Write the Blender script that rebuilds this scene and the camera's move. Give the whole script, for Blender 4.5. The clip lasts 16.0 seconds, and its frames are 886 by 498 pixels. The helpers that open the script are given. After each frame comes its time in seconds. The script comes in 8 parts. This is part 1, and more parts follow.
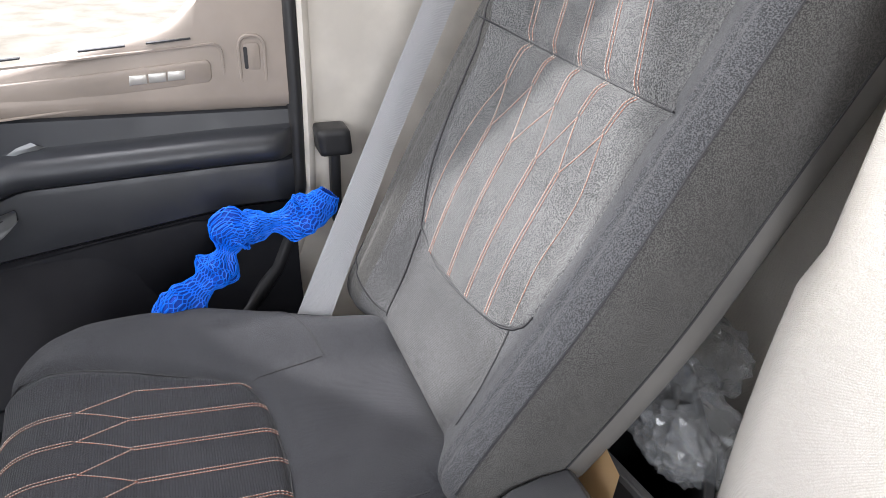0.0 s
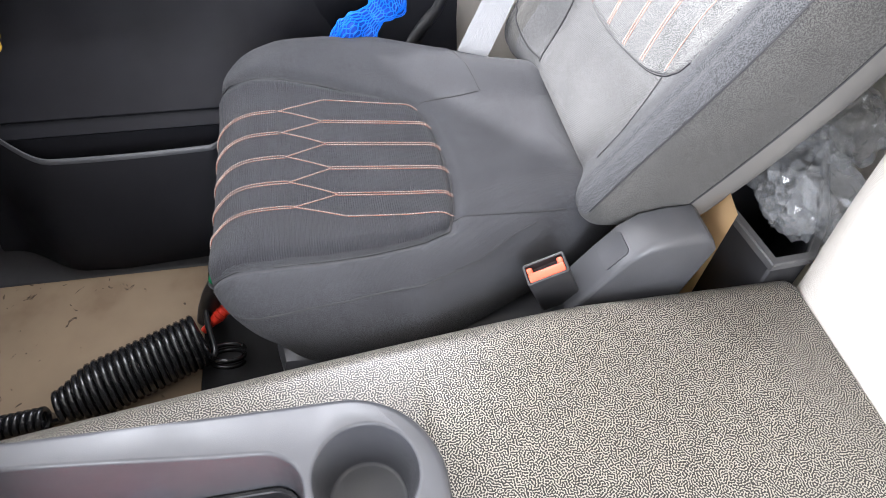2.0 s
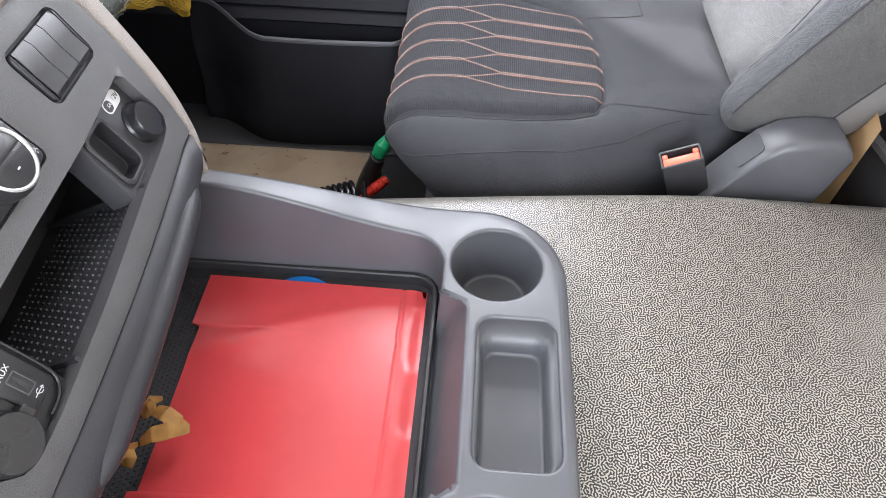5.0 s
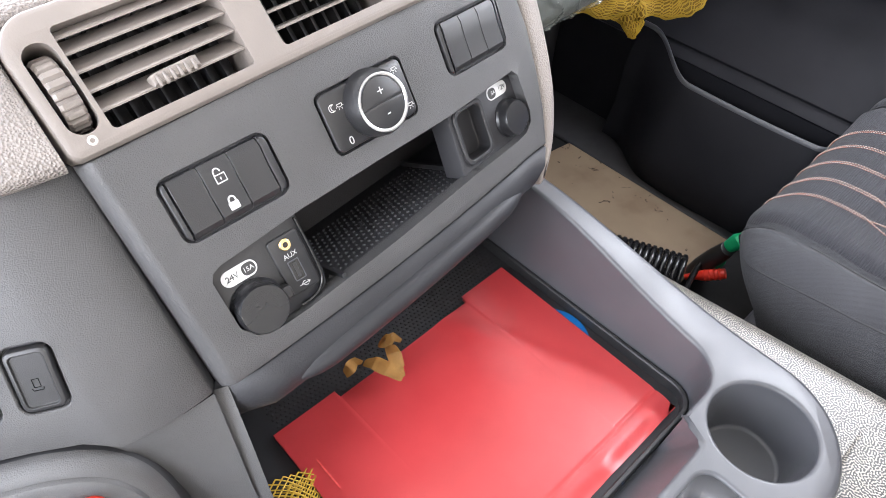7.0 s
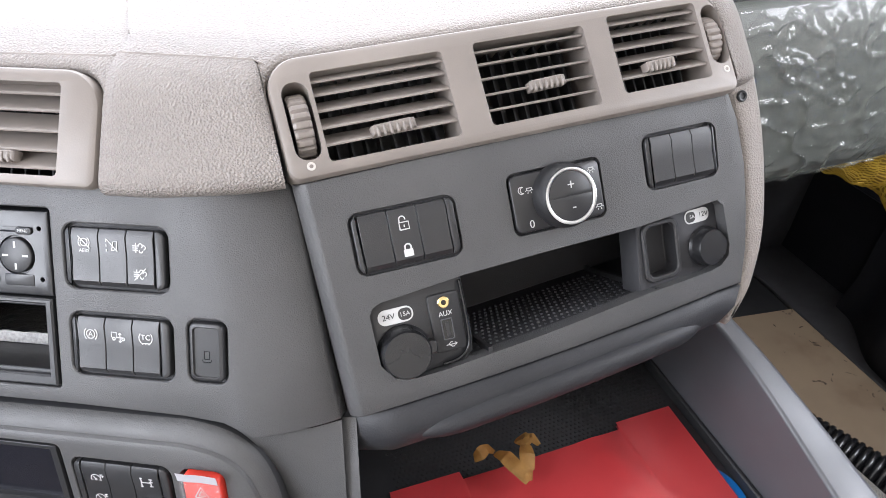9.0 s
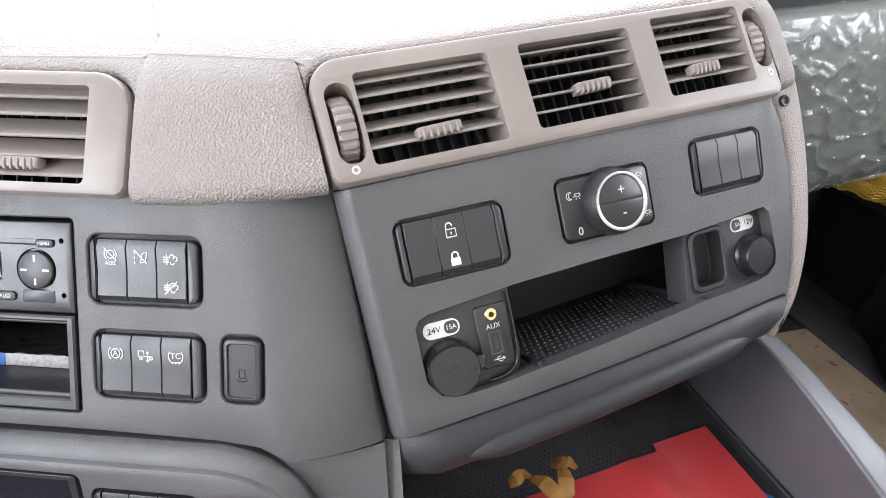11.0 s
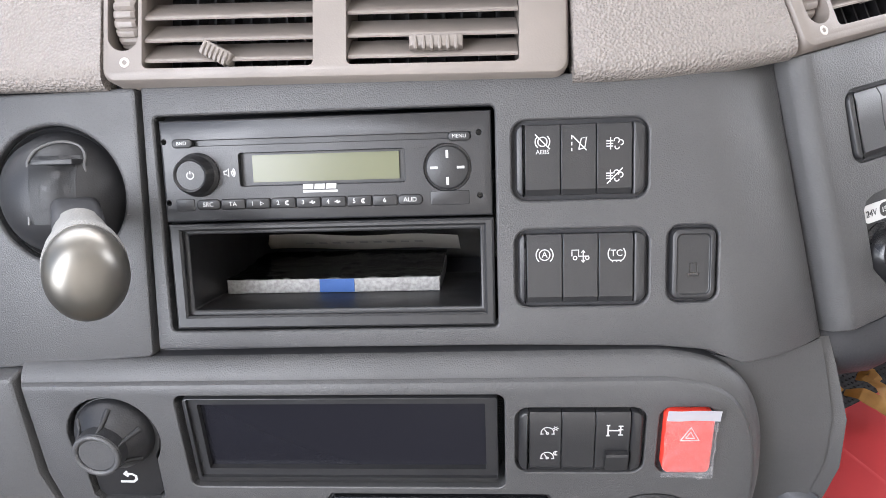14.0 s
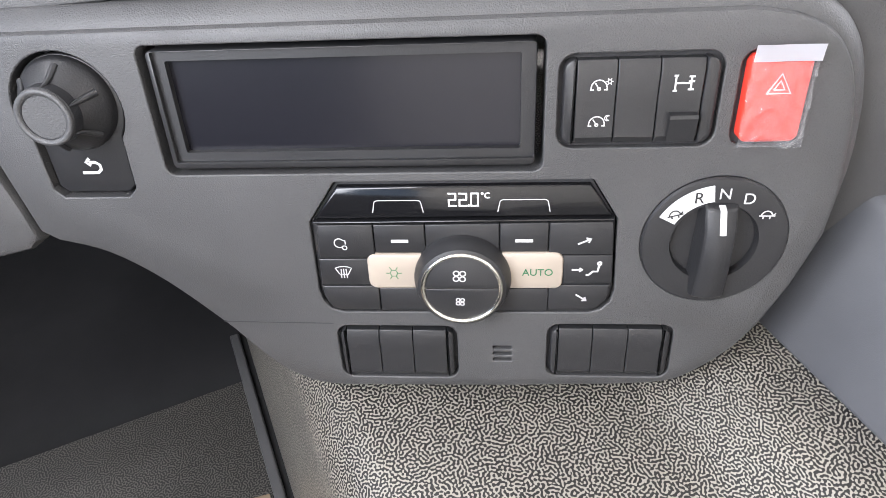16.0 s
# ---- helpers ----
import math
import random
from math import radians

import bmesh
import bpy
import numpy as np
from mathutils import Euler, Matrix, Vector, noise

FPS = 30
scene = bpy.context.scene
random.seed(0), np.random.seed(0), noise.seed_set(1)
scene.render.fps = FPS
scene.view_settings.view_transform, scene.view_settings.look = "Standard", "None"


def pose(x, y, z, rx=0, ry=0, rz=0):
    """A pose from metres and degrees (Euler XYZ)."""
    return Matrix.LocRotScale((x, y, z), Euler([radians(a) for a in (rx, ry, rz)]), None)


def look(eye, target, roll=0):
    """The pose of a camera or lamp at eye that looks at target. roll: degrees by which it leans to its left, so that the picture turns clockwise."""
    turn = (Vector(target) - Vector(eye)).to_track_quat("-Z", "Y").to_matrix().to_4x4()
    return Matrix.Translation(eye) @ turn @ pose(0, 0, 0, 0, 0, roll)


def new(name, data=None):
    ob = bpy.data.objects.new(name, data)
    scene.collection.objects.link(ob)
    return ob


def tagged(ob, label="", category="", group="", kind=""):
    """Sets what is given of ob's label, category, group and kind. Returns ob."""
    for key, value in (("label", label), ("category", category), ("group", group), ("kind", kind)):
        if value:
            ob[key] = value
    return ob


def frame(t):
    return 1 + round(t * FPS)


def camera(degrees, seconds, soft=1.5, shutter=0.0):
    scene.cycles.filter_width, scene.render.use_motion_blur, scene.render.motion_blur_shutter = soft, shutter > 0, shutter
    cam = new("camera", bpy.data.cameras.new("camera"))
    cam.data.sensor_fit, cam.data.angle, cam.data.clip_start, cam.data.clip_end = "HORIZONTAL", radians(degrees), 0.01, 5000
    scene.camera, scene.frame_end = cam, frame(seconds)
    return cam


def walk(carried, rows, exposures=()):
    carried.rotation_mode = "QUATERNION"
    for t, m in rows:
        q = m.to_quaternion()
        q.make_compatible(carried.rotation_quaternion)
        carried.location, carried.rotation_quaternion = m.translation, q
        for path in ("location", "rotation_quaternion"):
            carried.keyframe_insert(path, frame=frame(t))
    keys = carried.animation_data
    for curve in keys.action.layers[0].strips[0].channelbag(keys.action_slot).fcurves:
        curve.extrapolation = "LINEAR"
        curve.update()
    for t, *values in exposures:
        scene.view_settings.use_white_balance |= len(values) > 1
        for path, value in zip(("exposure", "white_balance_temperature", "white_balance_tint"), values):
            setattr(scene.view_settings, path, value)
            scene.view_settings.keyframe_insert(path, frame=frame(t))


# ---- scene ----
from mathutils.bvhtree import BVHTree

cam = camera(68.0, 16.0, soft=0.65)
# seconds, eye, target, roll
PATH = [
    (0, (0.025, 0.063, 1.038), (1.612, -0.622, 0.031), 3.3),
    (0.5, (-0.003, 0.081, 1.011), (1.522, -0.543, -0.123), 2.6),
    (1, (-0.028, 0.110, 1.019), (1.389, -0.463, -0.272), 2.8),
    (1.5, (-0.038, 0.136, 1.044), (1.255, -0.338, -0.407), 3.3),
    (2, (-0.069, 0.147, 1.053), (1.196, -0.141, -0.470), 3.5),
    (2.5, (-0.114, 0.142, 1.016), (1.117, 0.002, -0.554), 2.6),
    (3, (-0.108, 0.151, 1.051), (1.062, 0.029, -0.566), 1.5),
    (3.2, (-0.117, 0.169, 1.050), (1.054, 0.018, -0.564), 0.7),
    (5.3, (-0.277, 0.184, 0.993), (1.061, 0.346, -0.485), 2.9),
    (5.5, (-0.276, 0.180, 0.988), (1.043, 0.441, -0.492), 2.7),
    (6, (-0.253, 0.177, 0.997), (0.987, 0.697, -0.484), 2.4),
    (6.2, (-0.231, 0.177, 0.996), (0.958, 0.790, -0.491), 2.5),
    (6.5, (-0.229, 0.163, 1.002), (0.874, 0.924, -0.482), 1.9),
    (7, (-0.231, 0.154, 1.015), (0.704, 1.114, -0.469), 1.8),
    (7.5, (-0.222, 0.134, 1.020), (0.498, 1.278, -0.455), 0.8),
    (8, (-0.218, 0.130, 1.017), (0.264, 1.384, -0.466), 0.9),
    (8.5, (-0.219, 0.120, 1.018), (0.264, 1.471, -0.376), 0.3),
    (8.7, (-0.217, 0.116, 1.013), (0.288, 1.567, -0.268), 0.2),
    (10.8, (-0.214, 0.121, 0.979), (0.356, 1.664, -0.159), 0.1),
    (11, (-0.251, 0.138, 0.977), (0.334, 1.666, -0.172), 0.4),
    (11.5, (-0.345, 0.186, 0.953), (0.208, 1.723, -0.200), -0.3),
    (12, (-0.410, 0.205, 0.943), (0.140, 1.742, -0.213), -0.4),
    (12.5, (-0.459, 0.228, 0.942), (0.113, 1.752, -0.220), -0.6),
    (13, (-0.492, 0.245, 0.955), (0.131, 1.750, -0.206), -0.8),
    (13.5, (-0.499, 0.248, 0.952), (0.156, 1.733, -0.217), -0.9),
    (14, (-0.511, 0.246, 0.906), (0.161, 1.715, -0.273), -0.9),
    (14.5, (-0.519, 0.241, 0.841), (0.144, 1.682, -0.378), -0.9),
    (15, (-0.528, 0.236, 0.803), (0.112, 1.628, -0.482), -1.0),
    (15.5, (-0.533, 0.232, 0.773), (0.078, 1.577, -0.575), -1.0),
    (16, (-0.531, 0.227, 0.758), (0.036, 1.529, -0.650), -1.2),
]

EXPOSURES = [(0.0, 0.35, 6150, 12), (1.5, 1.07, 6050, 12), (2.5, 1.46, 6050, 12), (3.0, 1.43, 6050, 12), (5.5, 1.17, 6000, 12), (7.0, 1.35, 6000, 12), (8.0, 0.83, 6000, 12), (8.5, 0.79, 6000, 12), (11.0, 0.9, 5990, 12), (12.5, 0.76, 5990, 12), (13.5, 0.74, 5980, 12), (14.0, 0.86, 6030, 12), (14.5, 1.68, 6200, 12), (15.0, 1.56, 6200, 12), (16.0, 1.08, 6100, 12)]
walk(cam, [(t, look(eye, target, roll)) for t, eye, target, roll in PATH], EXPOSURES)

# ---------------------------------------------------------------- light
world = bpy.data.worlds.new("sky")
scene.world = world
world.use_nodes = True
SUN_EL, SUN_AZ = 45.0, 45.0          # degrees; azimuth from straight ahead, minus: to the driver's side
_sky = world.node_tree.nodes.new("ShaderNodeTexSky")
_sky.sky_type, _sky.sun_disc = "NISHITA", False
_sky.sun_elevation, _sky.sun_rotation = radians(SUN_EL), radians(SUN_AZ)
_sky.air_density, _sky.dust_density = 1.0, 3.0
_bg = world.node_tree.nodes["Background"]
world.node_tree.links.new(_sky.outputs["Color"], _bg.inputs["Color"])
_bg.inputs["Strength"].default_value = 0.15
sun = new("sun", bpy.data.lights.new("sun", "SUN"))
sun.data.energy, sun.data.angle, sun.data.color = 5.0, radians(2.5), (1.0, 0.95, 0.88)
_d = Vector((math.sin(radians(SUN_AZ)) * math.cos(radians(SUN_EL)), math.cos(radians(SUN_AZ)) * math.cos(radians(SUN_EL)), math.sin(radians(SUN_EL))))
sun.matrix_world = look(_d * 6, (0, 0, 0))


def window_light(name, centre, target, sx, sy, power):
    """The sky's light in a window's opening."""
    l = new(name, bpy.data.lights.new(name, "AREA"))
    l.data.shape, l.data.size, l.data.size_y, l.data.energy = "RECTANGLE", sx, sy, power
    l.data.color = (1.0, 0.985, 0.97)
    l.matrix_world = look(centre, target)
    return l


window_light("windscreen_daylight", (-0.07, 1.02, 1.22), (-0.07, 0.2, 0.75), 1.9, 0.62, 13.5)
window_light("passenger_window_daylight", (0.985, 0.10, 1.18), (0.0, 0.1, 0.9), 0.45, 0.6, 7.5)
window_light("driver_window_daylight", (-1.135, 0.14, 1.10), (0.4, -0.4, 0.55), 0.60, 0.8, 14)


# ---------------------------------------------------------------- materials
def mat(name, colour, rough=0.5, metal=0.0, spec=0.5):
    m = bpy.data.materials.new(name)
    m.use_nodes = True
    b = m.node_tree.nodes["Principled BSDF"]
    b.inputs["Base Color"].default_value = (*colour, 1)
    b.inputs["Roughness"].default_value = rough
    b.inputs["Metallic"].default_value = metal
    b.inputs["Specular IOR Level"].default_value = spec
    return m


def nd(m, kind, **values):
    n = m.node_tree.nodes.new(kind)
    for k, v in values.items():
        n.inputs[k.replace("_", " ")].default_value = v
    return n


def link(m, a, ao, b, bi):
    m.node_tree.links.new(a.outputs[ao], b.inputs[bi])


def coords(m, scale=(1, 1, 1), kind="Object"):
    tc = m.node_tree.nodes.new("ShaderNodeTexCoord")
    mp = m.node_tree.nodes.new("ShaderNodeMapping")
    mp.inputs["Scale"].default_value = scale
    link(m, tc, kind, mp, "Vector")
    return mp


def ramp(m, src, out, stops):
    r = m.node_tree.nodes.new("ShaderNodeValToRGB")
    link(m, src, out, r, "Fac")
    els = r.color_ramp.elements
    while len(els) < len(stops):
        els.new(0.5)
    for e, (p, c) in zip(els, stops):
        e.position, e.color = p, (*c, 1)
    return r


def bump(m, src, out, strength, distance):
    b = nd(m, "ShaderNodeBump", Strength=strength, Distance=distance)
    link(m, src, out, b, "Height")
    pb = m.node_tree.nodes["Principled BSDF"]
    if pb.inputs["Normal"].links:
        m.node_tree.links.new(pb.inputs["Normal"].links[0].from_socket, b.inputs["Normal"])
    link(m, b, "Normal", pb, "Normal")
    return b


def varied(m, dark, light, scale, detail=4.0, lo=0.35, hi=0.65):
    """Colour that drifts between two tones."""
    mp = coords(m)
    n = nd(m, "ShaderNodeTexNoise", Scale=scale, Detail=detail)
    link(m, mp, "Vector", n, "Vector")
    r = ramp(m, n, "Fac", [(lo, dark), (hi, light)])
    link(m, r, "Color", m.node_tree.nodes["Principled BSDF"], "Base Color")
    return mp, n


def plastic(name, colour, rough, grain=900.0, depth=0.25, spread=0.12):
    """Moulded plastic with a fine eroded grain and a slight wear of its gloss."""
    m = mat(name, colour, rough)
    d = tuple(c * (1 - spread) for c in colour)
    l = tuple(c * (1 + spread) for c in colour)
    mp, n = varied(m, d, l, 9.0)
    g = nd(m, "ShaderNodeTexNoise", Scale=grain, Detail=2.0)
    link(m, mp, "Vector", g, "Vector")
    bump(m, g, "Fac", depth, 0.0004)
    w = nd(m, "ShaderNodeTexNoise", Scale=28.0, Detail=5.0)
    link(m, mp, "Vector", w, "Vector")
    rr = ramp(m, w, "Fac", [(0.3, (rough - 0.07,) * 3), (0.7, (rough + 0.07,) * 3)])
    link(m, rr, "Color", m.node_tree.nodes["Principled BSDF"], "Roughness")
    return m


def leather_grain(name, colour, rough, scale=620.0, depth=0.45):
    m = mat(name, colour, rough)
    mp, n = varied(m, tuple(c * 0.93 for c in colour), tuple(c * 1.05 for c in colour), 7.0)
    v = nd(m, "ShaderNodeTexVoronoi", Scale=scale)
    v.feature = "SMOOTH_F1"
    v.inputs["Smoothness"].default_value = 0.35
    link(m, mp, "Vector", v, "Vector")
    bump(m, v, "Distance", depth, 0.0024)
    return m


def weave(name, dark, light, sx, sy, rough=0.95, depth=0.5, rib=False, fleck=1250.0):
    """Woven cloth: threads crossing, flecked."""
    m = mat(name, dark, rough, spec=0.15)
    mp = coords(m)
    n = nd(m, "ShaderNodeTexNoise", Scale=fleck, Detail=2.0, Roughness=0.6)
    link(m, mp, "Vector", n, "Vector")
    big = nd(m, "ShaderNodeTexNoise", Scale=14.0, Detail=4.0)
    link(m, mp, "Vector", big, "Vector")
    mix = m.node_tree.nodes.new("ShaderNodeMath")
    mix.operation = "MULTIPLY_ADD"
    mix.inputs[1].default_value = 0.10
    link(m, big, "Fac", mix, 0)
    link(m, n, "Fac", mix, 2)
    r = ramp(m, mix, "Value", [(0.47, dark), (0.64, light)])
    link(m, r, "Color", m.node_tree.nodes["Principled BSDF"], "Base Color")
    w = nd(m, "ShaderNodeTexWave", Scale=sx, Distortion=1.5, Detail=1.0)
    w.bands_direction = "Y" if rib else "DIAGONAL"
    link(m, mp, "Vector", w, "Vector")
    bump(m, w, "Fac", depth, 0.0006)
    bump(m, n, "Fac", depth, 0.0008)
    pb = m.node_tree.nodes["Principled BSDF"]
    pb.inputs["Sheen Weight"].default_value = 0.07
    pb.inputs["Sheen Roughness"].default_value = 0.5
    return m


def worm_vinyl(name, ground, worm, scale):
    """Floor vinyl printed with short dark curls."""
    m = mat(name, ground, 0.36, spec=0.5)
    mp = coords(m)
    n = nd(m, "ShaderNodeTexGabor", Scale=scale, Frequency=2.0, Anisotropy=0.0)
    n.gabor_type = "2D"
    # the print runs over the top and down both sides
    sep = m.node_tree.nodes.new("ShaderNodeSeparateXYZ")
    link(m, mp, "Vector", sep, "Vector")
    far = m.node_tree.nodes.new("ShaderNodeMath")
    far.operation, far.inputs[1].default_value = "ADD", 0.21
    link(m, sep, "X", far, 0)
    side = m.node_tree.nodes.new("ShaderNodeMath")
    side.operation = "ABSOLUTE"
    link(m, far, "Value", side, 0)
    across = m.node_tree.nodes.new("ShaderNodeMath")
    across.operation = "SUBTRACT"
    link(m, side, "Value", across, 0)
    link(m, sep, "Z", across, 1)
    flat = m.node_tree.nodes.new("ShaderNodeCombineXYZ")
    link(m, across, "Value", flat, "X")
    link(m, sep, "Y", flat, "Y")
    link(m, flat, "Vector", n, "Vector")
    fold = m.node_tree.nodes.new("ShaderNodeMath")
    fold.operation, fold.inputs[1].default_value = "PINGPONG", 0.5
    link(m, n, "Phase", fold, 0)
    cut = nd(m, "ShaderNodeTexNoise", Scale=scale * 1.6, Detail=0.0)
    link(m, mp, "Vector", cut, "Vector")
    add = m.node_tree.nodes.new("ShaderNodeMath")
    add.operation, add.inputs[1].default_value = "MULTIPLY_ADD", 0.20
    link(m, cut, "Fac", add, 0)
    link(m, fold, "Value", add, 2)
    r = ramp(m, add, "Value", [(0.372, worm), (0.402, ground)])
    link(m, r, "Color", m.node_tree.nodes["Principled BSDF"], "Base Color")
    g = nd(m, "ShaderNodeTexNoise", Scale=scale * 4.0, Detail=2.0)
    link(m, mp, "Vector", g, "Vector")
    bump(m, r, "Color", 0.55, 0.0006)
    bump(m, g, "Fac", 0.2, 0.0006)
    return m


GREY = plastic("charcoal_plastic", (0.061, 0.0605, 0.062), 0.48, grain=1150, depth=0.9)
GREY_SOFT = plastic("slate_plastic", (0.069, 0.071, 0.079), 0.37, grain=1800, depth=0.3)
BLACK = plastic("black_plastic", (0.018, 0.018, 0.0195), 0.44)
BLACK_MATT = plastic("matt_black_plastic", (0.025, 0.025, 0.028), 0.66)
BLACK_GLOSS = mat("glossy_black", (0.008, 0.008, 0.009), 0.12)
SWITCH = plastic("switch_black", (0.021, 0.021, 0.0225), 0.38, grain=1300)
TAUPE = plastic("taupe_plastic", (0.192, 0.168, 0.151), 0.45)
TAUPE_GRAIN = leather_grain("taupe_grained_skin", (0.225, 0.200, 0.182), 0.56, 680, 0.35)
DASH_TOP = leather_grain("pale_dashboard_skin", (0.215, 0.192, 0.176), 0.53, 640, 0.55)
DOOR_BEIGE = plastic("beige_door_plastic", (0.30, 0.255, 0.22), 0.55)
DOOR_BLACK = plastic("black_door_plastic", (0.0120, 0.0123, 0.0152), 0.58, grain=1200)
DOOR_UPPER = plastic("black_armrest_plastic", (0.026, 0.028, 0.033), 0.40, grain=1200)
DOOR_BLACK.node_tree.nodes["Principled BSDF"].inputs["Specular IOR Level"].default_value = 0.13
CLOTH = weave("charcoal_cloth", (0.017, 0.0175, 0.020), (0.076, 0.078, 0.086), 420, 420)
CLOTH_BACK = weave("grey_melange_cloth", (0.034, 0.0345, 0.036), (0.176, 0.178, 0.179), 230, 230, depth=0.4, fleck=750.0)
CLOTH_LOW = weave("grey_plain_cloth", (0.034, 0.0345, 0.036), (0.135, 0.136, 0.138), 190, 190, depth=0.25, fleck=820.0)
CLOTH_TWILL = weave("grey_twill_cloth", (0.042, 0.043, 0.046), (0.130, 0.132, 0.138), 150, 150, depth=0.35, fleck=900.0)
CLOTH_SIDE = weave("brownish_grey_cloth", (0.040, 0.0396, 0.0384), (0.106, 0.1045, 0.100), 300, 300, depth=0.2, fleck=960.0)
CLOTH_PAD = weave("black_ribbed_cloth", (0.011, 0.0113, 0.0135), (0.054, 0.055, 0.063), 118, 118, depth=0.7, rib=True)
WALL_CLOTH = weave("cream_wall_cloth", (0.62, 0.575, 0.51), (0.84, 0.80, 0.74), 430, 430, depth=0.5)
WALL_CLOTH_2 = weave("beige_wall_cloth", (0.66, 0.62, 0.56), (0.86, 0.82, 0.76), 430, 430, depth=0.5)
VINYL = worm_vinyl("curl_printed_vinyl", (0.275, 0.258, 0.226), (0.006, 0.0055, 0.0055), 196)
# ground tone darkened to hold the shade of the driver's footwell
FLOOR_VINYL = worm_vinyl("shaded_floor_vinyl", (0.085, 0.081, 0.074), (0.009, 0.009, 0.009), 210)
WHITE_INK = mat("white_print", (0.52, 0.52, 0.52), 0.5)
SILVER = mat("satin_silver", (0.62, 0.62, 0.62), 0.28, 1.0)
RED_FOLDER = mat("red_plastic_sheet", (0.82, 0.05, 0.05), 0.34, 0.0, 1.0)
varied(RED_FOLDER, (0.76, 0.060, 0.066), (0.84, 0.085, 0.092), 10)
RED_FOLDER.node_tree.nodes["Principled BSDF"].inputs["Coat Weight"].default_value = 0.5
RED_FOLDER.node_tree.nodes["Principled BSDF"].inputs["Coat Roughness"].default_value = 0.32
FLOOR_DARK = plastic("dark_floor_rubber", (0.017, 0.017, 0.0178), 0.7, grain=400)
FLOOR_DARK.node_tree.nodes["Principled BSDF"].inputs["Specular IOR Level"].default_value = 0.15
GROUND = mat("pale_gravel", (0.5, 0.43, 0.34), 0.95)
varied(GROUND, (0.40, 0.36, 0.29), (0.60, 0.55, 0.46), 2.2, 12.0)
FILM_WRAP = mat("crinkled_clear_film", (0.28, 0.30, 0.28), 0.08, spec=1.0)
FILM_WRAP.node_tree.nodes["Principled BSDF"].inputs["Alpha"].default_value = 0.32
HEADLINER = mat("grey_headliner", (0.76, 0.75, 0.73), 0.95)


# ---------------------------------------------------------------- building helpers
def finish(ob, angle=38):
    me = ob.data
    me.polygons.foreach_set("use_smooth", [True] * len(me.polygons))
    me.set_sharp_from_angle(angle=radians(angle))


def part(name, bm, material, parent=None, label="", at=None, bevel=0.0, angle=38):
    """One bmesh as one mesh object, under a thing or a part."""
    bmesh.ops.recalc_face_normals(bm, faces=bm.faces)
    me = bpy.data.meshes.new(name)
    bm.to_mesh(me)
    bm.free()
    mats = material if isinstance(material, (list, tuple)) else [material]
    for q in mats:
        me.materials.append(q)
    ob = new(name, me)
    finish(ob, angle)
    if at is not None:
        ob.matrix_basis = at
    if parent is not None:
        ob.parent = parent
    if label:
        tagged(ob, label)
    if bevel:
        b = ob.modifiers.new("edges", "BEVEL")
        b.width, b.segments, b.limit_method, b.angle_limit = bevel, 2, "ANGLE", radians(40)
        b.harden_normals = False
    return ob


def thing(name, label, category, at=None, group="", kind=""):
    ob = new(name)
    ob.empty_display_size = 0.05
    if at is not None:
        ob.matrix_basis = at
    return tagged(ob, label, category, group, kind)


def plane_frame(origin, u, v):
    """A pose whose x runs along u, y along v and z out of the surface."""
    u, v = Vector(u).normalized(), Vector(v)
    n = u.cross(v).normalized()
    v = n.cross(u)
    return Matrix((u, v, n)).transposed().to_4x4() if origin is None else Matrix.Translation(origin) @ Matrix((u, v, n)).transposed().to_4x4()


def rounded(x0, y0, x1, y1, r, n=5):
    """Outline of a rectangle with round corners, anticlockwise."""
    r = min(r, (x1 - x0) / 2 - 1e-5, (y1 - y0) / 2 - 1e-5)
    pts = []
    for cx, cy, a in ((x1 - r, y0 + r, -90), (x1 - r, y1 - r, 0), (x0 + r, y1 - r, 90), (x0 + r, y0 + r, 180)):
        for i in range(n + 1):
            k = radians(a + 90 * i / n)
            pts.append((cx + r * math.cos(k), cy + r * math.sin(k)))
    return pts


def circle(cx, cy, r, n=32, ry=None):
    return [(cx + r * math.cos(2 * math.pi * i / n), cy + (ry or r) * math.sin(2 * math.pi * i / n)) for i in range(n)]


def scaled(poly, k):
    """An outline drawn in by k metres towards its middle."""
    out, n = [], len(poly)
    for i in range(n):
        a, b, c = Vector(poly[i - 1]), Vector(poly[i]), Vector(poly[(i + 1) % n])
        d1, d2 = (b - a), (c - b)
        if d1.length < 1e-9 or d2.length < 1e-9:
            out.append(tuple(b))
            continue
        n1, n2 = Vector((-d1.y, d1.x)).normalized(), Vector((-d2.y, d2.x)).normalized()
        m = n1 + n2
        m = m / max(m.length_squared, 0.4) * 2 if m.length > 1e-6 else n1
        out.append(tuple(b + m * k))
    return out


def prism(bm, poly, z0, z1, chamfer=0.0, mi=0):
    """A solid of an outline between two depths, its upper rim chamfered."""
    rings = [(poly, z0)]
    if chamfer:
        rings += [(poly, z1 - chamfer), (scaled(poly, chamfer * 0.35), z1 - chamfer * 0.35), (scaled(poly, chamfer), z1)]
    else:
        rings += [(poly, z1)]
    vs = [[bm.verts.new((x, y, z)) for x, y in p] for p, z in rings]
    n = len(poly)
    fs = [bm.faces.new(list(reversed(vs[0]))), bm.faces.new(vs[-1])]
    for a, b in zip(vs, vs[1:]):
        for i in range(n):
            fs.append(bm.faces.new((a[i], a[(i + 1) % n], b[(i + 1) % n], b[i])))
    for f in fs:
        f.material_index = mi
    return fs


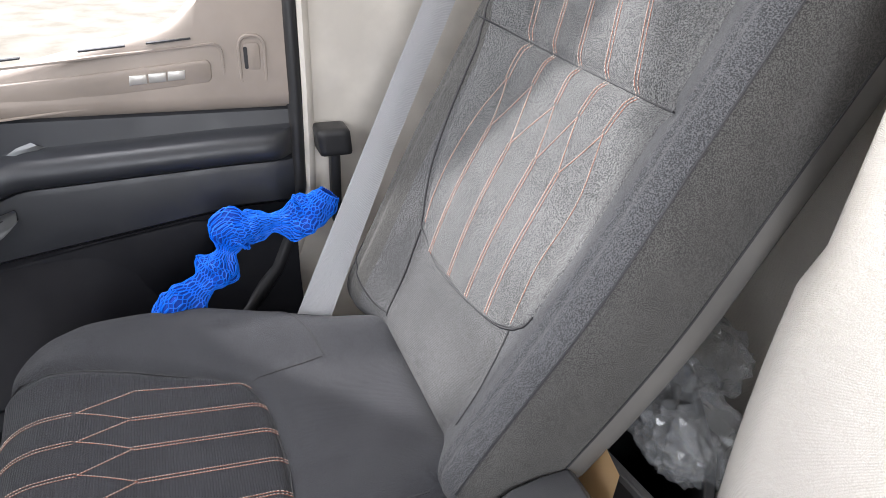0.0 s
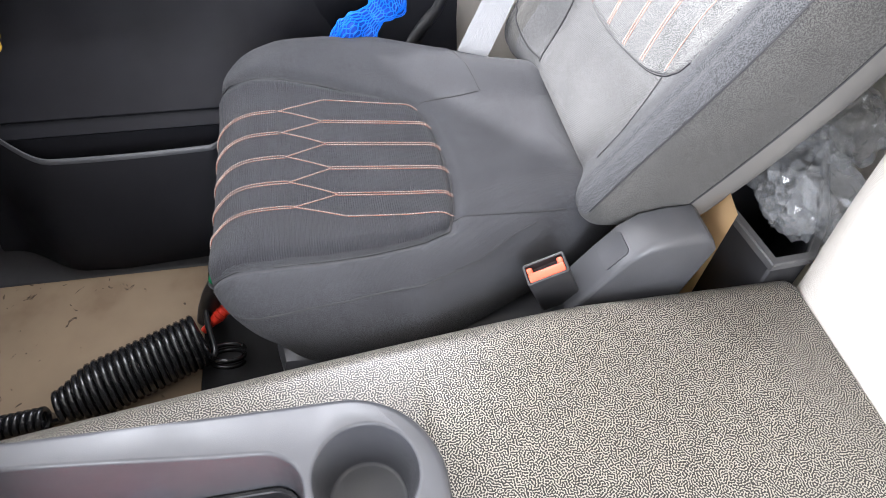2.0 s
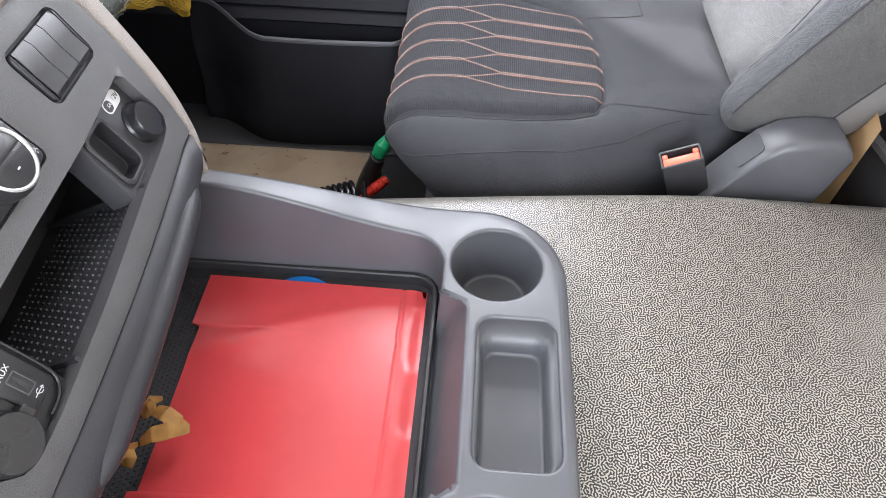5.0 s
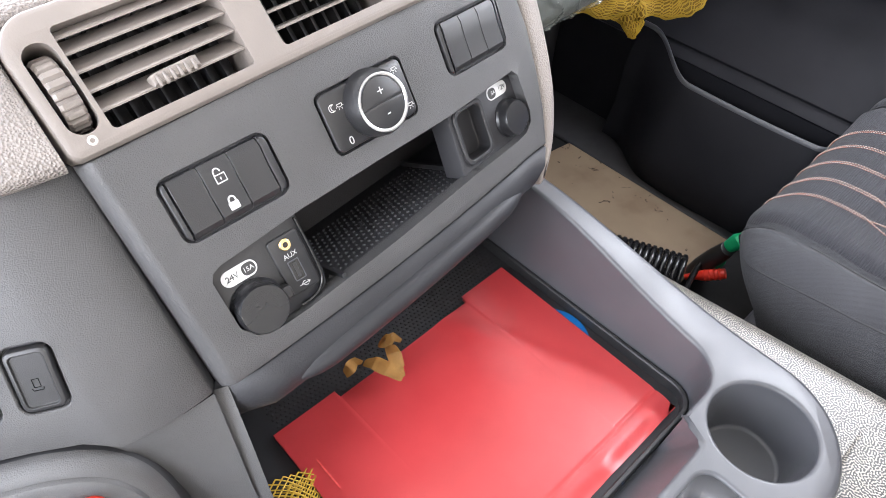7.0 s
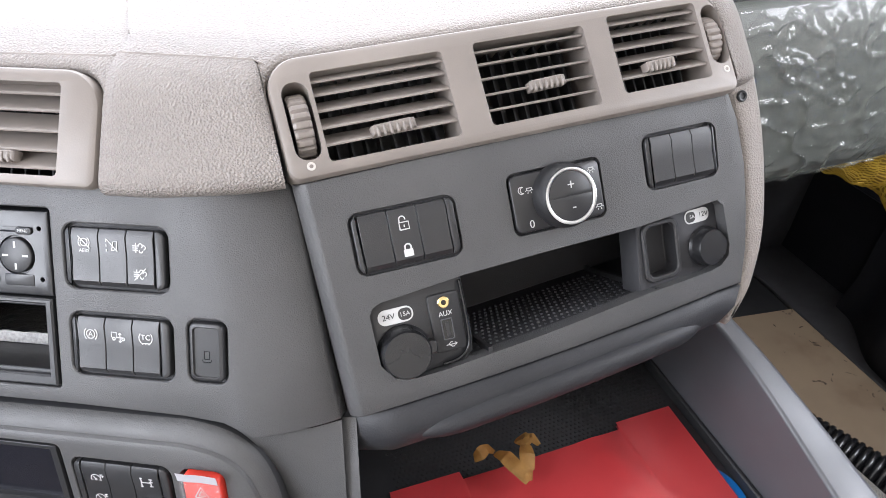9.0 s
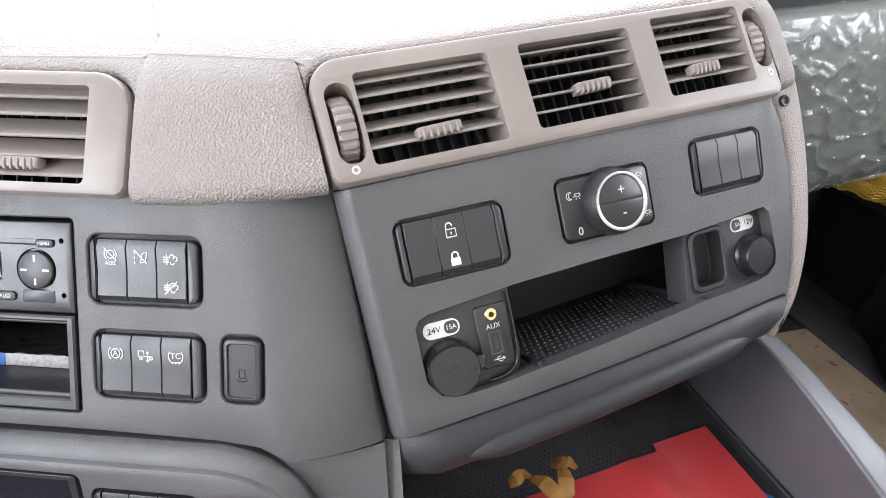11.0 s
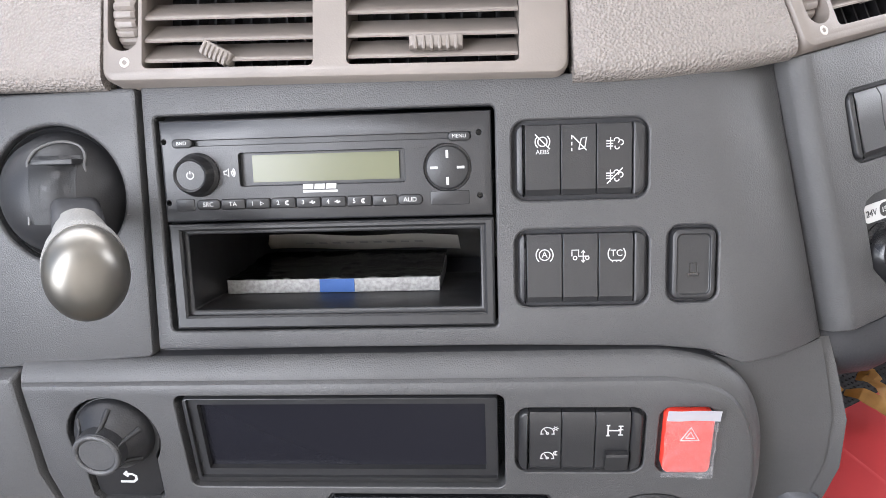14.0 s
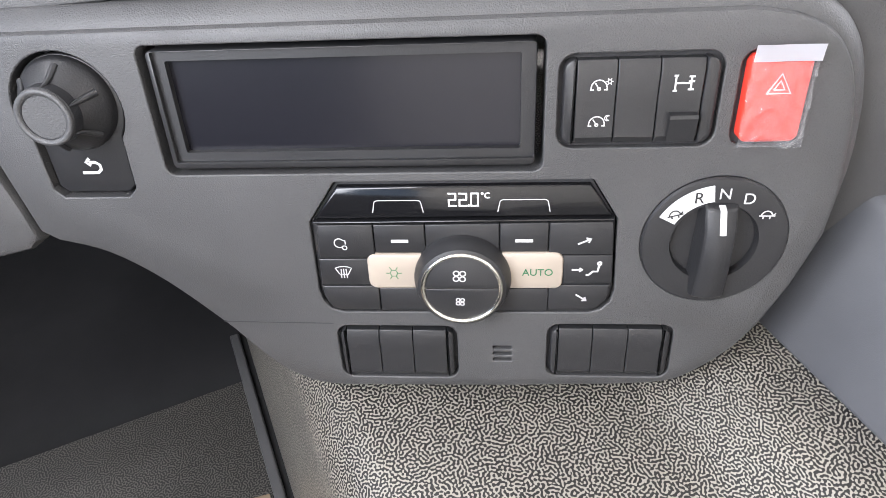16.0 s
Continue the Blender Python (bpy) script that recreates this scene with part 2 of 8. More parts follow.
def ring(bm, outer, inner, z0, z1, mi=0, chamfer=0.0):
    """A frame between two outlines of the same count."""
    n = len(outer)
    rows = [(outer, z0), (outer, z1 - chamfer), (scaled(outer, chamfer), z1), (scaled(inner, -chamfer), z1), (inner, z1 - chamfer), (inner, z0)]
    vs = [[bm.verts.new((x, y, z)) for x, y in p] for p, z in rows]
    for a, b in zip(vs, vs[1:] + vs[:1]):
        for i in range(n):
            f = bm.faces.new((a[i], a[(i + 1) % n], b[(i + 1) % n], b[i]))
            f.material_index = mi


def lathe(bm, profile, seg=32, m=None, mi=0):
    """A turned solid: radius and height, about z."""
    m = m or Matrix()
    vs = [[bm.verts.new(m @ Vector((r * math.cos(2 * math.pi * i / seg), r * math.sin(2 * math.pi * i / seg), h))) for i in range(seg)] if r > 1e-6
          else [bm.verts.new(m @ Vector((0, 0, h)))] for r, h in profile]
    for a, b in zip(vs, vs[1:]):
        for i in range(seg):
            j = (i + 1) % seg
            if len(a) == 1 and len(b) == 1:
                continue
            q = (a[0], b[j], b[i]) if len(a) == 1 else ((a[i], a[j], b[0]) if len(b) == 1 else (a[i], a[j], b[j], b[i]))
            bm.faces.new(q).material_index = mi
    for e in (vs[0], vs[-1]):
        if len(e) > 1:
            bm.faces.new(e).material_index = mi


def box(bm, x0, x1, y0, y1, z0, z1, mi=0):
    v = [bm.verts.new(p) for p in ((x0, y0, z0), (x1, y0, z0), (x1, y1, z0), (x0, y1, z0), (x0, y0, z1), (x1, y0, z1), (x1, y1, z1), (x0, y1, z1))]
    for q in ((0, 3, 2, 1), (4, 5, 6, 7), (0, 1, 5, 4), (1, 2, 6, 5), (2, 3, 7, 6), (3, 0, 4, 7)):
        bm.faces.new([v[i] for i in q]).material_index = mi


def tube(bm, pts, r, seg=8, mi=0, closed=False):
    """A round strand along points; r may be a list."""
    pts = [Vector(p) for p in pts]
    n = len(pts)
    rs = r if isinstance(r, (list, tuple)) else [r] * n
    rows, up = [], None
    for i, p in enumerate(pts):
        a, b = pts[i - 1] if (i or closed) else p, pts[(i + 1) % n] if (i < n - 1 or closed) else p
        d = (b - a).normalized()
        if up is None:
            up = d.orthogonal().normalized()
        up = (up - d * up.dot(d)).normalized()
        s = d.cross(up)
        rows.append([bm.verts.new(p + (up * math.cos(2 * math.pi * k / seg) + s * math.sin(2 * math.pi * k / seg)) * rs[i]) for k in range(seg)])
    for a, b in list(zip(rows, rows[1:])) + ([(rows[-1], rows[0])] if closed else []):
        for k in range(seg):
            bm.faces.new((a[k], a[(k + 1) % seg], b[(k + 1) % seg], b[k])).material_index = mi
    if not closed:
        bm.faces.new(rows[0]).material_index = mi
        bm.faces.new(rows[-1]).material_index = mi


def soft_block(bm, size, radius, cuts=(24, 24, 8), shape=None, mi=0):
    """A block with rounded edges, finely meshed; shape(p) bends each point."""
    (sx, sy, sz), seen = (s / 2 for s in size), {}
    def vert(p):
        k = tuple(round(c, 6) for c in p)
        if k not in seen:
            q = Vector((max(-sx + radius, min(sx - radius, p[0])), max(-sy + radius, min(sy - radius, p[1])), max(-sz + radius, min(sz - radius, p[2]))))
            d = Vector(p) - q
            w = q + d.normalized() * radius if d.length > 1e-9 else Vector(p)
            seen[k] = bm.verts.new(shape(w) if shape else w)
        return seen[k]
    def grid(n, r):
        """Steps that crowd into the rounded edge."""
        return [-1 + 2 * i / n for i in range(n + 1)]
    gx, gy, gz = [[c * s for c in grid(n, 0)] for n, s in zip(cuts, (sx, sy, sz))]
    for a, b, f in ((gx, gy, lambda u, v: (u, v, sz)), (gx, gy, lambda u, v: (u, v, -sz)), (gx, gz, lambda u, v: (u, sy, v)), (gx, gz, lambda u, v: (u, -sy, v)),
                    (gy, gz, lambda u, v: (sx, u, v)), (gy, gz, lambda u, v: (-sx, u, v))):
        for i in range(len(a) - 1):
            for j in range(len(b) - 1):
                q = [vert(f(a[i], b[j])), vert(f(a[i + 1], b[j])), vert(f(a[i + 1], b[j + 1])), vert(f(a[i], b[j + 1]))]
                if len(set(q)) == 4:
                    bm.faces.new(q).material_index = mi


def carve(bm, cutters):
    """Cuts closed solids out of a closed solid. Returns the carved bmesh."""
    def temp(b):
        bmesh.ops.recalc_face_normals(b, faces=b.faces)
        me = bpy.data.meshes.new("temp")
        b.to_mesh(me)
        b.free()
        return new("temp", me)
    body, tools = temp(bm), [temp(c) for c in cutters]
    for t in tools:
        k = body.modifiers.new("cut", "BOOLEAN")
        k.operation, k.solver, k.object = "DIFFERENCE", "EXACT", t
    bpy.context.view_layer.update()
    me = bpy.data.meshes.new_from_object(body.evaluated_get(bpy.context.evaluated_depsgraph_get()))
    out = bmesh.new()
    out.from_mesh(me)
    for o in (body, *tools):
        d = o.data
        bpy.data.objects.remove(o)
        bpy.data.meshes.remove(d)
    bpy.data.meshes.remove(me)
    return out


def solid(poly, z0, z1, chamfer=0.0):
    bm = bmesh.new()
    prism(bm, poly, z0, z1, chamfer)
    return bm


def drafted(low, high, z0, z1):
    """A cutter whose outline widens from z0 to z1 and runs on upright above."""
    bm = bmesh.new()
    vs = [[bm.verts.new((x, y, z)) for x, y in p] for p, z in ((low, z0), (high, z1), (high, 0.7))]
    n = len(low)
    bm.faces.new(list(reversed(vs[0])))
    bm.faces.new(vs[-1])
    for a, b in zip(vs, vs[1:]):
        for i in range(n):
            bm.faces.new((a[i], a[(i + 1) % n], b[(i + 1) % n], b[i]))
    return bm


def mm(pts):
    return [(x / 1000, y / 1000) for x, y in pts]


def lettering(name, text, size, parent, x, y, z, material=None, label="", align="CENTER", rot=0.0, mirror=False):
    """Raised or printed letters, as a mesh lying in the parent's x, y plane."""
    cu = bpy.data.curves.new(name, "FONT")
    cu.body, cu.size, cu.align_x, cu.align_y, cu.extrude = text, size, align, "CENTER", 0.00012
    t = new("temp", cu)
    bpy.context.view_layer.update()
    me = bpy.data.meshes.new_from_object(t.evaluated_get(bpy.context.evaluated_depsgraph_get()))
    bpy.data.objects.remove(t)
    bpy.data.curves.remove(cu)
    me.materials.clear()
    me.materials.append(material or WHITE_INK)
    ob = new(name, me)
    ob.parent = parent
    ob.matrix_basis = pose(x, y, z, 0, 0, rot)
    if label:
        tagged(ob, label)
    return ob


# surfaces of the dashboard: x right, y up, z towards the seats
RADIO_FACE = plane_frame((-0.363, 0.519, 0.701), (0.8876, -0.4588, 0.0417), (0.1804, 0.4294, 0.8849))
CLIMATE_FACE = plane_frame((-0.406, 0.457, 0.541), (0.8845, -0.4643, 0.0456), (0.0763, 0.2405, 0.9677))
SHELF_FACE = plane_frame((-0.03, 0.462, 0.734), (0.9996, 0.0268, 0.0077), (-0.0194, 0.4707, 0.8821))
VENT_FACE = plane_frame((-0.3885, 0.5902, 0.7995), (0.8916, -0.4523, 0.0208), (0.2595, 0.5482, 0.7951))
VENT_FACE_2 = plane_frame((-0.02, 0.489, 0.793), (0.9994, 0.0234, 0.0259), (-0.0349, 0.6708, 0.7408))
FLOOR_Z = 0.195

# ---------------------------------------------------------------- the cab's shell
def slab(name, material, x0, x1, y0, y1, z0, z1, label, category, bevel=0.004):
    bm = bmesh.new()
    box(bm, x0, x1, y0, y1, z0, z1)
    return tagged(part(name, bm, material, bevel=bevel), label, category, kind="structure")


slab("ground", GROUND, -60, 60, -60, 60, -1.45, -1.25, "pale gravel yard outside the cab", "ground")
slab("floor", FLOOR_DARK, -1.2, 0.98, -0.62, 1.1, FLOOR_Z - 0.06, FLOOR_Z, "dark rubber cab floor", "floor")
slab("ceiling", HEADLINER, -1.2, 1.05, -0.7, 1.0, 1.72, 1.78, "grey cloth headliner", "ceiling")
slab("wall_rear", WALL_CLOTH_2, -1.2, 1.05, -0.66, -0.58, 0.10, 1.74, "beige cloth-covered rear wall of the cab", "wall")
slab("wall_front", BLACK_MATT, -1.2, 1.05, 1.06, 1.12, 0.0, 0.86, "black bulkhead in front of the footwells", "wall")
# out of view; reaches down this far to keep sun off tray and folder
slab("wall_front_top", HEADLINER, -1.2, 1.05, 0.98, 1.06, 1.38, 1.74, "unseen grey header above the windscreen, set low to block sun", "wall")
slab("pillar_front_right", HEADLINER, 0.95, 1.05, 0.93, 1.08, 0.8, 1.74, "grey pillar beside the windscreen", "wall")
# unseen panel, added only to shade the front of the seat cushion
slab("wall_right_front", HEADLINER, 1.0, 1.05, 0.37, 0.93, 0.8, 1.74, "unseen grey panel added to keep sun off the cushion front", "wall")
slab("pillar_front_left", HEADLINER, -1.2, -1.1, 0.93, 1.08, 0.8, 1.74, "grey pillar beside the windscreen", "wall")
slab("wall_left", DOOR_BLACK, -1.2, -1.14, -0.62, 1.08, 0.0, 0.66, "black driver's door", "wall")
slab("wall_left_rear", WALL_CLOTH_2, -1.2, -1.14, -0.62, -0.10, 0.86, 1.74, "beige cloth side behind the driver's door", "wall")
slab("wall_right_rear", WALL_CLOTH_2, 0.985, 1.05, -0.62, -0.118, 0.10, 1.74, "beige cloth-covered side behind the passenger door", "wall")


def loft(bm, rows, mi=0):
    """Skin over rows of points of the same count."""
    vs = [[bm.verts.new(p) for p in r] for r in rows]
    for a, b in zip(vs, vs[1:]):
        for i in range(len(a) - 1):
            bm.faces.new((a[i], a[i + 1], b[i + 1], b[i])).material_index = mi
    return vs


def smooth(a, b, x):
    k = max(0.0, min(1.0, (x - a) / (b - a)))
    return k * k * (3 - 2 * k)


def tunnel():
    """Engine tunnel under printed vinyl: rounded sides, sunk where the tray sits and lower beside the driver."""
    bm = bmesh.new()
    rows = []
    ys = sorted([-0.35 + 1.35 * i / 60 for i in range(61)] + [0.086 + 0.003 * i for i in range(14)])
    for y in ys:
        xr = 0.327 - (0.03 * ((y + 0.1) / 0.3) ** 1.2 if y > -0.1 else 0.0)
        xl, top, r = -0.525, 0.473, 0.035
        k = smooth(0.087, 0.097, y)
        xd = 0.162 + 0.025 * smooth(0.097, 0.116, y)
        kd = smooth(0.10, 0.16, y)
        low, mid = top - 0.078 * kd, top - 0.052 * k
        mid2 = top - 0.048 * kd
        row = [(xl - 0.030, y, FLOOR_Z - 0.02), (xl - 0.012, y, 0.30)]
        for j in range(7):
            a = radians(180 - 15 * j)
            row.append((xl + r + r * math.cos(a), y, low - r + r * math.sin(a)))
        for x, z in ((-0.42, low), (-0.338, low), (-0.326, low + 0.002 * k), (-0.313, low + 0.007 * kd), (-0.287, mid2 - 0.006 * kd), (-0.276, mid2 - 0.0015 * kd), (-0.266, mid2), (-0.21, mid2), (-0.20, mid), (0.0, mid), (xd, mid), (xd + 0.002, mid + 0.008 * k), (xd + 0.0055, top - 0.006 * k), (xd + 0.0063, top)):
            row.append((x, y, z))
        for j in range(7):
            a = radians(90 - 15 * j)
            row.append((xr - r + r * math.cos(a), y, top - r + r * math.sin(a)))
        row += [(xr + 0.012, y, 0.33), (xr + 0.03, y, FLOOR_Z - 0.02)]
        rows.append(row)
    vs = loft(bm, rows)
    bm.faces.new(vs[0])
    bm.faces.new(vs[-1])
    tagged(part("engine_tunnel", bm, VINYL, angle=60), "engine tunnel covered in grey vinyl printed with black curls", "tunnel", kind="structure")


tunnel()


def rear_cabinet():
    """Cream cloth cabinet front behind the tunnel, its end rounded."""
    bm = bmesh.new()
    rows = []
    for i in range(25):
        z = 0.30 + 1.0 * i / 24
        e = 0.327 + 0.012 * math.sin(math.pi * (z - 0.45) / 0.5) if 0.45 < z < 0.8 else 0.327
        e -= 0.03 * smooth(0.95, 1.25, z)
        r = 0.055
        f = -0.352 - 0.02 * smooth(0.5, 1.2, z)
        row = [(-1.15, f, z), (-0.5, f, z), (0.0, f, z), (e - r - 0.05, f, z)]
        for k in range(9):
            a = radians(90 - 11.25 * k)
            row.append((e - r + r * math.cos(a), f - r + r * math.sin(a), z))
        row.append((e, -0.6, z))
        rows.append(row)
    loft(bm, rows)
    tagged(part("cabinet_rear", bm, WALL_CLOTH, angle=60), "cream cloth-covered cabinet front behind the tunnel", "wall", kind="structure")


rear_cabinet()

# ---------------------------------------------------------------- console tray and what lies in it
def tray():
    """Console tray with a bin, two cup holders and a slot in its rear rim."""
    t = thing("console_tray", "slate grey plastic console tray with two cup holders", "tray", at=pose(0.01, 0, 0))
    x, y0, y1, top = 0.212, 0.083, 0.60, 0.512
    bm = bmesh.new()
    prism(bm, rounded(-x - 0.006, y0, x, y1, 0.088, 14), 0.424, top, 0.008)
    # the bin's rear wall leans back between the two cups
    near = [-0.155 + 0.005 * i for i in range(54)]
    low = rounded(-0.195, 0.2085, 0.158, y1 - 0.012, 0.026, 8) + [(q, 0.2085) for q in near]
    high = rounded(-0.199, 0.2035, 0.168, y1 - 0.008, 0.036, 8) + [(q, 0.2035 - 0.027 * smooth(0.101, 0.087, abs(q))) for q in near]
    cut = [drafted(low, high, 0.446, 0.516),
           drafted(circle(0.137, 0.152, 0.0355, 48), circle(0.137, 0.152, 0.0445, 48), 0.450, 0.507), drafted(circle(-0.137, 0.152, 0.0355, 48), circle(-0.137, 0.152, 0.0445, 48), 0.450, 0.507),
           drafted(rounded(-0.062, 0.104, 0.065, 0.160, 0.012), rounded(-0.070, 0.0965, 0.073, 0.168, 0.015), 0.463, 0.509)]
    bm = carve(bm, cut)
    for k in range(16):
        bmesh.ops.bisect_plane(bm, geom=bm.verts[:] + bm.edges[:] + bm.faces[:], plane_co=(0, 0.21 + 0.019 * k, 0), plane_no=(0, 1, 0))
    for v in bm.verts:
        k = smooth(0.20, 0.45, v.co.y)
        if v.co.z > 0.49:
            v.co.z += 0.064 * k * (1.0 if v.co.x > 0 else 0.25)
            if v.co.x > 0.185:
                v.co.x -= 0.030 * k
            elif v.co.x > 0.15:
                v.co.x -= 0.010 * k
        # the side towards the driver flares out at its foot
        if v.co.x < -0.20 and v.co.z < 0.46:
            v.co.x -= 0.034 * smooth(0.17, 0.27, v.co.y)
    body = part("tray_body", bm, GREY_SOFT, t, bevel=0.0032, angle=35)
    body.modifiers["edges"].segments = 4
    body.modifiers["edges"].use_clamp_overlap = False
    part("rubber_mat", solid(rounded(-0.192, 0.211, 0.156, 0.585, 0.024), 0.4465, 0.4495, 0.001), BLACK_MATT, t, "black dotted rubber mat")
    bm = bmesh.new()
    ring(bm, rounded(-0.1945, 0.2090, 0.1585, 0.587, 0.026), rounded(-0.1895, 0.2140, 0.1535, 0.582, 0.022), 0.4465, 0.4625, 0, 0.0012)
    part("mat_lip", bm, BLACK, t, "black raised lip of the mat")
    bm = bmesh.new()
    for i in range(62):
        for j in range(22):
            u, v = -0.150 + i * 0.0048 + (0.0024 if j % 2 else 0), 0.440 + j * 0.0046
            q = [(u + a * 0.0012, v + b * 0.0012) for a, b in ((-1, -1), (1, -1), (1, 1), (-1, 1))]
            low = [bm.verts.new((a, b, 0.4494)) for a, b in q]
            tp = [bm.verts.new((u + (a - u) * 0.5, v + (b - v) * 0.5, 0.4505)) for a, b in q]
            bm.faces.new(tp)
            for k in range(4):
                bm.faces.new((low[k], low[(k + 1) % 4], tp[(k + 1) % 4], tp[k]))
    tagged(part("mat_dots", bm, BLACK, t, "raised dots of the mat"), kind="stuff")


tray()


def folder():
    f = thing("document_folder", "red plastic document folder lying in the console tray", "folder")
    xs0, xs1, ya, yb = -0.149, 0.151, 0.2205, 0.4515
    def lift(x, y):
        s, t = (x - xs0) / (xs1 - xs0), (y - ya) / (yb - ya)
        z = 0.4555 + 0.0088 * math.sin(math.pi * s) * math.sin(math.pi * min(1.0, t * 0.9 + 0.1)) + 0.0012 * math.sin(5 * s + 3 * t)
        z -= 0.0018 * math.exp(-((y - 0.2445) / 0.0016) ** 2)
        z -= 0.003 * smooth(0.236, 0.222, y)
        for c in (0.128, 0.05, -0.02, -0.09):
            z += 0.0032 * math.exp(-((x - c) / 0.010) ** 2) * math.exp(-((y - 0.224) / 0.011) ** 2)
        z += 0.0016 * math.exp(-((x - 0.115 + 0.4 * (y - 0.3)) / 0.012) ** 2) * smooth(0.25, 0.30, y)
        return z
    def front(x):
        return 0.4515 if x > 0.088 or x < -0.080 else 0.4430
    nx, ny = 64, 150
    for name, dz, inset in (("cover", 0.0, 0.0), ("back_cover", -0.0075, 0.003)):
        bm = bmesh.new()
        xs = [xs0 + (xs1 - xs0) * i / nx for i in range(nx + 1)]
        xs = sorted(xs + [0.0875, 0.0885, -0.0805, -0.0795])
        rows = []
        for j in range(ny + 1):
            rows.append([(x, ya + inset * 0.3 + (front(x) - inset * 0.7 - ya) * j / ny, (lift(x, ya + (yb - ya) * j / ny) if not dz else 0.452) ) for x in xs])
        loft(bm, rows)
        bmesh.ops.solidify(bm, geom=bm.faces[:], thickness=0.0009)
        part(name, bm, RED_FOLDER, f, angle=60)
    bm = bmesh.new()
    for k in range(7):
        box(bm, -0.1345, -0.1325, 0.372 + k * 0.005, 0.375 + k * 0.005, lift(-0.133, 0.38) + 0.0004, lift(-0.133, 0.38) + 0.0009)
    part("embossed_marks", bm, mat("pale_red_emboss", (0.80, 0.10, 0.09), 0.4), f)
    b = thing("blue_lid", "round blue plastic lid under the folder", "lid")
    bm = bmesh.new()
    lathe(bm, [(0, 0.4497), (0.038, 0.4497), (0.0395, 0.4501), (0.0395, 0.4508), (0.0385, 0.4514), (0.036, 0.4512), (0, 0.4512)], 48, pose(0.123, 0.352, 0))
    part("disc", bm, mat("blue_plastic", (0.01, 0.17, 0.55), 0.35), b, angle=40)


folder()

LEAF = mat("dry_yellow_leaf", (0.42, 0.22, 0.04), 0.6)
varied(LEAF, (0.33, 0.165, 0.04), (0.52, 0.30, 0.08), 60)
YELLOW_NET = mat("yellow_net", (0.46, 0.30, 0.025), 0.6)
BLUE_NET = mat("blue_net", (0.004, 0.17, 0.88), 0.5)
# darker copy of the net's blue: shade deep in its folds
BLUE_SHADE = mat("blue_net_shade", (0.002, 0.05, 0.38), 0.8)


def strip(bm, pts, w0, w1, twist, n=20, thick=0.0006):
    """A curling ribbon along a bent line."""
    P = [Vector(p) for p in pts]
    rows = []
    for i in range(n + 1):
        t = i / n * (len(P) - 1)
        k = min(int(t), len(P) - 2)
        q = t - k
        c = P[k].lerp(P[k + 1], q * q * (3 - 2 * q))
        d = (P[k + 1] - P[k]).normalized()
        a = radians(twist) * i / n
        s = d.cross(Vector((0, 0, 1))).normalized()
        s = (s * math.cos(a) + d.cross(s) * math.sin(a)) * ((w0 + (w1 - w0) * i / n) * (0.35 + 0.65 * math.sin(math.pi * min(1, (i / n) * 0.85 + 0.12))))
        rows.append([c - s, c - s * 0.3 + Vector((0, 0, 0.0012)), c + s * 0.3 + Vector((0, 0, 0.0012)), c + s])
    loft(bm, rows)


def ribbon_scrap():
    t = thing("ribbon_scrap", "curled scrap of brown and yellow ribbon on the folder", "ribbon")
    for pts, w0, w1, tw in (([(-0.046, 0.447, 0.474), (-0.041, 0.437, 0.480), (-0.036, 0.424, 0.479), (-0.029, 0.410, 0.472)], 0.0062, 0.0080, 35),
                            ([(-0.0175, 0.443, 0.478), (-0.0215, 0.432, 0.482), (-0.0265, 0.419, 0.477), (-0.0275, 0.411, 0.471)], 0.0080, 0.0068, -30),
                            ([(-0.021, 0.455, 0.474), (-0.018, 0.449, 0.481), (-0.0175, 0.443, 0.480)], 0.0070, 0.0078, 50),
                            ([(-0.066, 0.452, 0.468), (-0.060, 0.451, 0.474), (-0.054, 0.453, 0.477), (-0.047, 0.448, 0.474)], 0.0066, 0.0058, 90),
                            ([(-0.015, 0.449, 0.470), (-0.008, 0.452, 0.476), (-0.002, 0.444, 0.470)], 0.0048, 0.0040, 60)):
        bm = bmesh.new()
        strip(bm, pts, w0, w1, tw)
        bmesh.ops.solidify(bm, geom=bm.faces[:], thickness=0.0006)
        part("strand", bm, LEAF, t, angle=70)


ribbon_scrap()


def net_patch(bm, centre, ex, ey, w, h, n, m, r, wave):
    """Knotted net: two sets of crossing strands on a bent sheet."""
    ex, ey = Vector(ex).normalized(), Vector(ey).normalized()
    nz = ex.cross(ey)
    def P(u, v):
        return Vector(centre) + ex * (u * w) + ey * (v * h) + nz * (wave * math.sin(5.1 * u + 2.3 * v) + wave * 0.7 * math.cos(7.7 * v - 3 * u))
    for s in (1, -1):
        for i in range(-m, n + m):
            pts = []
            for k in range(m * 2 + 1):
                u = (i + 0.5 + s * (k / 2 - m / 2) + 0.16 * math.sin(math.pi * k)) / n - 0.5
                v = k / (2 * m) - 0.5
                if -0.5 <= u <= 0.5:
                    pts.append(P(u, v))
            if len(pts) > 2:
                tube(bm, pts, r, 4)


def tray_net():
    bm = bmesh.new()
    net_patch(bm, (-0.168, 0.365, 0.464), (0.12, 0.98, 0.0), (-0.85, 0.1, 0.45), 0.085, 0.046, 14, 6, 0.0007, 0.003)
    net_patch(bm, (-0.166, 0.360, 0.460), (0.1, 0.98, 0.0), (-0.9, 0.1, 0.35), 0.080, 0.040, 13, 6, 0.0007, 0.003)
    t = thing("net_bundle", "yellow net lying beside the red folder", "net")
    tagged(part("netting", bm, YELLOW_NET, t, "knotted yellow strands"), kind="stuff")


tray_net()

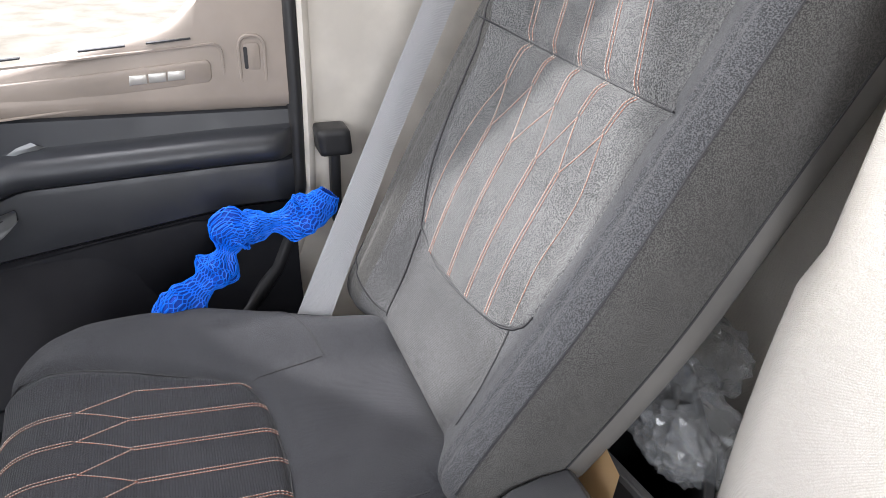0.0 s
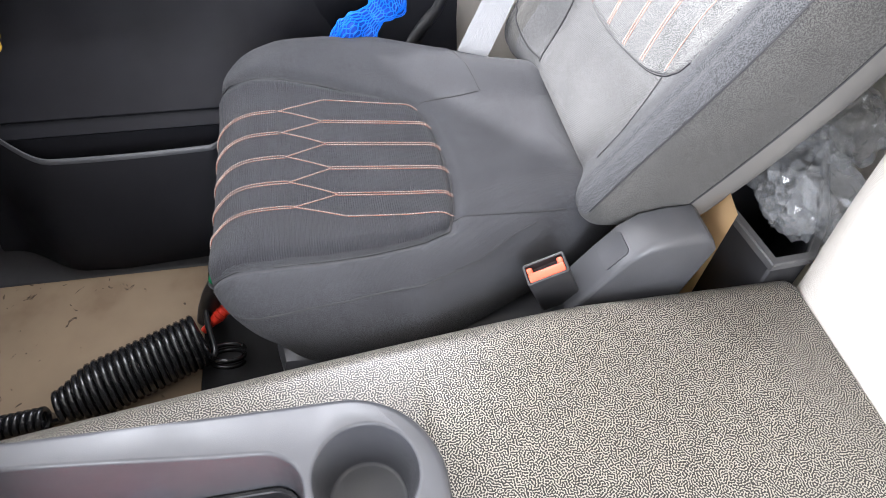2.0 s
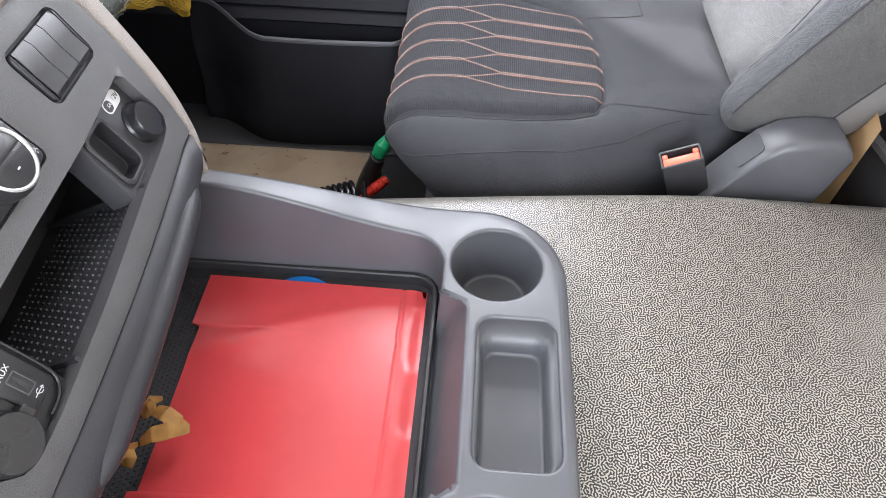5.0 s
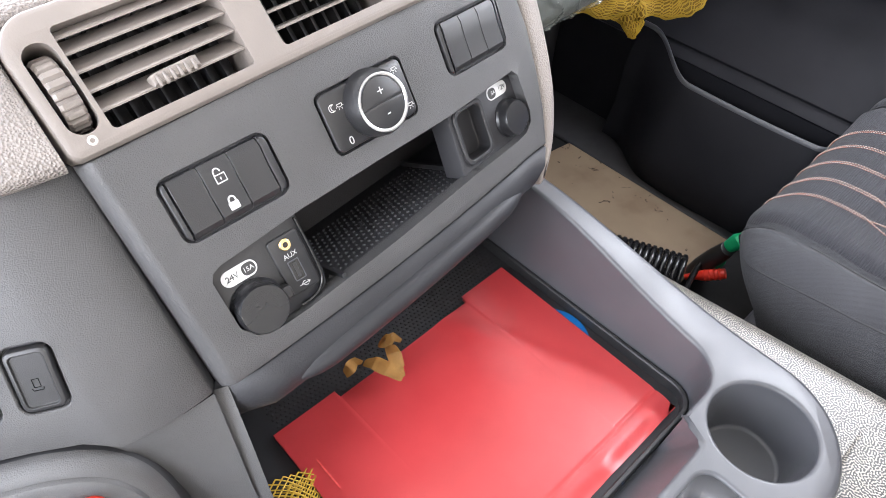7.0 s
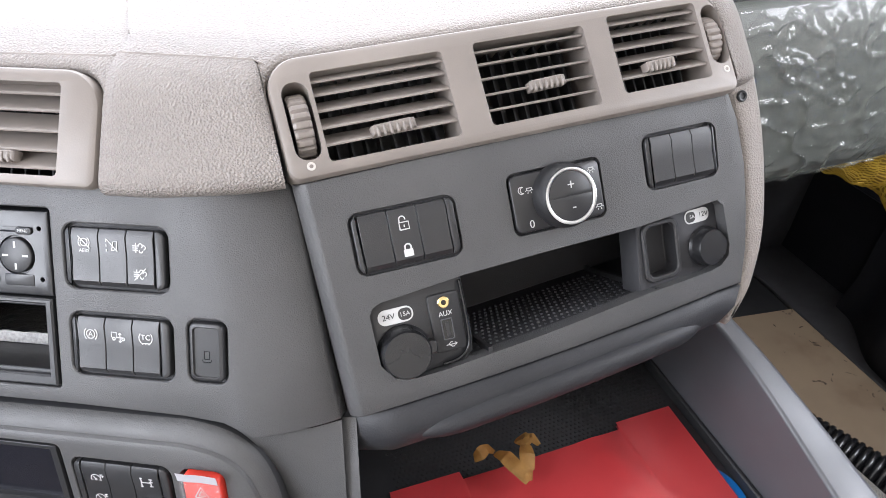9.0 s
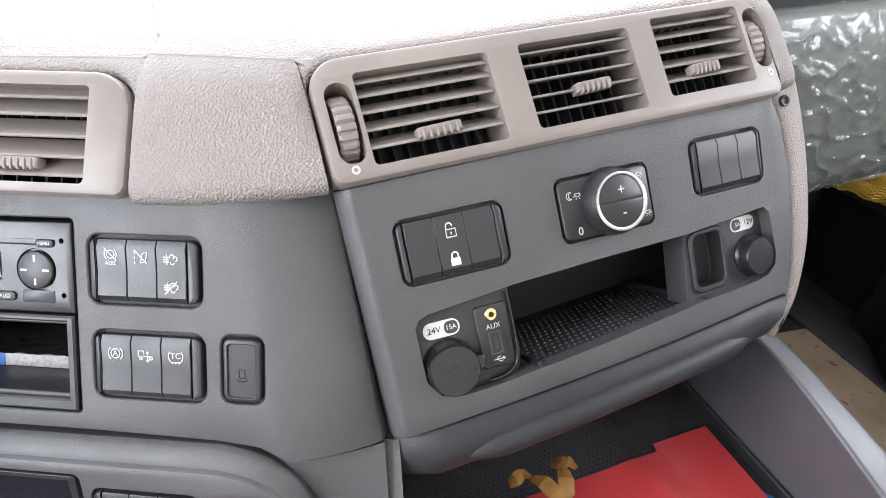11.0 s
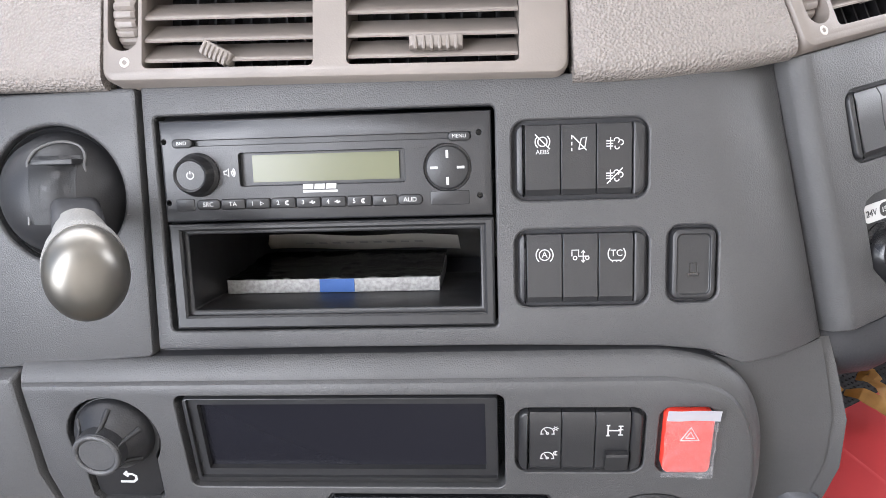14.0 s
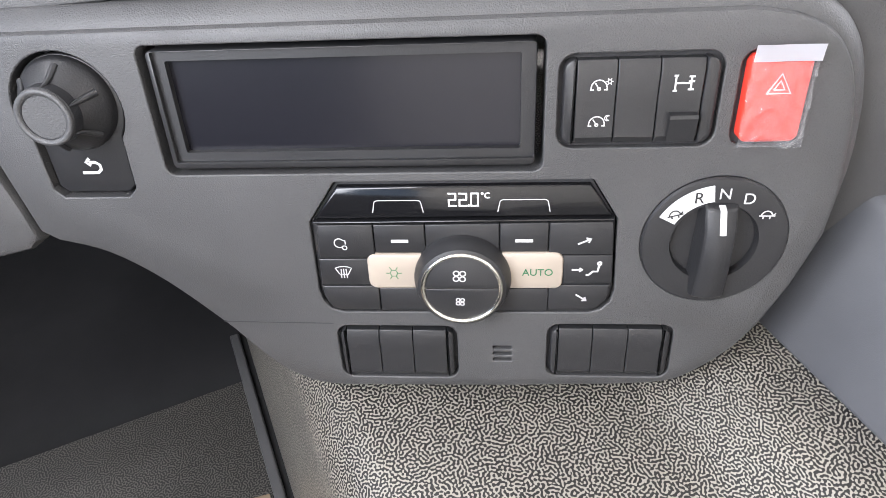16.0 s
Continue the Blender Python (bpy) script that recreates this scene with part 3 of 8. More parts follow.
# ---------------------------------------------------------------- passenger seat
SEAT_X = 0.580
LEAN = 27.0
CU = (0.262, 0.2535, 0.085)      # half sizes of the cushion
CR = 0.062
CUSHION_X, CUSHION_Y = 0.590, 0.0535
HALF_WIDTH = [(-0.25, 0.150), (-0.16, 0.165), (-0.09, 0.182), (-0.01, 0.220), (0.07, 0.255), (0.15, 0.262), (0.22, 0.257), (0.27, 0.246), (0.31, 0.226)]
PAD_NEAR = [(0.010, 0.518), (0.012, 0.490), (0.016, 0.462), (0.022, 0.438), (0.030, 0.418), (0.063, 0.404), (0.112, 0.395), (0.170, 0.390), (0.225, 0.390), (0.257, 0.395), (0.285, 0.403), (0.40, 0.412)]
PAD_FAR = [(0.010, 0.518), (0.012, 0.560), (0.016, 0.600), (0.024, 0.638), (0.036, 0.664), (0.077, 0.690), (0.163, 0.722), (0.25, 0.744), (0.40, 0.752)]


BACK_NEAR = [(0.134, 0.66), (0.137, 0.60), (0.140, 0.576), (0.146, 0.534), (0.153, 0.503), (0.165, 0.478), (0.186, 0.450), (0.205, 0.441), (0.26, 0.447), (0.42, 0.460), (0.58, 0.470)]
BACK_FAR = [(0.134, 0.66), (0.137, 0.688), (0.145, 0.715), (0.153, 0.733), (0.186, 0.745), (0.23, 0.757), (0.30, 0.768), (0.39, 0.777), (0.44, 0.790), (0.58, 0.800)]


def table(rows, x):
    """A value between the rows of a table."""
    for (a, p), (b, q) in zip(rows, rows[1:]):
        if x <= b:
            return p + (q - p) * max(0.0, min(1.0, (x - a) / (b - a)))
    return rows[-1][1]


def pad_seam(x, y):
    """Distance from the outline of the pad."""
    best = 1.0
    for rows in (PAD_NEAR, PAD_FAR):
        for (y0, x0), (y1, x1) in zip(rows, rows[1:]):
            dx, dy = x1 - x0, y1 - y0
            k = max(0.0, min(1.0, ((x - x0) * dx + (y - y0) * dy) / (dx * dx + dy * dy)))
            best = min(best, math.hypot(x - x0 - k * dx, y - y0 - k * dy))
    return best


def cushion_map(p):
    """From the cushion's plain block to its shape: narrow at the rear, bolsters at the sides."""
    q = Vector((max(-CU[0] + CR, min(CU[0] - CR, p[0])), max(-CU[1] + CR, min(CU[1] - CR, p[1])), max(-CU[2] + CR, min(CU[2] - CR, p[2]))))
    d = Vector(p) - q
    w = q + d.normalized() * CR if d.length > 1e-9 else Vector(p)
    k = (w.y + CU[1]) / (2 * CU[1])
    y = CUSHION_Y + w.y
    x = CUSHION_X + w.x * table(HALF_WIDTH, y) / CU[0]
    z = w.z
    if z > -0.02:
        f = smooth(-0.02, 0.06, z)
        z += f * (0.010 + 0.016 * k - 0.014 * smooth(0.19, 0.10, abs(w.x)) - 0.012 * smooth(0.15, 0.24, w.y) + 0.006 * smooth(0.11, 0.2, w.x) * smooth(0.28, 0.18, y))
        z -= f * 0.009 * math.exp(-(pad_seam(x, y) / 0.008) ** 2)
    low = smooth(0.03, -0.085, w.z)
    y -= (0.036 * low + (0.024 + 0.016 * smooth(-0.14, -0.262, w.x)) * smooth(0.06, -0.01, w.z)) * smooth(0.05, 0.25, w.y)
    x += 0.016 * low * smooth(-0.10, -0.25, w.x)
    return Vector((x, y, 0.402 + z))


def cushion_at(x, s, up=0.0):
    """The point of the cushion's top over x, s of the plan, running on over the front edge; up: metres off the cloth."""
    front = CUSHION_Y + CU[1]
    def f(x, s):
        b = (x - CUSHION_X) * CU[0] / table(HALF_WIDTH, min(s, front))
        return cushion_map((b, s - CUSHION_Y, CU[2])) if s <= front else cushion_map((b, CU[1], CU[2] - (s - front)))
    p = f(x, s)
    if not up:
        return p
    a, b = f(x + 0.004, s) - f(x - 0.004, s), f(x, s + 0.004) - f(x, s - 0.004)
    n = a.cross(b).normalized()
    return p + n * (up if n.z > -0.2 else -up)


BA = (0.235, 0.066, 0.385)
BR = 0.050
_c, _s = math.cos(radians(LEAN)), math.sin(radians(LEAN))


def back_map(p):
    """From the backrest's plain block to its shape: x across, y forward, z up along the lean."""
    q = Vector((max(-BA[0] + BR, min(BA[0] - BR, p[0])), max(-BA[1] + BR, min(BA[1] - BR, p[1])), max(-BA[2] + BR, min(BA[2] - BR, p[2]))))
    d = Vector(p) - q
    w = q + d.normalized() * BR if d.length > 1e-9 else Vector(p)
    k = w.z / (2 * BA[2]) + 0.5
    h = w.z + BA[2] - 0.012
    f = w.y - BA[1]
    fr = smooth(-0.10, -0.02, f)
    side = smooth(0.11, 0.205, abs(w.x))
    f += fr * (0.040 * side - 0.012 * (1 - side) * smooth(0.0, 0.1, h) + 0.012 * math.exp(-((h - 0.20) / 0.12) ** 2) * (1 - side))
    f -= fr * 0.008 * math.exp(-((h - 0.418) / 0.008) ** 2) * (1 - smooth(0.15, 0.2, abs(w.x)))
    e = abs(abs(w.x) - 0.192)
    f -= fr * 0.004 * math.exp(-(e / 0.005) ** 2)
    x = w.x * (0.90 + 0.10 * smooth(0.0, 0.4, k) + (0.03 * k if w.x > 0 else 0.0))
    x -= 0.020 * smooth(0.19, 0.235, w.x) * smooth(0.25, 0.50, k)
    h += (-f) * 0.50 * (1 - smooth(0.0, 0.2, k)) * (0.9 if f < 0 else 0)
    return Vector((SEAT_X + 0.022 + x, -0.142 + f * _c - h * _s, 0.492 + f * _s + h * _c))


def back_at(x, h, up=0.0):
    """A point on the backrest's front at x across and h up the lean."""
    def f(x, h):
        return back_map((x, BA[1], h - BA[2] + 0.012))
    p = f(x, h)
    if not up:
        return p
    a, b = f(x + 0.004, h) - f(x - 0.004, h), f(x, h + 0.004) - f(x, h - 0.004)
    n = a.cross(b).normalized()
    return p + n * (up if n.y > 0 else -up)


def block_skin(bm, half, fmap, cuts, pick=None, far=True):
    """The faces of a block, bent by fmap. pick chooses faces by their middle on the block."""
    sx, sy, sz = half
    seen = {}
    def vert(p):
        k = tuple(round(c, 5) for c in p)
        if k not in seen:
            seen[k] = bm.verts.new(fmap(p))
        return seen[k]
    g = [[s * (-1 + 2 * i / n) for i in range(n + 1)] for s, n in zip(half, cuts)]
    for a, b, f in ((g[0], g[1], lambda u, v: (u, v, sz)), (g[0], g[1], lambda u, v: (u, v, -sz)), (g[0], g[2], lambda u, v: (u, sy, v)), (g[0], g[2], lambda u, v: (u, -sy, v)),
                    (g[1], g[2], lambda u, v: (sx, u, v)), (g[1], g[2], lambda u, v: (-sx, u, v))):
        for i in range(len(a) - 1):
            for j in range(len(b) - 1):
                m = f((a[i] + a[i + 1]) / 2, (b[j] + b[j + 1]) / 2)
                q = [vert(f(a[i], b[j])), vert(f(a[i + 1], b[j])), vert(f(a[i + 1], b[j + 1])), vert(f(a[i], b[j + 1]))]
                if len(set(q)) == 4:
                    fc = bm.faces.new(q)
                    if pick:
                        fc.material_index = pick(m)


THREAD = mat("cream_thread", (0.70, 0.58, 0.49), 0.7)
THREAD_BACK = mat("rust_thread", (0.42, 0.10, 0.035), 0.8)


def run(pts, step):
    """Points along a bent line at even steps."""
    P = [Vector(p) for p in pts]
    fine = []
    for i in range(len(P) - 1):
        p0, p1, p2, p3 = P[max(0, i - 1)], P[i], P[i + 1], P[min(len(P) - 1, i + 2)]
        for k in range(24):
            t = k / 24
            fine.append(0.5 * ((2 * p1) + (p2 - p0) * t + (2 * p0 - 5 * p1 + 4 * p2 - p3) * t * t + (3 * p1 - p0 - 3 * p2 + p3) * t ** 3))
    fine.append(P[-1])
    out, acc = [fine[0]], 0.0
    for a, b in zip(fine, fine[1:]):
        d = (b - a).length
        while acc + d >= step:
            q = (step - acc) / d
            a = a.lerp(b, q)
            out.append(a.copy())
            d = (b - a).length
            acc = 0.0
        acc += d
    return out


def stitch(bm_thread, bm_base, line, surf, offset=0.0, pitch=0.0032, w=0.00036):
    """A stitched seam: short raised dashes over a thin line of the second thread."""
    pts = run(line, pitch / 2)
    side = []
    for i, p in enumerate(pts):
        d = (pts[min(i + 1, len(pts) - 1)] - pts[max(i - 1, 0)])
        d = d.normalized() if d.length > 1e-9 else Vector((0, 1))
        n = Vector((-d.y, d.x)) * offset
        side.append(Vector((p.x + n.x, p.y + n.y)))
    for i in range(0, len(side) - 2, 2):
        a, b = surf(side[i].x, side[i].y, 0.0009), surf(side[i + 1].x, side[i + 1].y, 0.0009)
        b = a.lerp(b, 0.95)
        tube(bm_thread, [a, a.lerp(b, 0.5) + (surf(side[i].x, side[i].y, 0.0014) - surf(side[i].x, side[i].y, 0.0009)), b], [w * 0.8, w, w * 0.8], 5)
    base = [surf(s.x, s.y, 0.0003) for s in side[::2]]
    if len(base) > 2:
        tube(bm_base, base, w * 0.45, 4)


def seat():
    s = thing("passenger_seat", "charcoal cloth passenger seat with rust and cream stitching", "seat")
    bm = bmesh.new()
    block_skin(bm, CU, cushion_map, (150, 140, 30))
    part("cushion", bm, CLOTH, s, angle=80)
    # ribbed pad laid into the cushion, running over its front edge
    bm = bmesh.new()
    rows = []
    S0, S1, n = 0.0102, CUSHION_Y + CU[1] + 0.075, 90
    for i in range(n + 1):
        t = S0 + (S1 - S0) * (i / n) ** 1.3
        a, b = table(PAD_NEAR, t), table(PAD_FAR, t)
        row = []
        for k in range(49):
            q = k / 48
            edge = min(1.0, min(q, 1 - q) * 14, (t - S0) / 0.012)
            row.append(cushion_at(a + (b - a) * q, t, -0.0030 + 0.0068 * math.sin(math.pi / 2 * max(0.0, edge))))
        rows.append(row)
    loft(bm, rows)
    pad = part("seat_pad", bm, CLOTH_PAD, s, "black ribbed seat pad", angle=80)
    th, ba = bmesh.new(), bmesh.new()
    up = lambda x, y, o=0.0: cushion_at(x - 0.010, y, o + 0.0042)
    front = CUSHION_Y + CU[1]
    nodes = [(0.667, 0.216, 0.640, 0.160, 0.624, 0.016), (0.622, 0.213, 0.595, 0.158, 0.581, 0.009), (0.575, 0.209, 0.549, 0.154, 0.537, 0.008), (0.529, 0.206, 0.503, 0.150, 0.491, 0.010)]
    last = (0.485, 0.202, 0.459, 0.142, 0.449, 0.016)
    for xa, ya, xb, yb, xc, yc in nodes + [last]:
        fr = [(xa - 0.004, front + 0.055), (xa + 0.006, front - 0.02), (xa + 0.006, 0.262), (xa, ya)]
        for o in (-0.0021, 0.0021):
            stitch(th, ba, fr, up, o)
            if (xa, ya) != last[:2]:
                stitch(th, ba, [(xb, yb), ((xb + xc) / 2, (yb + yc) / 2), (xc, yc)], up, o)
        stitch(th, ba, [(xa, ya), ((xa + xb) / 2 + 0.001, (ya + yb) / 2), (xb, yb)], up)
    stitch(th, ba, [(last[2], last[3]), (last[4] + 0.004, 0.08), (last[4], last[5])], up)
    for (xa, ya, *_r), (xb, yb) in zip(nodes + [last], [(0.686, 0.157)] + [n_[2:4] for n_ in nodes]):
        stitch(th, ba, [(xa, ya), ((xa + xb) / 2, (ya + yb) / 2), (xb, yb)], up)
    stitch(th, ba, [(0.686, 0.157), (0.674, 0.09), (0.664, 0.03)], up)
    tagged(part("pad_stitching", th, THREAD, pad, "cream stitches"), kind="stuff")
    tagged(part("pad_thread", ba, THREAD_BACK, pad, "rust thread"), kind="stuff")
    bm = bmesh.new()
    rim = [(table(PAD_NEAR, s_), s_) for s_ in (0.36, 0.33, 0.30, 0.27, 0.22, 0.159, 0.12, 0.085, 0.06, 0.040, 0.030, 0.024, 0.018, 0.014)] + [(0.518, 0.0100)] + [(table(PAD_FAR, s_), s_) for s_ in (0.014, 0.018, 0.024, 0.036, 0.055, 0.077, 0.12, 0.163, 0.21, 0.25, 0.30, 0.33, 0.36)]
    tube(bm, [cushion_at(x_, s_, 0.0004) for x_, s_ in rim], 0.0013, 6)
    part("pad_seam", bm, BLACK_MATT, pad)
    # piped seams on the cushion
    for k, line in enumerate(([(0.434, 0.022), (0.432, -0.020), (0.432, -0.070), (0.435, -0.120)], [(0.665, 0.028), (0.673, -0.012), (0.683, -0.064)], [(0.683, -0.064), (0.721, -0.053), (0.758, -0.037), (0.800, -0.015)])):
        bm = bmesh.new()
        tube(bm, [cushion_at(p.x, p.y, 0.0002) for p in run(line, 0.006)], 0.0011, 5)
        part("seam", bm, BLACK_MATT, s)
    bm = bmesh.new()
    side = [cushion_map((-CU[0], y - CUSHION_Y, CU[2] - 0.03 * smooth(0.10, 0.27, y))) + Vector((-0.0003, 0, 0.0003)) for y in [0.285 - 0.285 * i / 40 for i in range(41)]]
    tube(bm, side + [cushion_at(0.384, -0.022, 0.0003), cushion_at(0.402, -0.045, 0.0003), cushion_at(0.418, -0.075, 0.0003)], 0.0011, 5)
    part("seam", bm, BLACK_MATT, s)
    # backrest: twill bolsters round a melange pad, sides of plain charcoal cloth, a smooth shell behind
    def zone(m):
        if m[1] > BA[1] - 0.001 and m[0] < 0.215:
            return 3 if m[0] < -0.125 else (1 if m[0] > 0.165 else 0)
        return 2 if m[1] < -0.13 * BA[1] else 1
    bm = bmesh.new()
    block_skin(bm, BA, back_map, (150, 30, 170), zone)
    part("backrest", bm, [CLOTH_LOW, CLOTH_SIDE, plastic("smooth_grey_back", (0.13, 0.126, 0.119), 0.6), CLOTH_TWILL], s, angle=80)
    upb = lambda x, h, o=0.0: back_at(x - SEAT_X - 0.022, h, o)
    rows = []
    for i in range(91):
        h = 0.1341 + 0.44 * (i / 90) ** 1.4
        a, b = table(BACK_NEAR, h), table(BACK_FAR, h)
        rows.append([upb(a + (b - a) * k / 56, h, -0.0022 + 0.0046 * math.sin(math.pi / 2 * min(1.0, k / 1.3, (56 - k) / 3.5, (h - 0.134) / 0.010 + 0.05))) for k in range(57)])
    bm = bmesh.new()
    loft(bm, rows)
    bpad = part("back_pad", bm, CLOTH_BACK, s, "grey melange centre of the backrest", angle=80)
    th, ba = bmesh.new(), bmesh.new()
    upp = lambda x, h, o=0.0: upb(x, h, o + 0.0022)
    high = [0.756, 0.728, 0.682, 0.640, 0.596]
    crease = [0.730, 0.680, 0.627, 0.575, 0.525]
    fork = [(0.729, 0.369), (0.679, 0.376), (0.622, 0.370), (0.578, 0.373), (0.530, 0.372)]
    join = [(0.711, 0.310), (0.656, 0.308), (0.600, 0.311), (0.555, 0.315)]
    foot = [(0.692, 0.137), (0.629, 0.138), (0.577, 0.142), (0.530, 0.150)]
    for a, b, c in zip(high, crease, fork):
        for o in (-0.0024, 0.0024):
            stitch(th, ba, [(a, 0.55), ((a + b) / 2 + 0.003, 0.485), (b, 0.419)], upp, o)
            stitch(th, ba, [(b, 0.417), ((b + c[0]) / 2 + 0.001, 0.392), c], upp, o)
    for k in range(4):
        for o in (-0.0024, 0.0024):
            stitch(th, ba, [join[k], ((join[k][0] + foot[k][0]) / 2 + 0.001, 0.222), foot[k]], upp, o)
        for c in (fork[k], fork[k + 1]):
            stitch(th, ba, [c, ((c[0] + join[k][0]) / 2, 0.342), join[k]], upp)
    stitch(th, ba, [fork[0], (0.738, 0.317), (0.739, 0.251), (0.735, 0.194), (0.729, 0.160)], upp)
    stitch(th, ba, [fork[4], (0.517, 0.339), (0.507, 0.311), (0.502, 0.279), (0.499, 0.227), (0.484, 0.166)], upp)
    tagged(part("back_stitching", th, THREAD, bpad, "cream stitches"), kind="stuff")
    tagged(part("back_thread", ba, THREAD_BACK, bpad, "rust thread"), kind="stuff")
    rim = [(table(BACK_NEAR, h), h) for h in (0.200, 0.186, 0.175, 0.165, 0.153, 0.146, 0.140, 0.137)] + [(0.66, 0.1338)] + [(table(BACK_FAR, h), h) for h in (0.137, 0.145, 0.153, 0.17, 0.186, 0.23, 0.30, 0.36, 0.39, 0.44, 0.50, 0.56)]
    for line in (rim, [(0.795, 0.417), (0.70, 0.418), (0.60, 0.419), (0.50, 0.419), (0.455, 0.419)], [(0.733, 0.150), (0.728, 0.075), (0.718, 0.02)],
                 [(0.718, 0.030), (0.752, 0.028), (0.80, 0.055), (0.83, 0.10)], [(0.483, 0.160), (0.475, 0.130), (0.468, 0.095), (0.455, 0.045)]):
        bm = bmesh.new()
        tube(bm, [upb(p.x, p.y, 0.0026 if line[0][1] == 0.417 else 0.0004) for p in run(line, 0.006)], 0.0012, 5)
        part("seam", bm, BLACK_MATT, s)
    for sx in (-1, 1):
        bm = bmesh.new()
        tube(bm, [back_map((sx * BA[0] * 0.95, BA[1] * 0.82, -BA[2] * 0.93 + 2 * BA[2] * 0.93 * i / 60)) + Vector((sx * 0.0, 0.0006, 0)) for i in range(61)], 0.0012, 5)
        part("seam", bm, BLACK_MATT, s)
    bm = bmesh.new()
    tube(bm, [back_map((-BA[0], -0.13 * BA[1], -BA[2] * 0.93 + 2 * BA[2] * 0.93 * i / 60)) + Vector((-0.0004, 0, 0)) for i in range(61)], 0.0012, 5)
    part("seam", bm, BLACK_MATT, s)
    bm = bmesh.new()
    soft_block(bm, (0.42, 0.40, 0.14), 0.03, (10, 10, 6), lambda p: Vector((SEAT_X + p.x, 0.05 + p.y, 0.265 + p.z)))
    part("base", bm, GREY_SOFT, s, "grey plastic seat base", angle=50)


seat()


HINGE_GREY = plastic("dark_slate_plastic", (0.056, 0.057, 0.062), 0.40)


def recliner():
    """Side cover of the seat's hinge with a square lid."""
    t = thing("recliner_cover", "grey plastic cover over the seat hinge", "cover")
    prof = [(-0.098, 0.425), (-0.134, 0.484), (-0.155, 0.515), (-0.176, 0.531), (-0.207, 0.537), (-0.238, 0.537), (-0.248, 0.527), (-0.232, 0.460), (-0.215, 0.36), (-0.090, 0.36)]
    bm = bmesh.new()
    rows = []
    for x, k in ((0.334, 0.012), (0.337, 0.004), (0.343, 0.0), (0.385, 0.0)):
        rows.append([(x, y + (k if i < 5 else -k) * 0.4, z - k) for i, (y, z) in enumerate(prof)] + [(x, prof[0][0] + k * 0.4, prof[0][1] - k)])
    vs = loft(bm, rows)
    bm.faces.new(vs[0][:-1])
    bm.faces.new(vs[-1][:-1])
    part("cover", bm, HINGE_GREY, t, angle=40, bevel=0.002)
    bm = bmesh.new()
    m = plane_frame((0.360, -0.1458, 0.5004), (1, 0, 0), (0, -0.57, 0.82))
    prism(bm, rounded(-0.016, -0.018, 0.016, 0.018, 0.005), -0.002, 0.0012, 0.0005)
    part("lid", bm, HINGE_GREY, t, "square plastic lid", at=m)


recliner()
ORANGE = mat("orange_red_button", (0.80, 0.10, 0.045), 0.4)


def buckle():
    m = plane_frame((0.354, -0.0665, 0.491), (0.0, -0.91, 0.41), (0.99, 0.05, 0.12))
    t = thing("belt_buckle", "black seat-belt buckle with an orange-red button", "buckle", m)
    bm = bmesh.new()
    prism(bm, rounded(-0.0245, -0.0135, 0.0245, 0.0135, 0.003), -0.075, 0.0, 0.001)
    part("case", carve(bm, [solid(rounded(-0.0215, -0.0105, 0.0215, 0.0105, 0.002), -0.012, 0.02)]), BLACK, t, bevel=0.0008, angle=30)
    bm = bmesh.new()
    prism(bm, rounded(-0.0212, -0.0102, 0.0212, 0.0015, 0.002), -0.02, -0.0015, 0.001)
    prism(bm, rounded(-0.0212, 0.0010, -0.0145, 0.0085, 0.002), -0.02, -0.0015, 0.001)
    prism(bm, rounded(0.0145, 0.0010, 0.0212, 0.0085, 0.002), -0.02, -0.0015, 0.001)
    part("button", bm, ORANGE, t, "orange-red release button")


buckle()


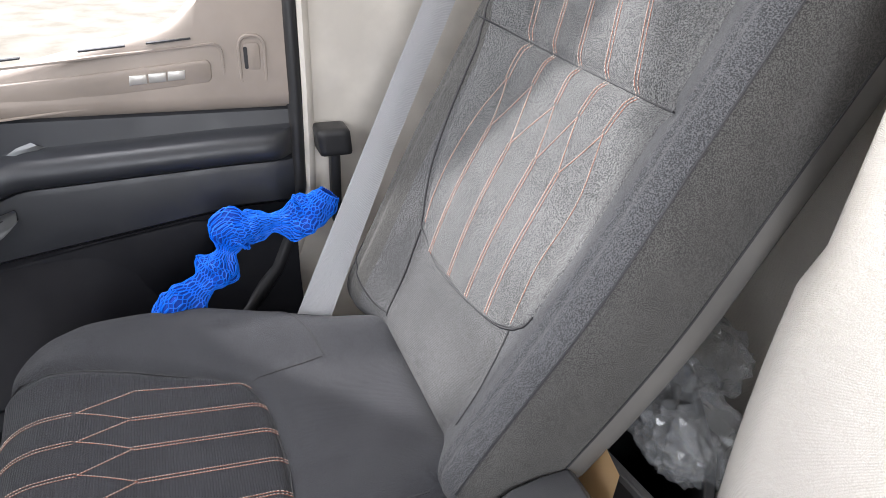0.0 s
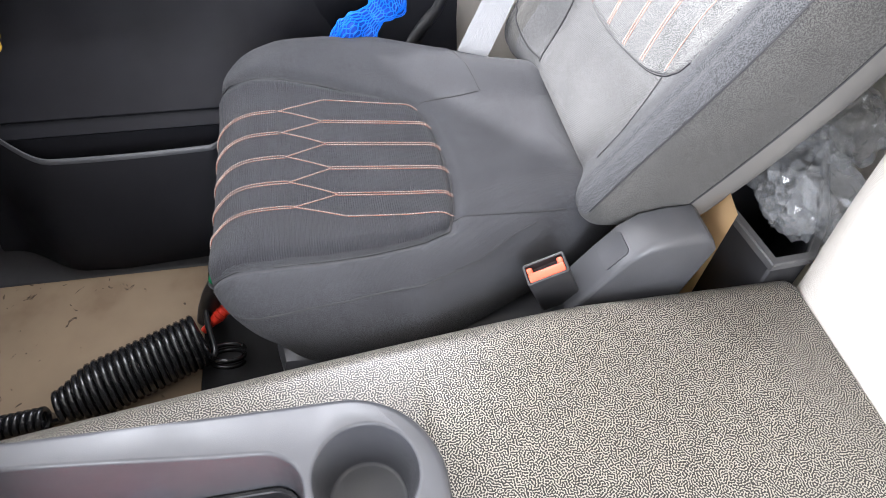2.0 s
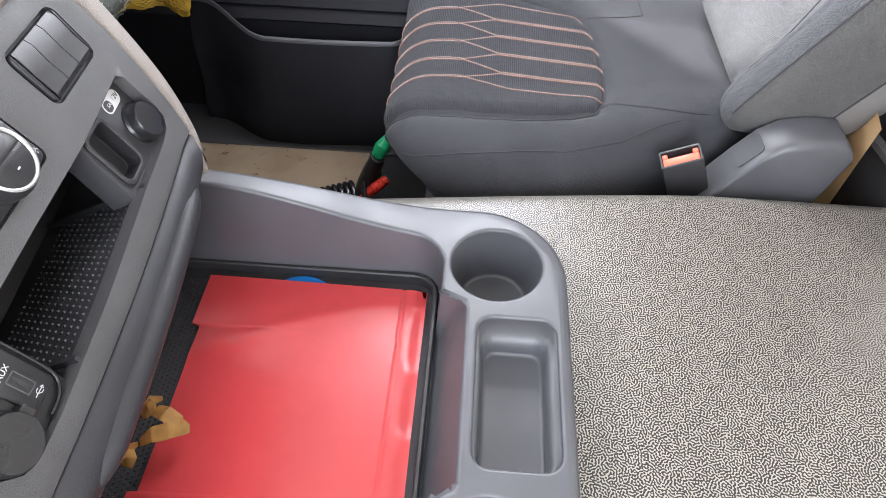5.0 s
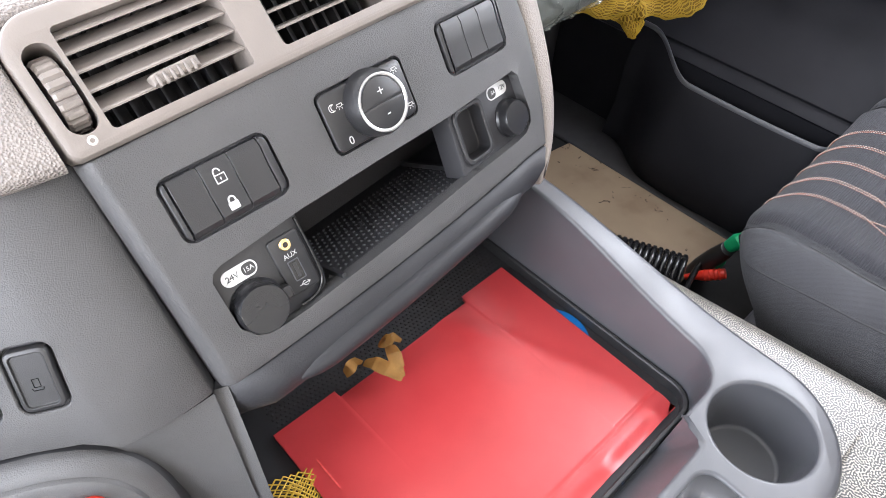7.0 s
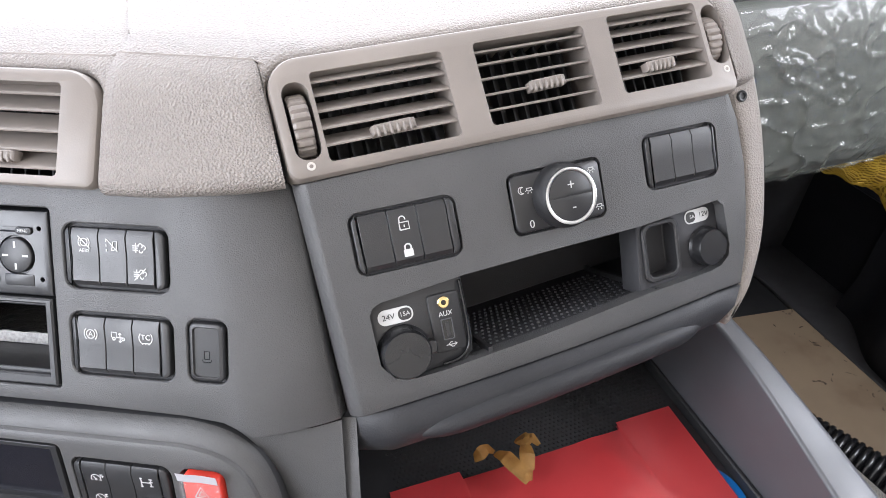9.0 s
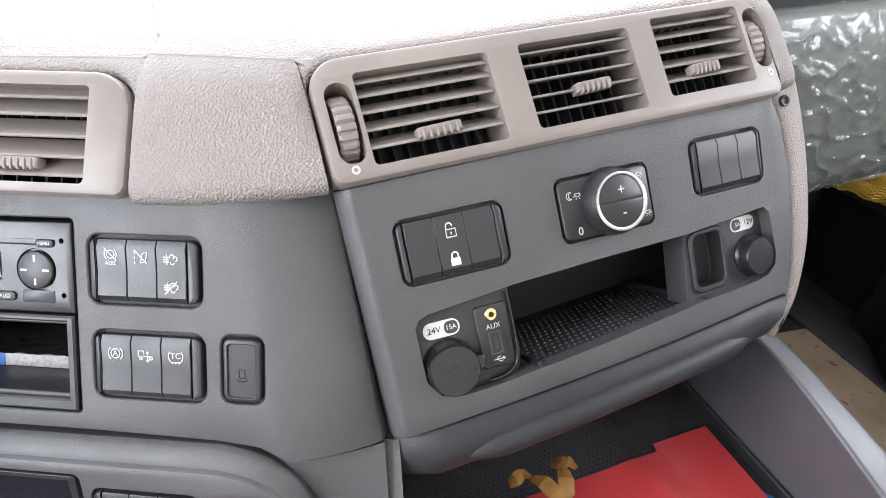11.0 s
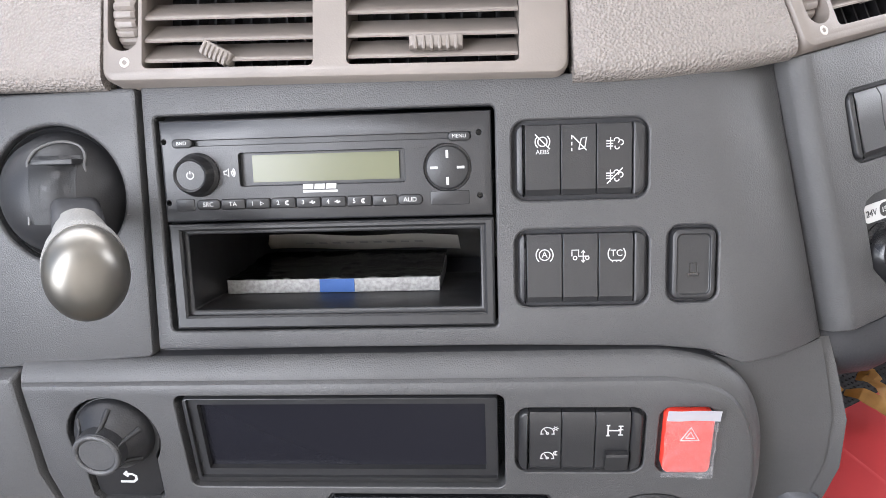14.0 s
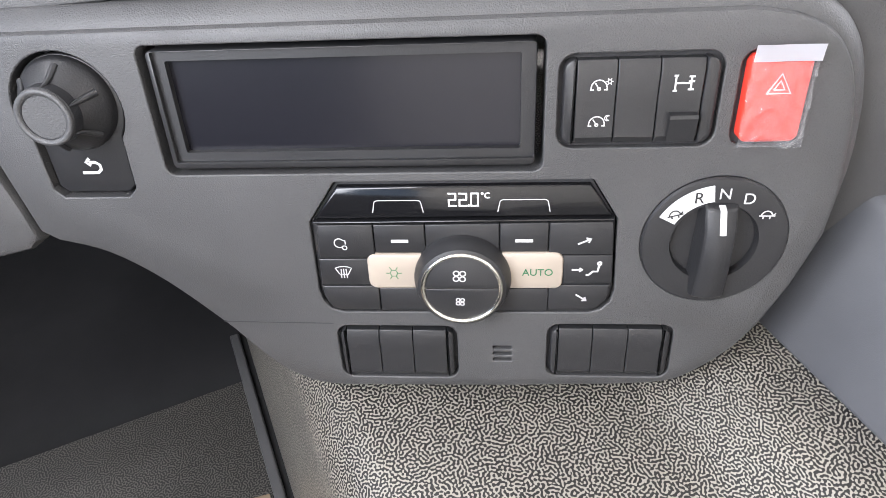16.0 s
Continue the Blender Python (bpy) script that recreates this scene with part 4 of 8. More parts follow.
def belt():
    t = thing("seat_belt", "grey woven seat belt running down beside the seat", "seat belt")
    m = mat("grey_webbing", (0.50, 0.505, 0.525), 0.36)
    mp = coords(m)
    w = nd(m, "ShaderNodeTexWave", Scale=330.0, Distortion=0.3)
    link(m, mp, "Vector", w, "Vector")
    bump(m, w, "Fac", 0.4, 0.0006)
    L = [Vector((0.782, -0.040, 0.455)), Vector((0.782, -0.049, 0.490)), Vector((0.815, -0.105, 0.590)), Vector((0.850, -0.165, 0.695)), Vector((0.900, -0.265, 0.881)), Vector((0.935, -0.34, 1.02)), Vector((0.96, -0.40, 1.14))]
    R = [Vector((0.757, -0.084, 0.455)), Vector((0.757, -0.090, 0.490)), Vector((0.800, -0.147, 0.590)), Vector((0.842, -0.207, 0.697)), Vector((0.893, -0.309, 0.880)), Vector((0.93, -0.385, 1.02)), Vector((0.955, -0.445, 1.14))]
    bm = bmesh.new()
    rows = []
    for i in range(len(L) - 1):
        for k in range(8):
            a, b = L[i].lerp(L[i + 1], k / 8), R[i].lerp(R[i + 1], k / 8)
            rows.append([a.lerp(b, q) + Vector((-0.002 * math.sin(math.pi * q), 0, 0)) for q in (0, 0.06, 0.25, 0.5, 0.75, 0.94, 1)])
    loft(bm, rows)
    bmesh.ops.solidify(bm, geom=bm.faces[:], thickness=0.0014)
    part("webbing", bm, m, t, angle=60)
    bm = bmesh.new()
    soft_block(bm, (0.052, 0.012, 0.012), 0.003, (6, 4, 4), lambda p: Vector((0.768, -0.066, 0.482)) + Matrix.Rotation(radians(-58), 3, "Z") @ p)
    part("anchor", bm, BLACK, t, "black belt anchor")
    g = thing("belt_guide", "black plastic belt guide on the side panel", "belt guide")
    bm = bmesh.new()
    soft_block(bm, (0.045, 0.050, 0.042), 0.006, (8, 8, 8), lambda p: Vector((0.955 + p.x, -0.146 + p.y + 0.1 * (p.z), 0.674 + p.z)))
    part("block", bm, BLACK, g, angle=50)
    bm = bmesh.new()
    soft_block(bm, (0.022, 0.016, 0.14), 0.006, (6, 6, 10), lambda p: Vector((0.962 + p.x, -0.150 + p.y, 0.60 + p.z)))
    part("stalk", bm, BLACK, g, angle=50)


belt()

# ---------------------------------------------------------------- dashboard
def dash_skin():
    """Grained upper dashboard: rounds over from the vents' level to the windscreen, and lies close round the vents."""
    R = 0.06
    def station(F, u, s0, flat, n=0.0):
        """One section: a rounded lip at s0, the face up to flat, the round and the way to the windscreen."""
        def at(s, d=0.0):
            if s <= flat:
                return F @ Vector((u, s, n - d))
            a = (s - flat) / R
            return F @ Vector((u, flat + R * math.sin(a), n - R + R * math.cos(a) - d))
        nrm = F.to_3x3() @ Vector((0, 0, 1))
        end = flat + R * 0.97 * math.atan2(math.hypot(nrm.x, nrm.y), nrm.z)
        row = [at(s0 + 0.002, 0.018), at(s0, 0.010), at(s0 + 0.0006, 0.006), at(s0 + 0.0024, 0.0028), at(s0 + 0.0055, 0.0009)]
        row += [at(s0 + 0.010 + (end - s0 - 0.010) * k / 11) for k in range(12)]
        e = row[-1].copy()
        return row + [e.lerp(Vector((e.x + (e.x + 0.1) * 0.25 * k / 6, 1.06, e.z + 0.02)), k / 6) for k in range(1, 7)]
    def over(F, x0, x1, top, r, flat):
        """Sections that follow the rounded upper corners of a vent."""
        us = [x0 + r * q for q in (0.0, 0.03, 0.1, 0.22, 0.4, 0.65, 1.0)] + [(x0 + x1) / 2] + [x1 - r * q for q in (1.0, 0.65, 0.4, 0.22, 0.1, 0.03, 0.0)]
        out = []
        for u in us:
            d = max(0.0, r - min(u - x0, x1 - u))
            v = top - r + math.sqrt(max(0.0, r * r - d * d)) - 0.001
            out.append(station(F, u, v if v <= flat else flat + R * math.asin((v - flat) / R), flat))
        return out
    V, W = VENT_FACE, VENT_FACE_2
    rows = [station(V, u, -0.037, 0.02) for u in (-0.62, -0.45, -0.3, -0.2, -0.1565)]
    rows += over(V, -0.1555, 0.102, 0.0412, 0.026, 0.02)
    a, b = station(V, 0.1035, -0.0385, 0.02, 0.003), station(W, -0.1735, -0.0105, 0.045, 0.002)
    pad = [[p.lerp(q, k / 10) for p, q in zip(a, b)] for k in range(11)]
    # the pad between the vents swells a little towards the seats and sags in its middle
    for k, row in enumerate(pad):
        s = math.sin(math.pi * k / 10)
        for i, p in enumerate(row):
            w = (0.010 * s + 0.004 * min(1.0, s * 2)) * (1 - min(1.0, i / 14)) * (0.0, 0.3, 0.55, 0.8, 0.95)[min(i, 4)]
            row[i] = p + Vector((-0.25, -0.6, 0.25)) * w + Vector((0, -0.0012, -0.0035)) * s * (1 - min(1.0, i / 7))
    rows += pad + over(W, -0.1715, 0.1755, 0.0702, 0.022, 0.045)
    c = station(W, 0.177, -0.004, 0.045)
    bulb = [[p + Vector((0.046 * math.sin(a), 0.060 * (1 - math.cos(a)), -0.020 * (1 - math.cos(a)))) for p in c] for a in [radians(12 * k) for k in range(1, 10)]]
    bm = bmesh.new()
    loft(bm, rows + [c] + bulb)
    tagged(part("dashboard_skin", bm, DASH_TOP, angle=75), "taupe grained skin over the dashboard top", "dashboard", kind="structure")
    # perforated strip along the top, behind a fine groove
    skin = BVHTree.FromPolygons([v.co.copy() for v in bpy.data.objects["dashboard_skin"].data.vertices], [tuple(p.vertices) for p in bpy.data.objects["dashboard_skin"].data.polygons])
    def lies(x, y, up):
        hit = skin.ray_cast(Vector((x, y, 1.3)), Vector((0, 0, -1)))[0]
        return hit + Vector((0, 0, up)) if hit else None
    along, back = Vector((0.898, -0.440)), Vector((0.440, 0.898))
    start = Vector((-0.491, 0.685))
    bm = bmesh.new()
    for j in range(7):
        for i in range(74):
            c = start + along * (0.030 + 0.0044 * i + 0.0022 * (j % 2)) + back * (0.010 + 0.0038 * j)
            dot = [lies(c.x + 0.0009 * math.cos(k * math.pi / 3), c.y + 0.0009 * math.sin(k * math.pi / 3), 0.0004) for k in range(6)]
            if all(dot):
                bm.faces.new([bm.verts.new(p) for p in dot])
    tagged(part("dash_perforation", bm, TAUPE), "rows of fine holes along the dashboard top", "grille", kind="structure")
    bm = bmesh.new()
    line = run([(-0.512, 0.735), (-0.507, 0.708), (-0.496, 0.690), (-0.476, 0.677), (-0.376, 0.628), (-0.246, 0.565), (-0.14, 0.513)], 0.006)
    tube(bm, [p for p in (lies(q.x, q.y, -0.0004) for q in line) if p], 0.0009, 6)
    tagged(part("dash_groove", bm, TAUPE), "fine groove round the smooth top of the dashboard", "trim", kind="structure")


dash_skin()


def arc(cx, cy, r, a0, a1, n=10, ry=None):
    return [(cx + r * math.cos(radians(a0 + (a1 - a0) * i / n)), cy + (ry or r) * math.sin(radians(a0 + (a1 - a0) * i / n))) for i in range(n + 1)]


def ribbon(bm, pts, w, z, h=0.00015):
    """A flat printed stroke."""
    n = len(pts)
    L, R = [], []
    for i, p in enumerate(pts):
        a, b = Vector(pts[max(0, i - 1)]), Vector(pts[min(n - 1, i + 1)])
        d = (b - a)
        d = d.normalized() if d.length > 1e-9 else Vector((1, 0))
        q = Vector((-d.y, d.x)) * w / 2
        L.append(bm.verts.new((p[0] + q.x, p[1] + q.y, z + h)))
        R.append(bm.verts.new((p[0] - q.x, p[1] - q.y, z + h)))
    for i in range(n - 1):
        bm.faces.new((R[i], R[i + 1], L[i + 1], L[i]))


ICONS = {
    "unlock": [[(-0.6, -0.9), (0.7, -0.9), (0.7, 0.1), (-0.6, 0.1), (-0.6, -0.9)], arc(-0.12, 0.5, 0.42, 180, -15), [(-0.54, 0.5), (-0.54, 0.12)], [(0.05, -0.25), (0.05, -0.6)]],
    "brake": [arc(0, 0, 0.6, 0, 360, 20), arc(0, 0, 0.95, 130, 230), arc(0, 0, 0.95, -50, 50)],
    "slash": [[(-0.9, 0.9), (0.9, -0.9)]],
    "lane": [[(-0.8, 0.9), (-0.8, 0.4)], [(-0.8, 0.1), (-0.8, -0.3)], [(-0.8, -0.6), (-0.8, -0.95)], [(0.0, -0.8), (0.7, -0.6), (0.9, 0.6), (0.3, 0.5), (0.0, -0.8)], [(-0.7, 0.8), (0.9, -0.9)]],
    "fumes": [[(-1, 0.3), (-0.2, 0.3)], [(-1, 0), (-0.2, 0)], [(-1, -0.3), (-0.2, -0.3)], [(-0.5, 0.7), (-0.5, -0.7)], arc(0.2, 0.35, 0.3, 200, -60), arc(0.65, 0.1, 0.3, 120, -90), arc(0.25, -0.4, 0.25, 150, 360)],
    "truck": [[(-0.95, -0.2), (-0.95, 0.5), (-0.2, 0.5), (-0.2, -0.2), (0.9, -0.2)], arc(-0.6, -0.4, 0.2, 0, 360), arc(0.75, -0.4, 0.2, 0, 360), [(0.3, 0.4), (0.3, -0.9)], [(0.1, 0.2), (0.3, 0.45), (0.5, 0.2)], [(0.1, -0.65), (0.3, -0.9), (0.5, -0.65)]],
    "tyre": [arc(0, 0, 0.95, 140, 230), arc(0, 0, 0.95, 40, -50), [(-0.6, -0.75), (0.6, -0.75)], [(-0.45, -0.75), (-0.45, -0.95)], [(0, -0.75), (0, -0.95)], [(0.45, -0.75), (0.45, -0.95)]],
    "dial": [arc(0, -0.2, 0.8, 200, -20), [(0, -0.3), (-0.4, 0.3)], arc(0, -0.3, 0.15, 0, 360), [(-0.9, -0.4), (-0.5, -0.4)], [(0.5, -0.4), (0.9, -0.4)]],
    "axle": [[(-0.8, 0.7), (-0.8, -0.7)], [(-1, 0.7), (-0.6, 0.7)], [(-1, -0.7), (-0.6, -0.7)], [(-0.8, 0), (0.6, 0)], [(0.6, 0.7), (0.6, -0.7)], [(0.35, 0.6), (0.9, 0.6)], [(0.35, 0.15), (0.9, 0.15)], [(0.35, -0.6), (0.9, -0.6)]],
    "lamp": [arc(0, 0.2, 0.5, 180, 360), [(-0.5, 0.2), (0.5, 0.2)], [(-0.75, -0.3), (-0.5, -0.1)], [(-0.35, -0.75), (-0.25, -0.45)], [(0.35, -0.75), (0.25, -0.45)], [(0.75, -0.3), (0.5, -0.1)]],
    "power": [arc(0, 0, 0.75, 120, 420, 18), [(0, 0.3), (0, 1.0)]],
    "speaker": [[(-1, 0.3), (-0.6, 0.3), (-0.2, 0.7), (-0.2, -0.7), (-0.6, -0.3), (-1, -0.3), (-1, 0.3)], arc(-0.1, 0, 0.4, -40, 40), arc(-0.1, 0, 0.7, -45, 45), arc(-0.1, 0, 1.0, -45, 45)],
    "mirror": [arc(-0.1, 0.1, 0.65, 40, 320, 14), [(0.4, 0.5), (0.7, 0.5), (0.7, -0.1)], arc(0.55, -0.6, 0.3, 0, 360)],
    "screen": [[(-1, 0.5), (-0.5, 0.7), (0, 0.75), (0.5, 0.7), (1, 0.5), (0.5, -0.4), (-0.5, -0.4), (-1, 0.5)], [(-0.3, 0.4), (-0.35, -0.9)], [(0, 0.4), (0, -0.9)], [(0.3, 0.4), (0.35, -0.9)]],
    "arrow": [[(-0.9, 0), (0.7, 0)], [(0.3, 0.35), (0.8, 0), (0.3, -0.35)], [(0.3, 0.2), (0.6, 0)]],
    "person": [arc(0.6, 0.75, 0.2, 0, 360), [(0.55, 0.4), (0.4, -0.4), (-0.2, -0.4), (-0.6, -0.9)], [(-1.0, -0.9), (-0.6, -0.9)]],
    "fan": [arc(-0.4, 0.45, 0.38, 0, 360, 12), arc(0.45, 0.4, 0.38, 0, 360, 12), arc(0.4, -0.45, 0.38, 0, 360, 12), arc(-0.45, -0.4, 0.38, 0, 360, 12)],
    "frost": [arc(0, 0, 0.5, 0, 360, 6)] + [[(math.cos(radians(60 * k)) * 0.55, math.sin(radians(60 * k)) * 0.55), (math.cos(radians(60 * k)), math.sin(radians(60 * k)))] for k in range(6)],
    "triangle": [[(-0.9, -0.7), (0.9, -0.7), (0, 0.85), (-0.9, -0.7)], [(-0.42, -0.42), (0.42, -0.42), (0, 0.3), (-0.42, -0.42)]],
    "tortoise": [arc(0, -0.2, 0.65, 0, 180), [(-0.9, -0.2), (1.0, -0.2)], [(0.65, -0.2), (1.0, 0.15)], [(-0.4, -0.2), (-0.4, -0.6)], [(0.4, -0.2), (0.4, -0.6)]],
    "back": [[(-0.9, -0.5), (0.5, -0.5), (0.85, -0.2), (0.85, 0.2), (0.5, 0.45), (-0.1, 0.45)], [(0.05, 0.8), (-0.35, 0.45), (0.05, 0.15)]],
    "fork": [[(-1, 0), (0.8, 0)], [(0.5, 0.25), (0.9, 0), (0.5, -0.25)], [(-0.6, 0), (-0.2, 0.4), (0.2, 0.4)], [(-0.4, 0), (0.0, -0.4), (0.4, -0.4)]],
    "moon": [arc(0, 0, 0.7, 60, 300, 12), arc(0.35, 0, 0.6, 80, 280, 10)],
    "phone": [[(-0.4, -0.5), (0.4, -0.5), (0.4, 0.7), (-0.4, 0.7), (-0.4, -0.5)], [(-0.7, -0.6), (-0.6, -0.95), (0.6, -0.95), (0.7, -0.6)]],
    "play": [[(-0.5, 0.6), (0.6, 0), (-0.5, -0.6), (-0.5, 0.6)]],
}


def icon(kind, parent, x, y, z, size, width=0.0006, material=None, rot=0.0):
    bm = bmesh.new()
    c, s = math.cos(radians(rot)), math.sin(radians(rot))
    for line in ICONS[kind]:
        ribbon(bm, [(x + size * (c * a - s * b), y + size * (s * a + c * b)) for a, b in line], width, z)
    return part("symbol", bm, material or WHITE_INK, parent)


def padlock(parent, x, y, z, size):
    bm = bmesh.new()
    prism(bm, rounded(x - 0.65 * size, y - 0.9 * size, x + 0.65 * size, y + 0.1 * size, 0.1 * size), z, z + 0.0002)
    ribbon(bm, [(x + a * size, y + b * size) for a, b in [(-0.42, 0.0)] + arc(0, 0.4, 0.42, 180, 0) + [(0.42, 0.0)]], 0.0011, z)
    part("symbol", bm, WHITE_INK, parent)


def rocker(parent, u0, u1, v0, v1, lift=0.0):
    """A switch key, its upper and lower ends bevelled."""
    prof = [(v0, -0.006), (v0, 0.0), (v0 + 0.0035, 0.0022), ((v0 + v1) / 2, 0.0014), (v1 - 0.005, 0.0021), (v1, 0.0002), (v1, -0.006)]
    bm = bmesh.new()
    g = 0.0002
    a, b = [[bm.verts.new((u, v, z + lift)) for v, z in prof] for u in (u0 + g, u1 - g)]
    for i in range(len(prof)):
        j = (i + 1) % len(prof)
        bm.faces.new((a[i], b[i], b[j], a[j]))
    bm.faces.new(a)
    bm.faces.new(b)
    return part("key", bm, SWITCH, parent, bevel=0.0004, angle=25)


def switch_bank(at, x0, y0, x1, y1, keys, label, group="switch banks on the dashboard"):
    """A bank of switch keys between two end cheeks, sunk in a dark surround. keys: the boundaries between them."""
    t = thing("switch_bank", label, "switch", at, group)
    bm = bmesh.new()
    prism(bm, rounded(x0 - 0.001, y0 - 0.001, x1 + 0.001, y1 + 0.001, 0.008), -0.012, -0.0045)
    part("surround", bm, BLACK_MATT, t)
    for a, b in ((x0 + 0.0022, keys[0] - 0.0003), (keys[-1] + 0.0003, x1 - 0.0022)):
        bm = bmesh.new()
        left = a < keys[0]
        r = 0.0052
        pts = rounded(a, y0 + 0.0025, b + (r if left else 0), y1 - 0.0025, r) if left else rounded(a - r, y0 + 0.0025, b, y1 - 0.0025, r)
        pts = [(min(x, b), y) if left else (max(x, a), y) for x, y in pts]
        prism(bm, pts, -0.008, 0.0016, 0.0011)
        part("cheek", bm, SWITCH, t)
    out = [rocker(t, a, b, y0 + 0.0028, y1 - 0.0028) for a, b in zip(keys, keys[1:])]
    return t, out


def bow(u, v):
    """How far the shelf panel swells towards the seats, most along its lower edge."""
    return 0.0105 * max(0.0, 1 - ((u + 0.008) / 0.168) ** 2) * (0.30 + 0.70 * smooth(0.045, -0.085, v))


def bowed(ob):
    """Sets a fitting of the shelf panel on the panel's swell, square to it."""
    flat = [o for o in (ob, *ob.children_recursive) if o.type == "MESH"]
    spots = [w.co for o in flat if o.matrix_basis.is_identity for w in o.data.vertices]
    u = (min(p.x for p in spots) + max(p.x for p in spots)) / 2
    v = (min(p.y for p in spots) + max(p.y for p in spots)) / 2
    du, dv = (bow(u + 0.02, v) - bow(u - 0.02, v)) / 0.04, (bow(u, v + 0.02) - bow(u, v - 0.02)) / 0.04
    def rise(p):
        return bow(u, v) + du * (p.x - u) + dv * (p.y - v)
    for o in flat:
        if o.matrix_basis.is_identity:
            for w in o.data.vertices:
                w.co.z += rise(w.co)
        elif o.parent:
            p = o.matrix_basis.translation
            o.matrix_basis.translation = p + Vector((0, 0, rise(p)))


HOLES = {}


def hole(panel, poly):
    HOLES.setdefault(panel, []).append(poly)


def panel(name, poly, face, label, thick=0.014, chamfer=0.0015, material=None, fold=None):
    """A moulded panel with its openings cut through. fold: two points of an edge, the width and the depth over which the face bends back towards it."""
    bm = bmesh.new()
    prism(bm, poly, -thick, 0, chamfer)
    cuts = [solid(p, -thick - 0.05, 0.05) for p in HOLES.get(name, [])]
    bm = carve(bm, cuts) if cuts else bm
    if fold:
        a, b, width, depth = Vector((*fold[0], 0)), Vector((*fold[1], 0)), fold[2], fold[3]
        out = (b - a).cross(Vector((0, 0, 1))).normalized()
        for k in range(10):
            bmesh.ops.bisect_plane(bm, geom=bm.verts[:] + bm.edges[:] + bm.faces[:], plane_co=a - out * width * (1 - k / 10), plane_no=out)
        for v in bm.verts:
            d = (v.co - a).dot(out) / width + 1
            if d > 0:
                v.co.z -= depth * d * d
    if name == "shelf_panel":
        for k in range(31):
            bmesh.ops.bisect_plane(bm, geom=bm.verts[:] + bm.edges[:] + bm.faces[:], plane_co=(-0.150 + 0.011 * k, 0, 0), plane_no=(1, 0, 0))
        for k in range(9):
            bmesh.ops.bisect_plane(bm, geom=bm.verts[:] + bm.edges[:] + bm.faces[:], plane_co=(0, -0.095 + 0.016 * k, 0), plane_no=(0, 1, 0))
        for v in bm.verts:
            v.co.z += bow(v.co.x, v.co.y)
    ob = part(name, bm, material or GREY, None, at=face, bevel=0.0012 if fold or name == "climate_panel" else 0.0022, angle=30)
    if not fold and name != "climate_panel":
        ob.modifiers["edges"].segments = 3
        ob.modifiers["edges"].use_clamp_overlap = False
    return tagged(ob, label, "dashboard panel", kind="structure")


def logo(parent, x, y, z, w, h, material):
    """Maker's badge as three plain slanted blocks over a bar."""
    bm = bmesh.new()
    for k in range(3):
        a = x - w / 2 + k * w / 3
        prism(bm, [(a, y - h * 0.1), (a + w * 0.29, y - h * 0.1), (a + w * 0.31, y + h / 2), (a + w * 0.02, y + h / 2)], z, z + 0.0004)
    prism(bm, [(x - w / 2, y - h / 2), (x + w / 2, y - h / 2), (x + w / 2, y - h * 0.25), (x - w / 2, y - h * 0.25)], z, z + 0.0004)
    return part("badge", bm, material, parent)


# --- radio and pocket
LCD = mat("pale_green_lcd", (0.115, 0.120, 0.068), 0.25)
RADIO_BODY = plastic("radio_black", (0.018, 0.018, 0.020), 0.36, grain=1500)


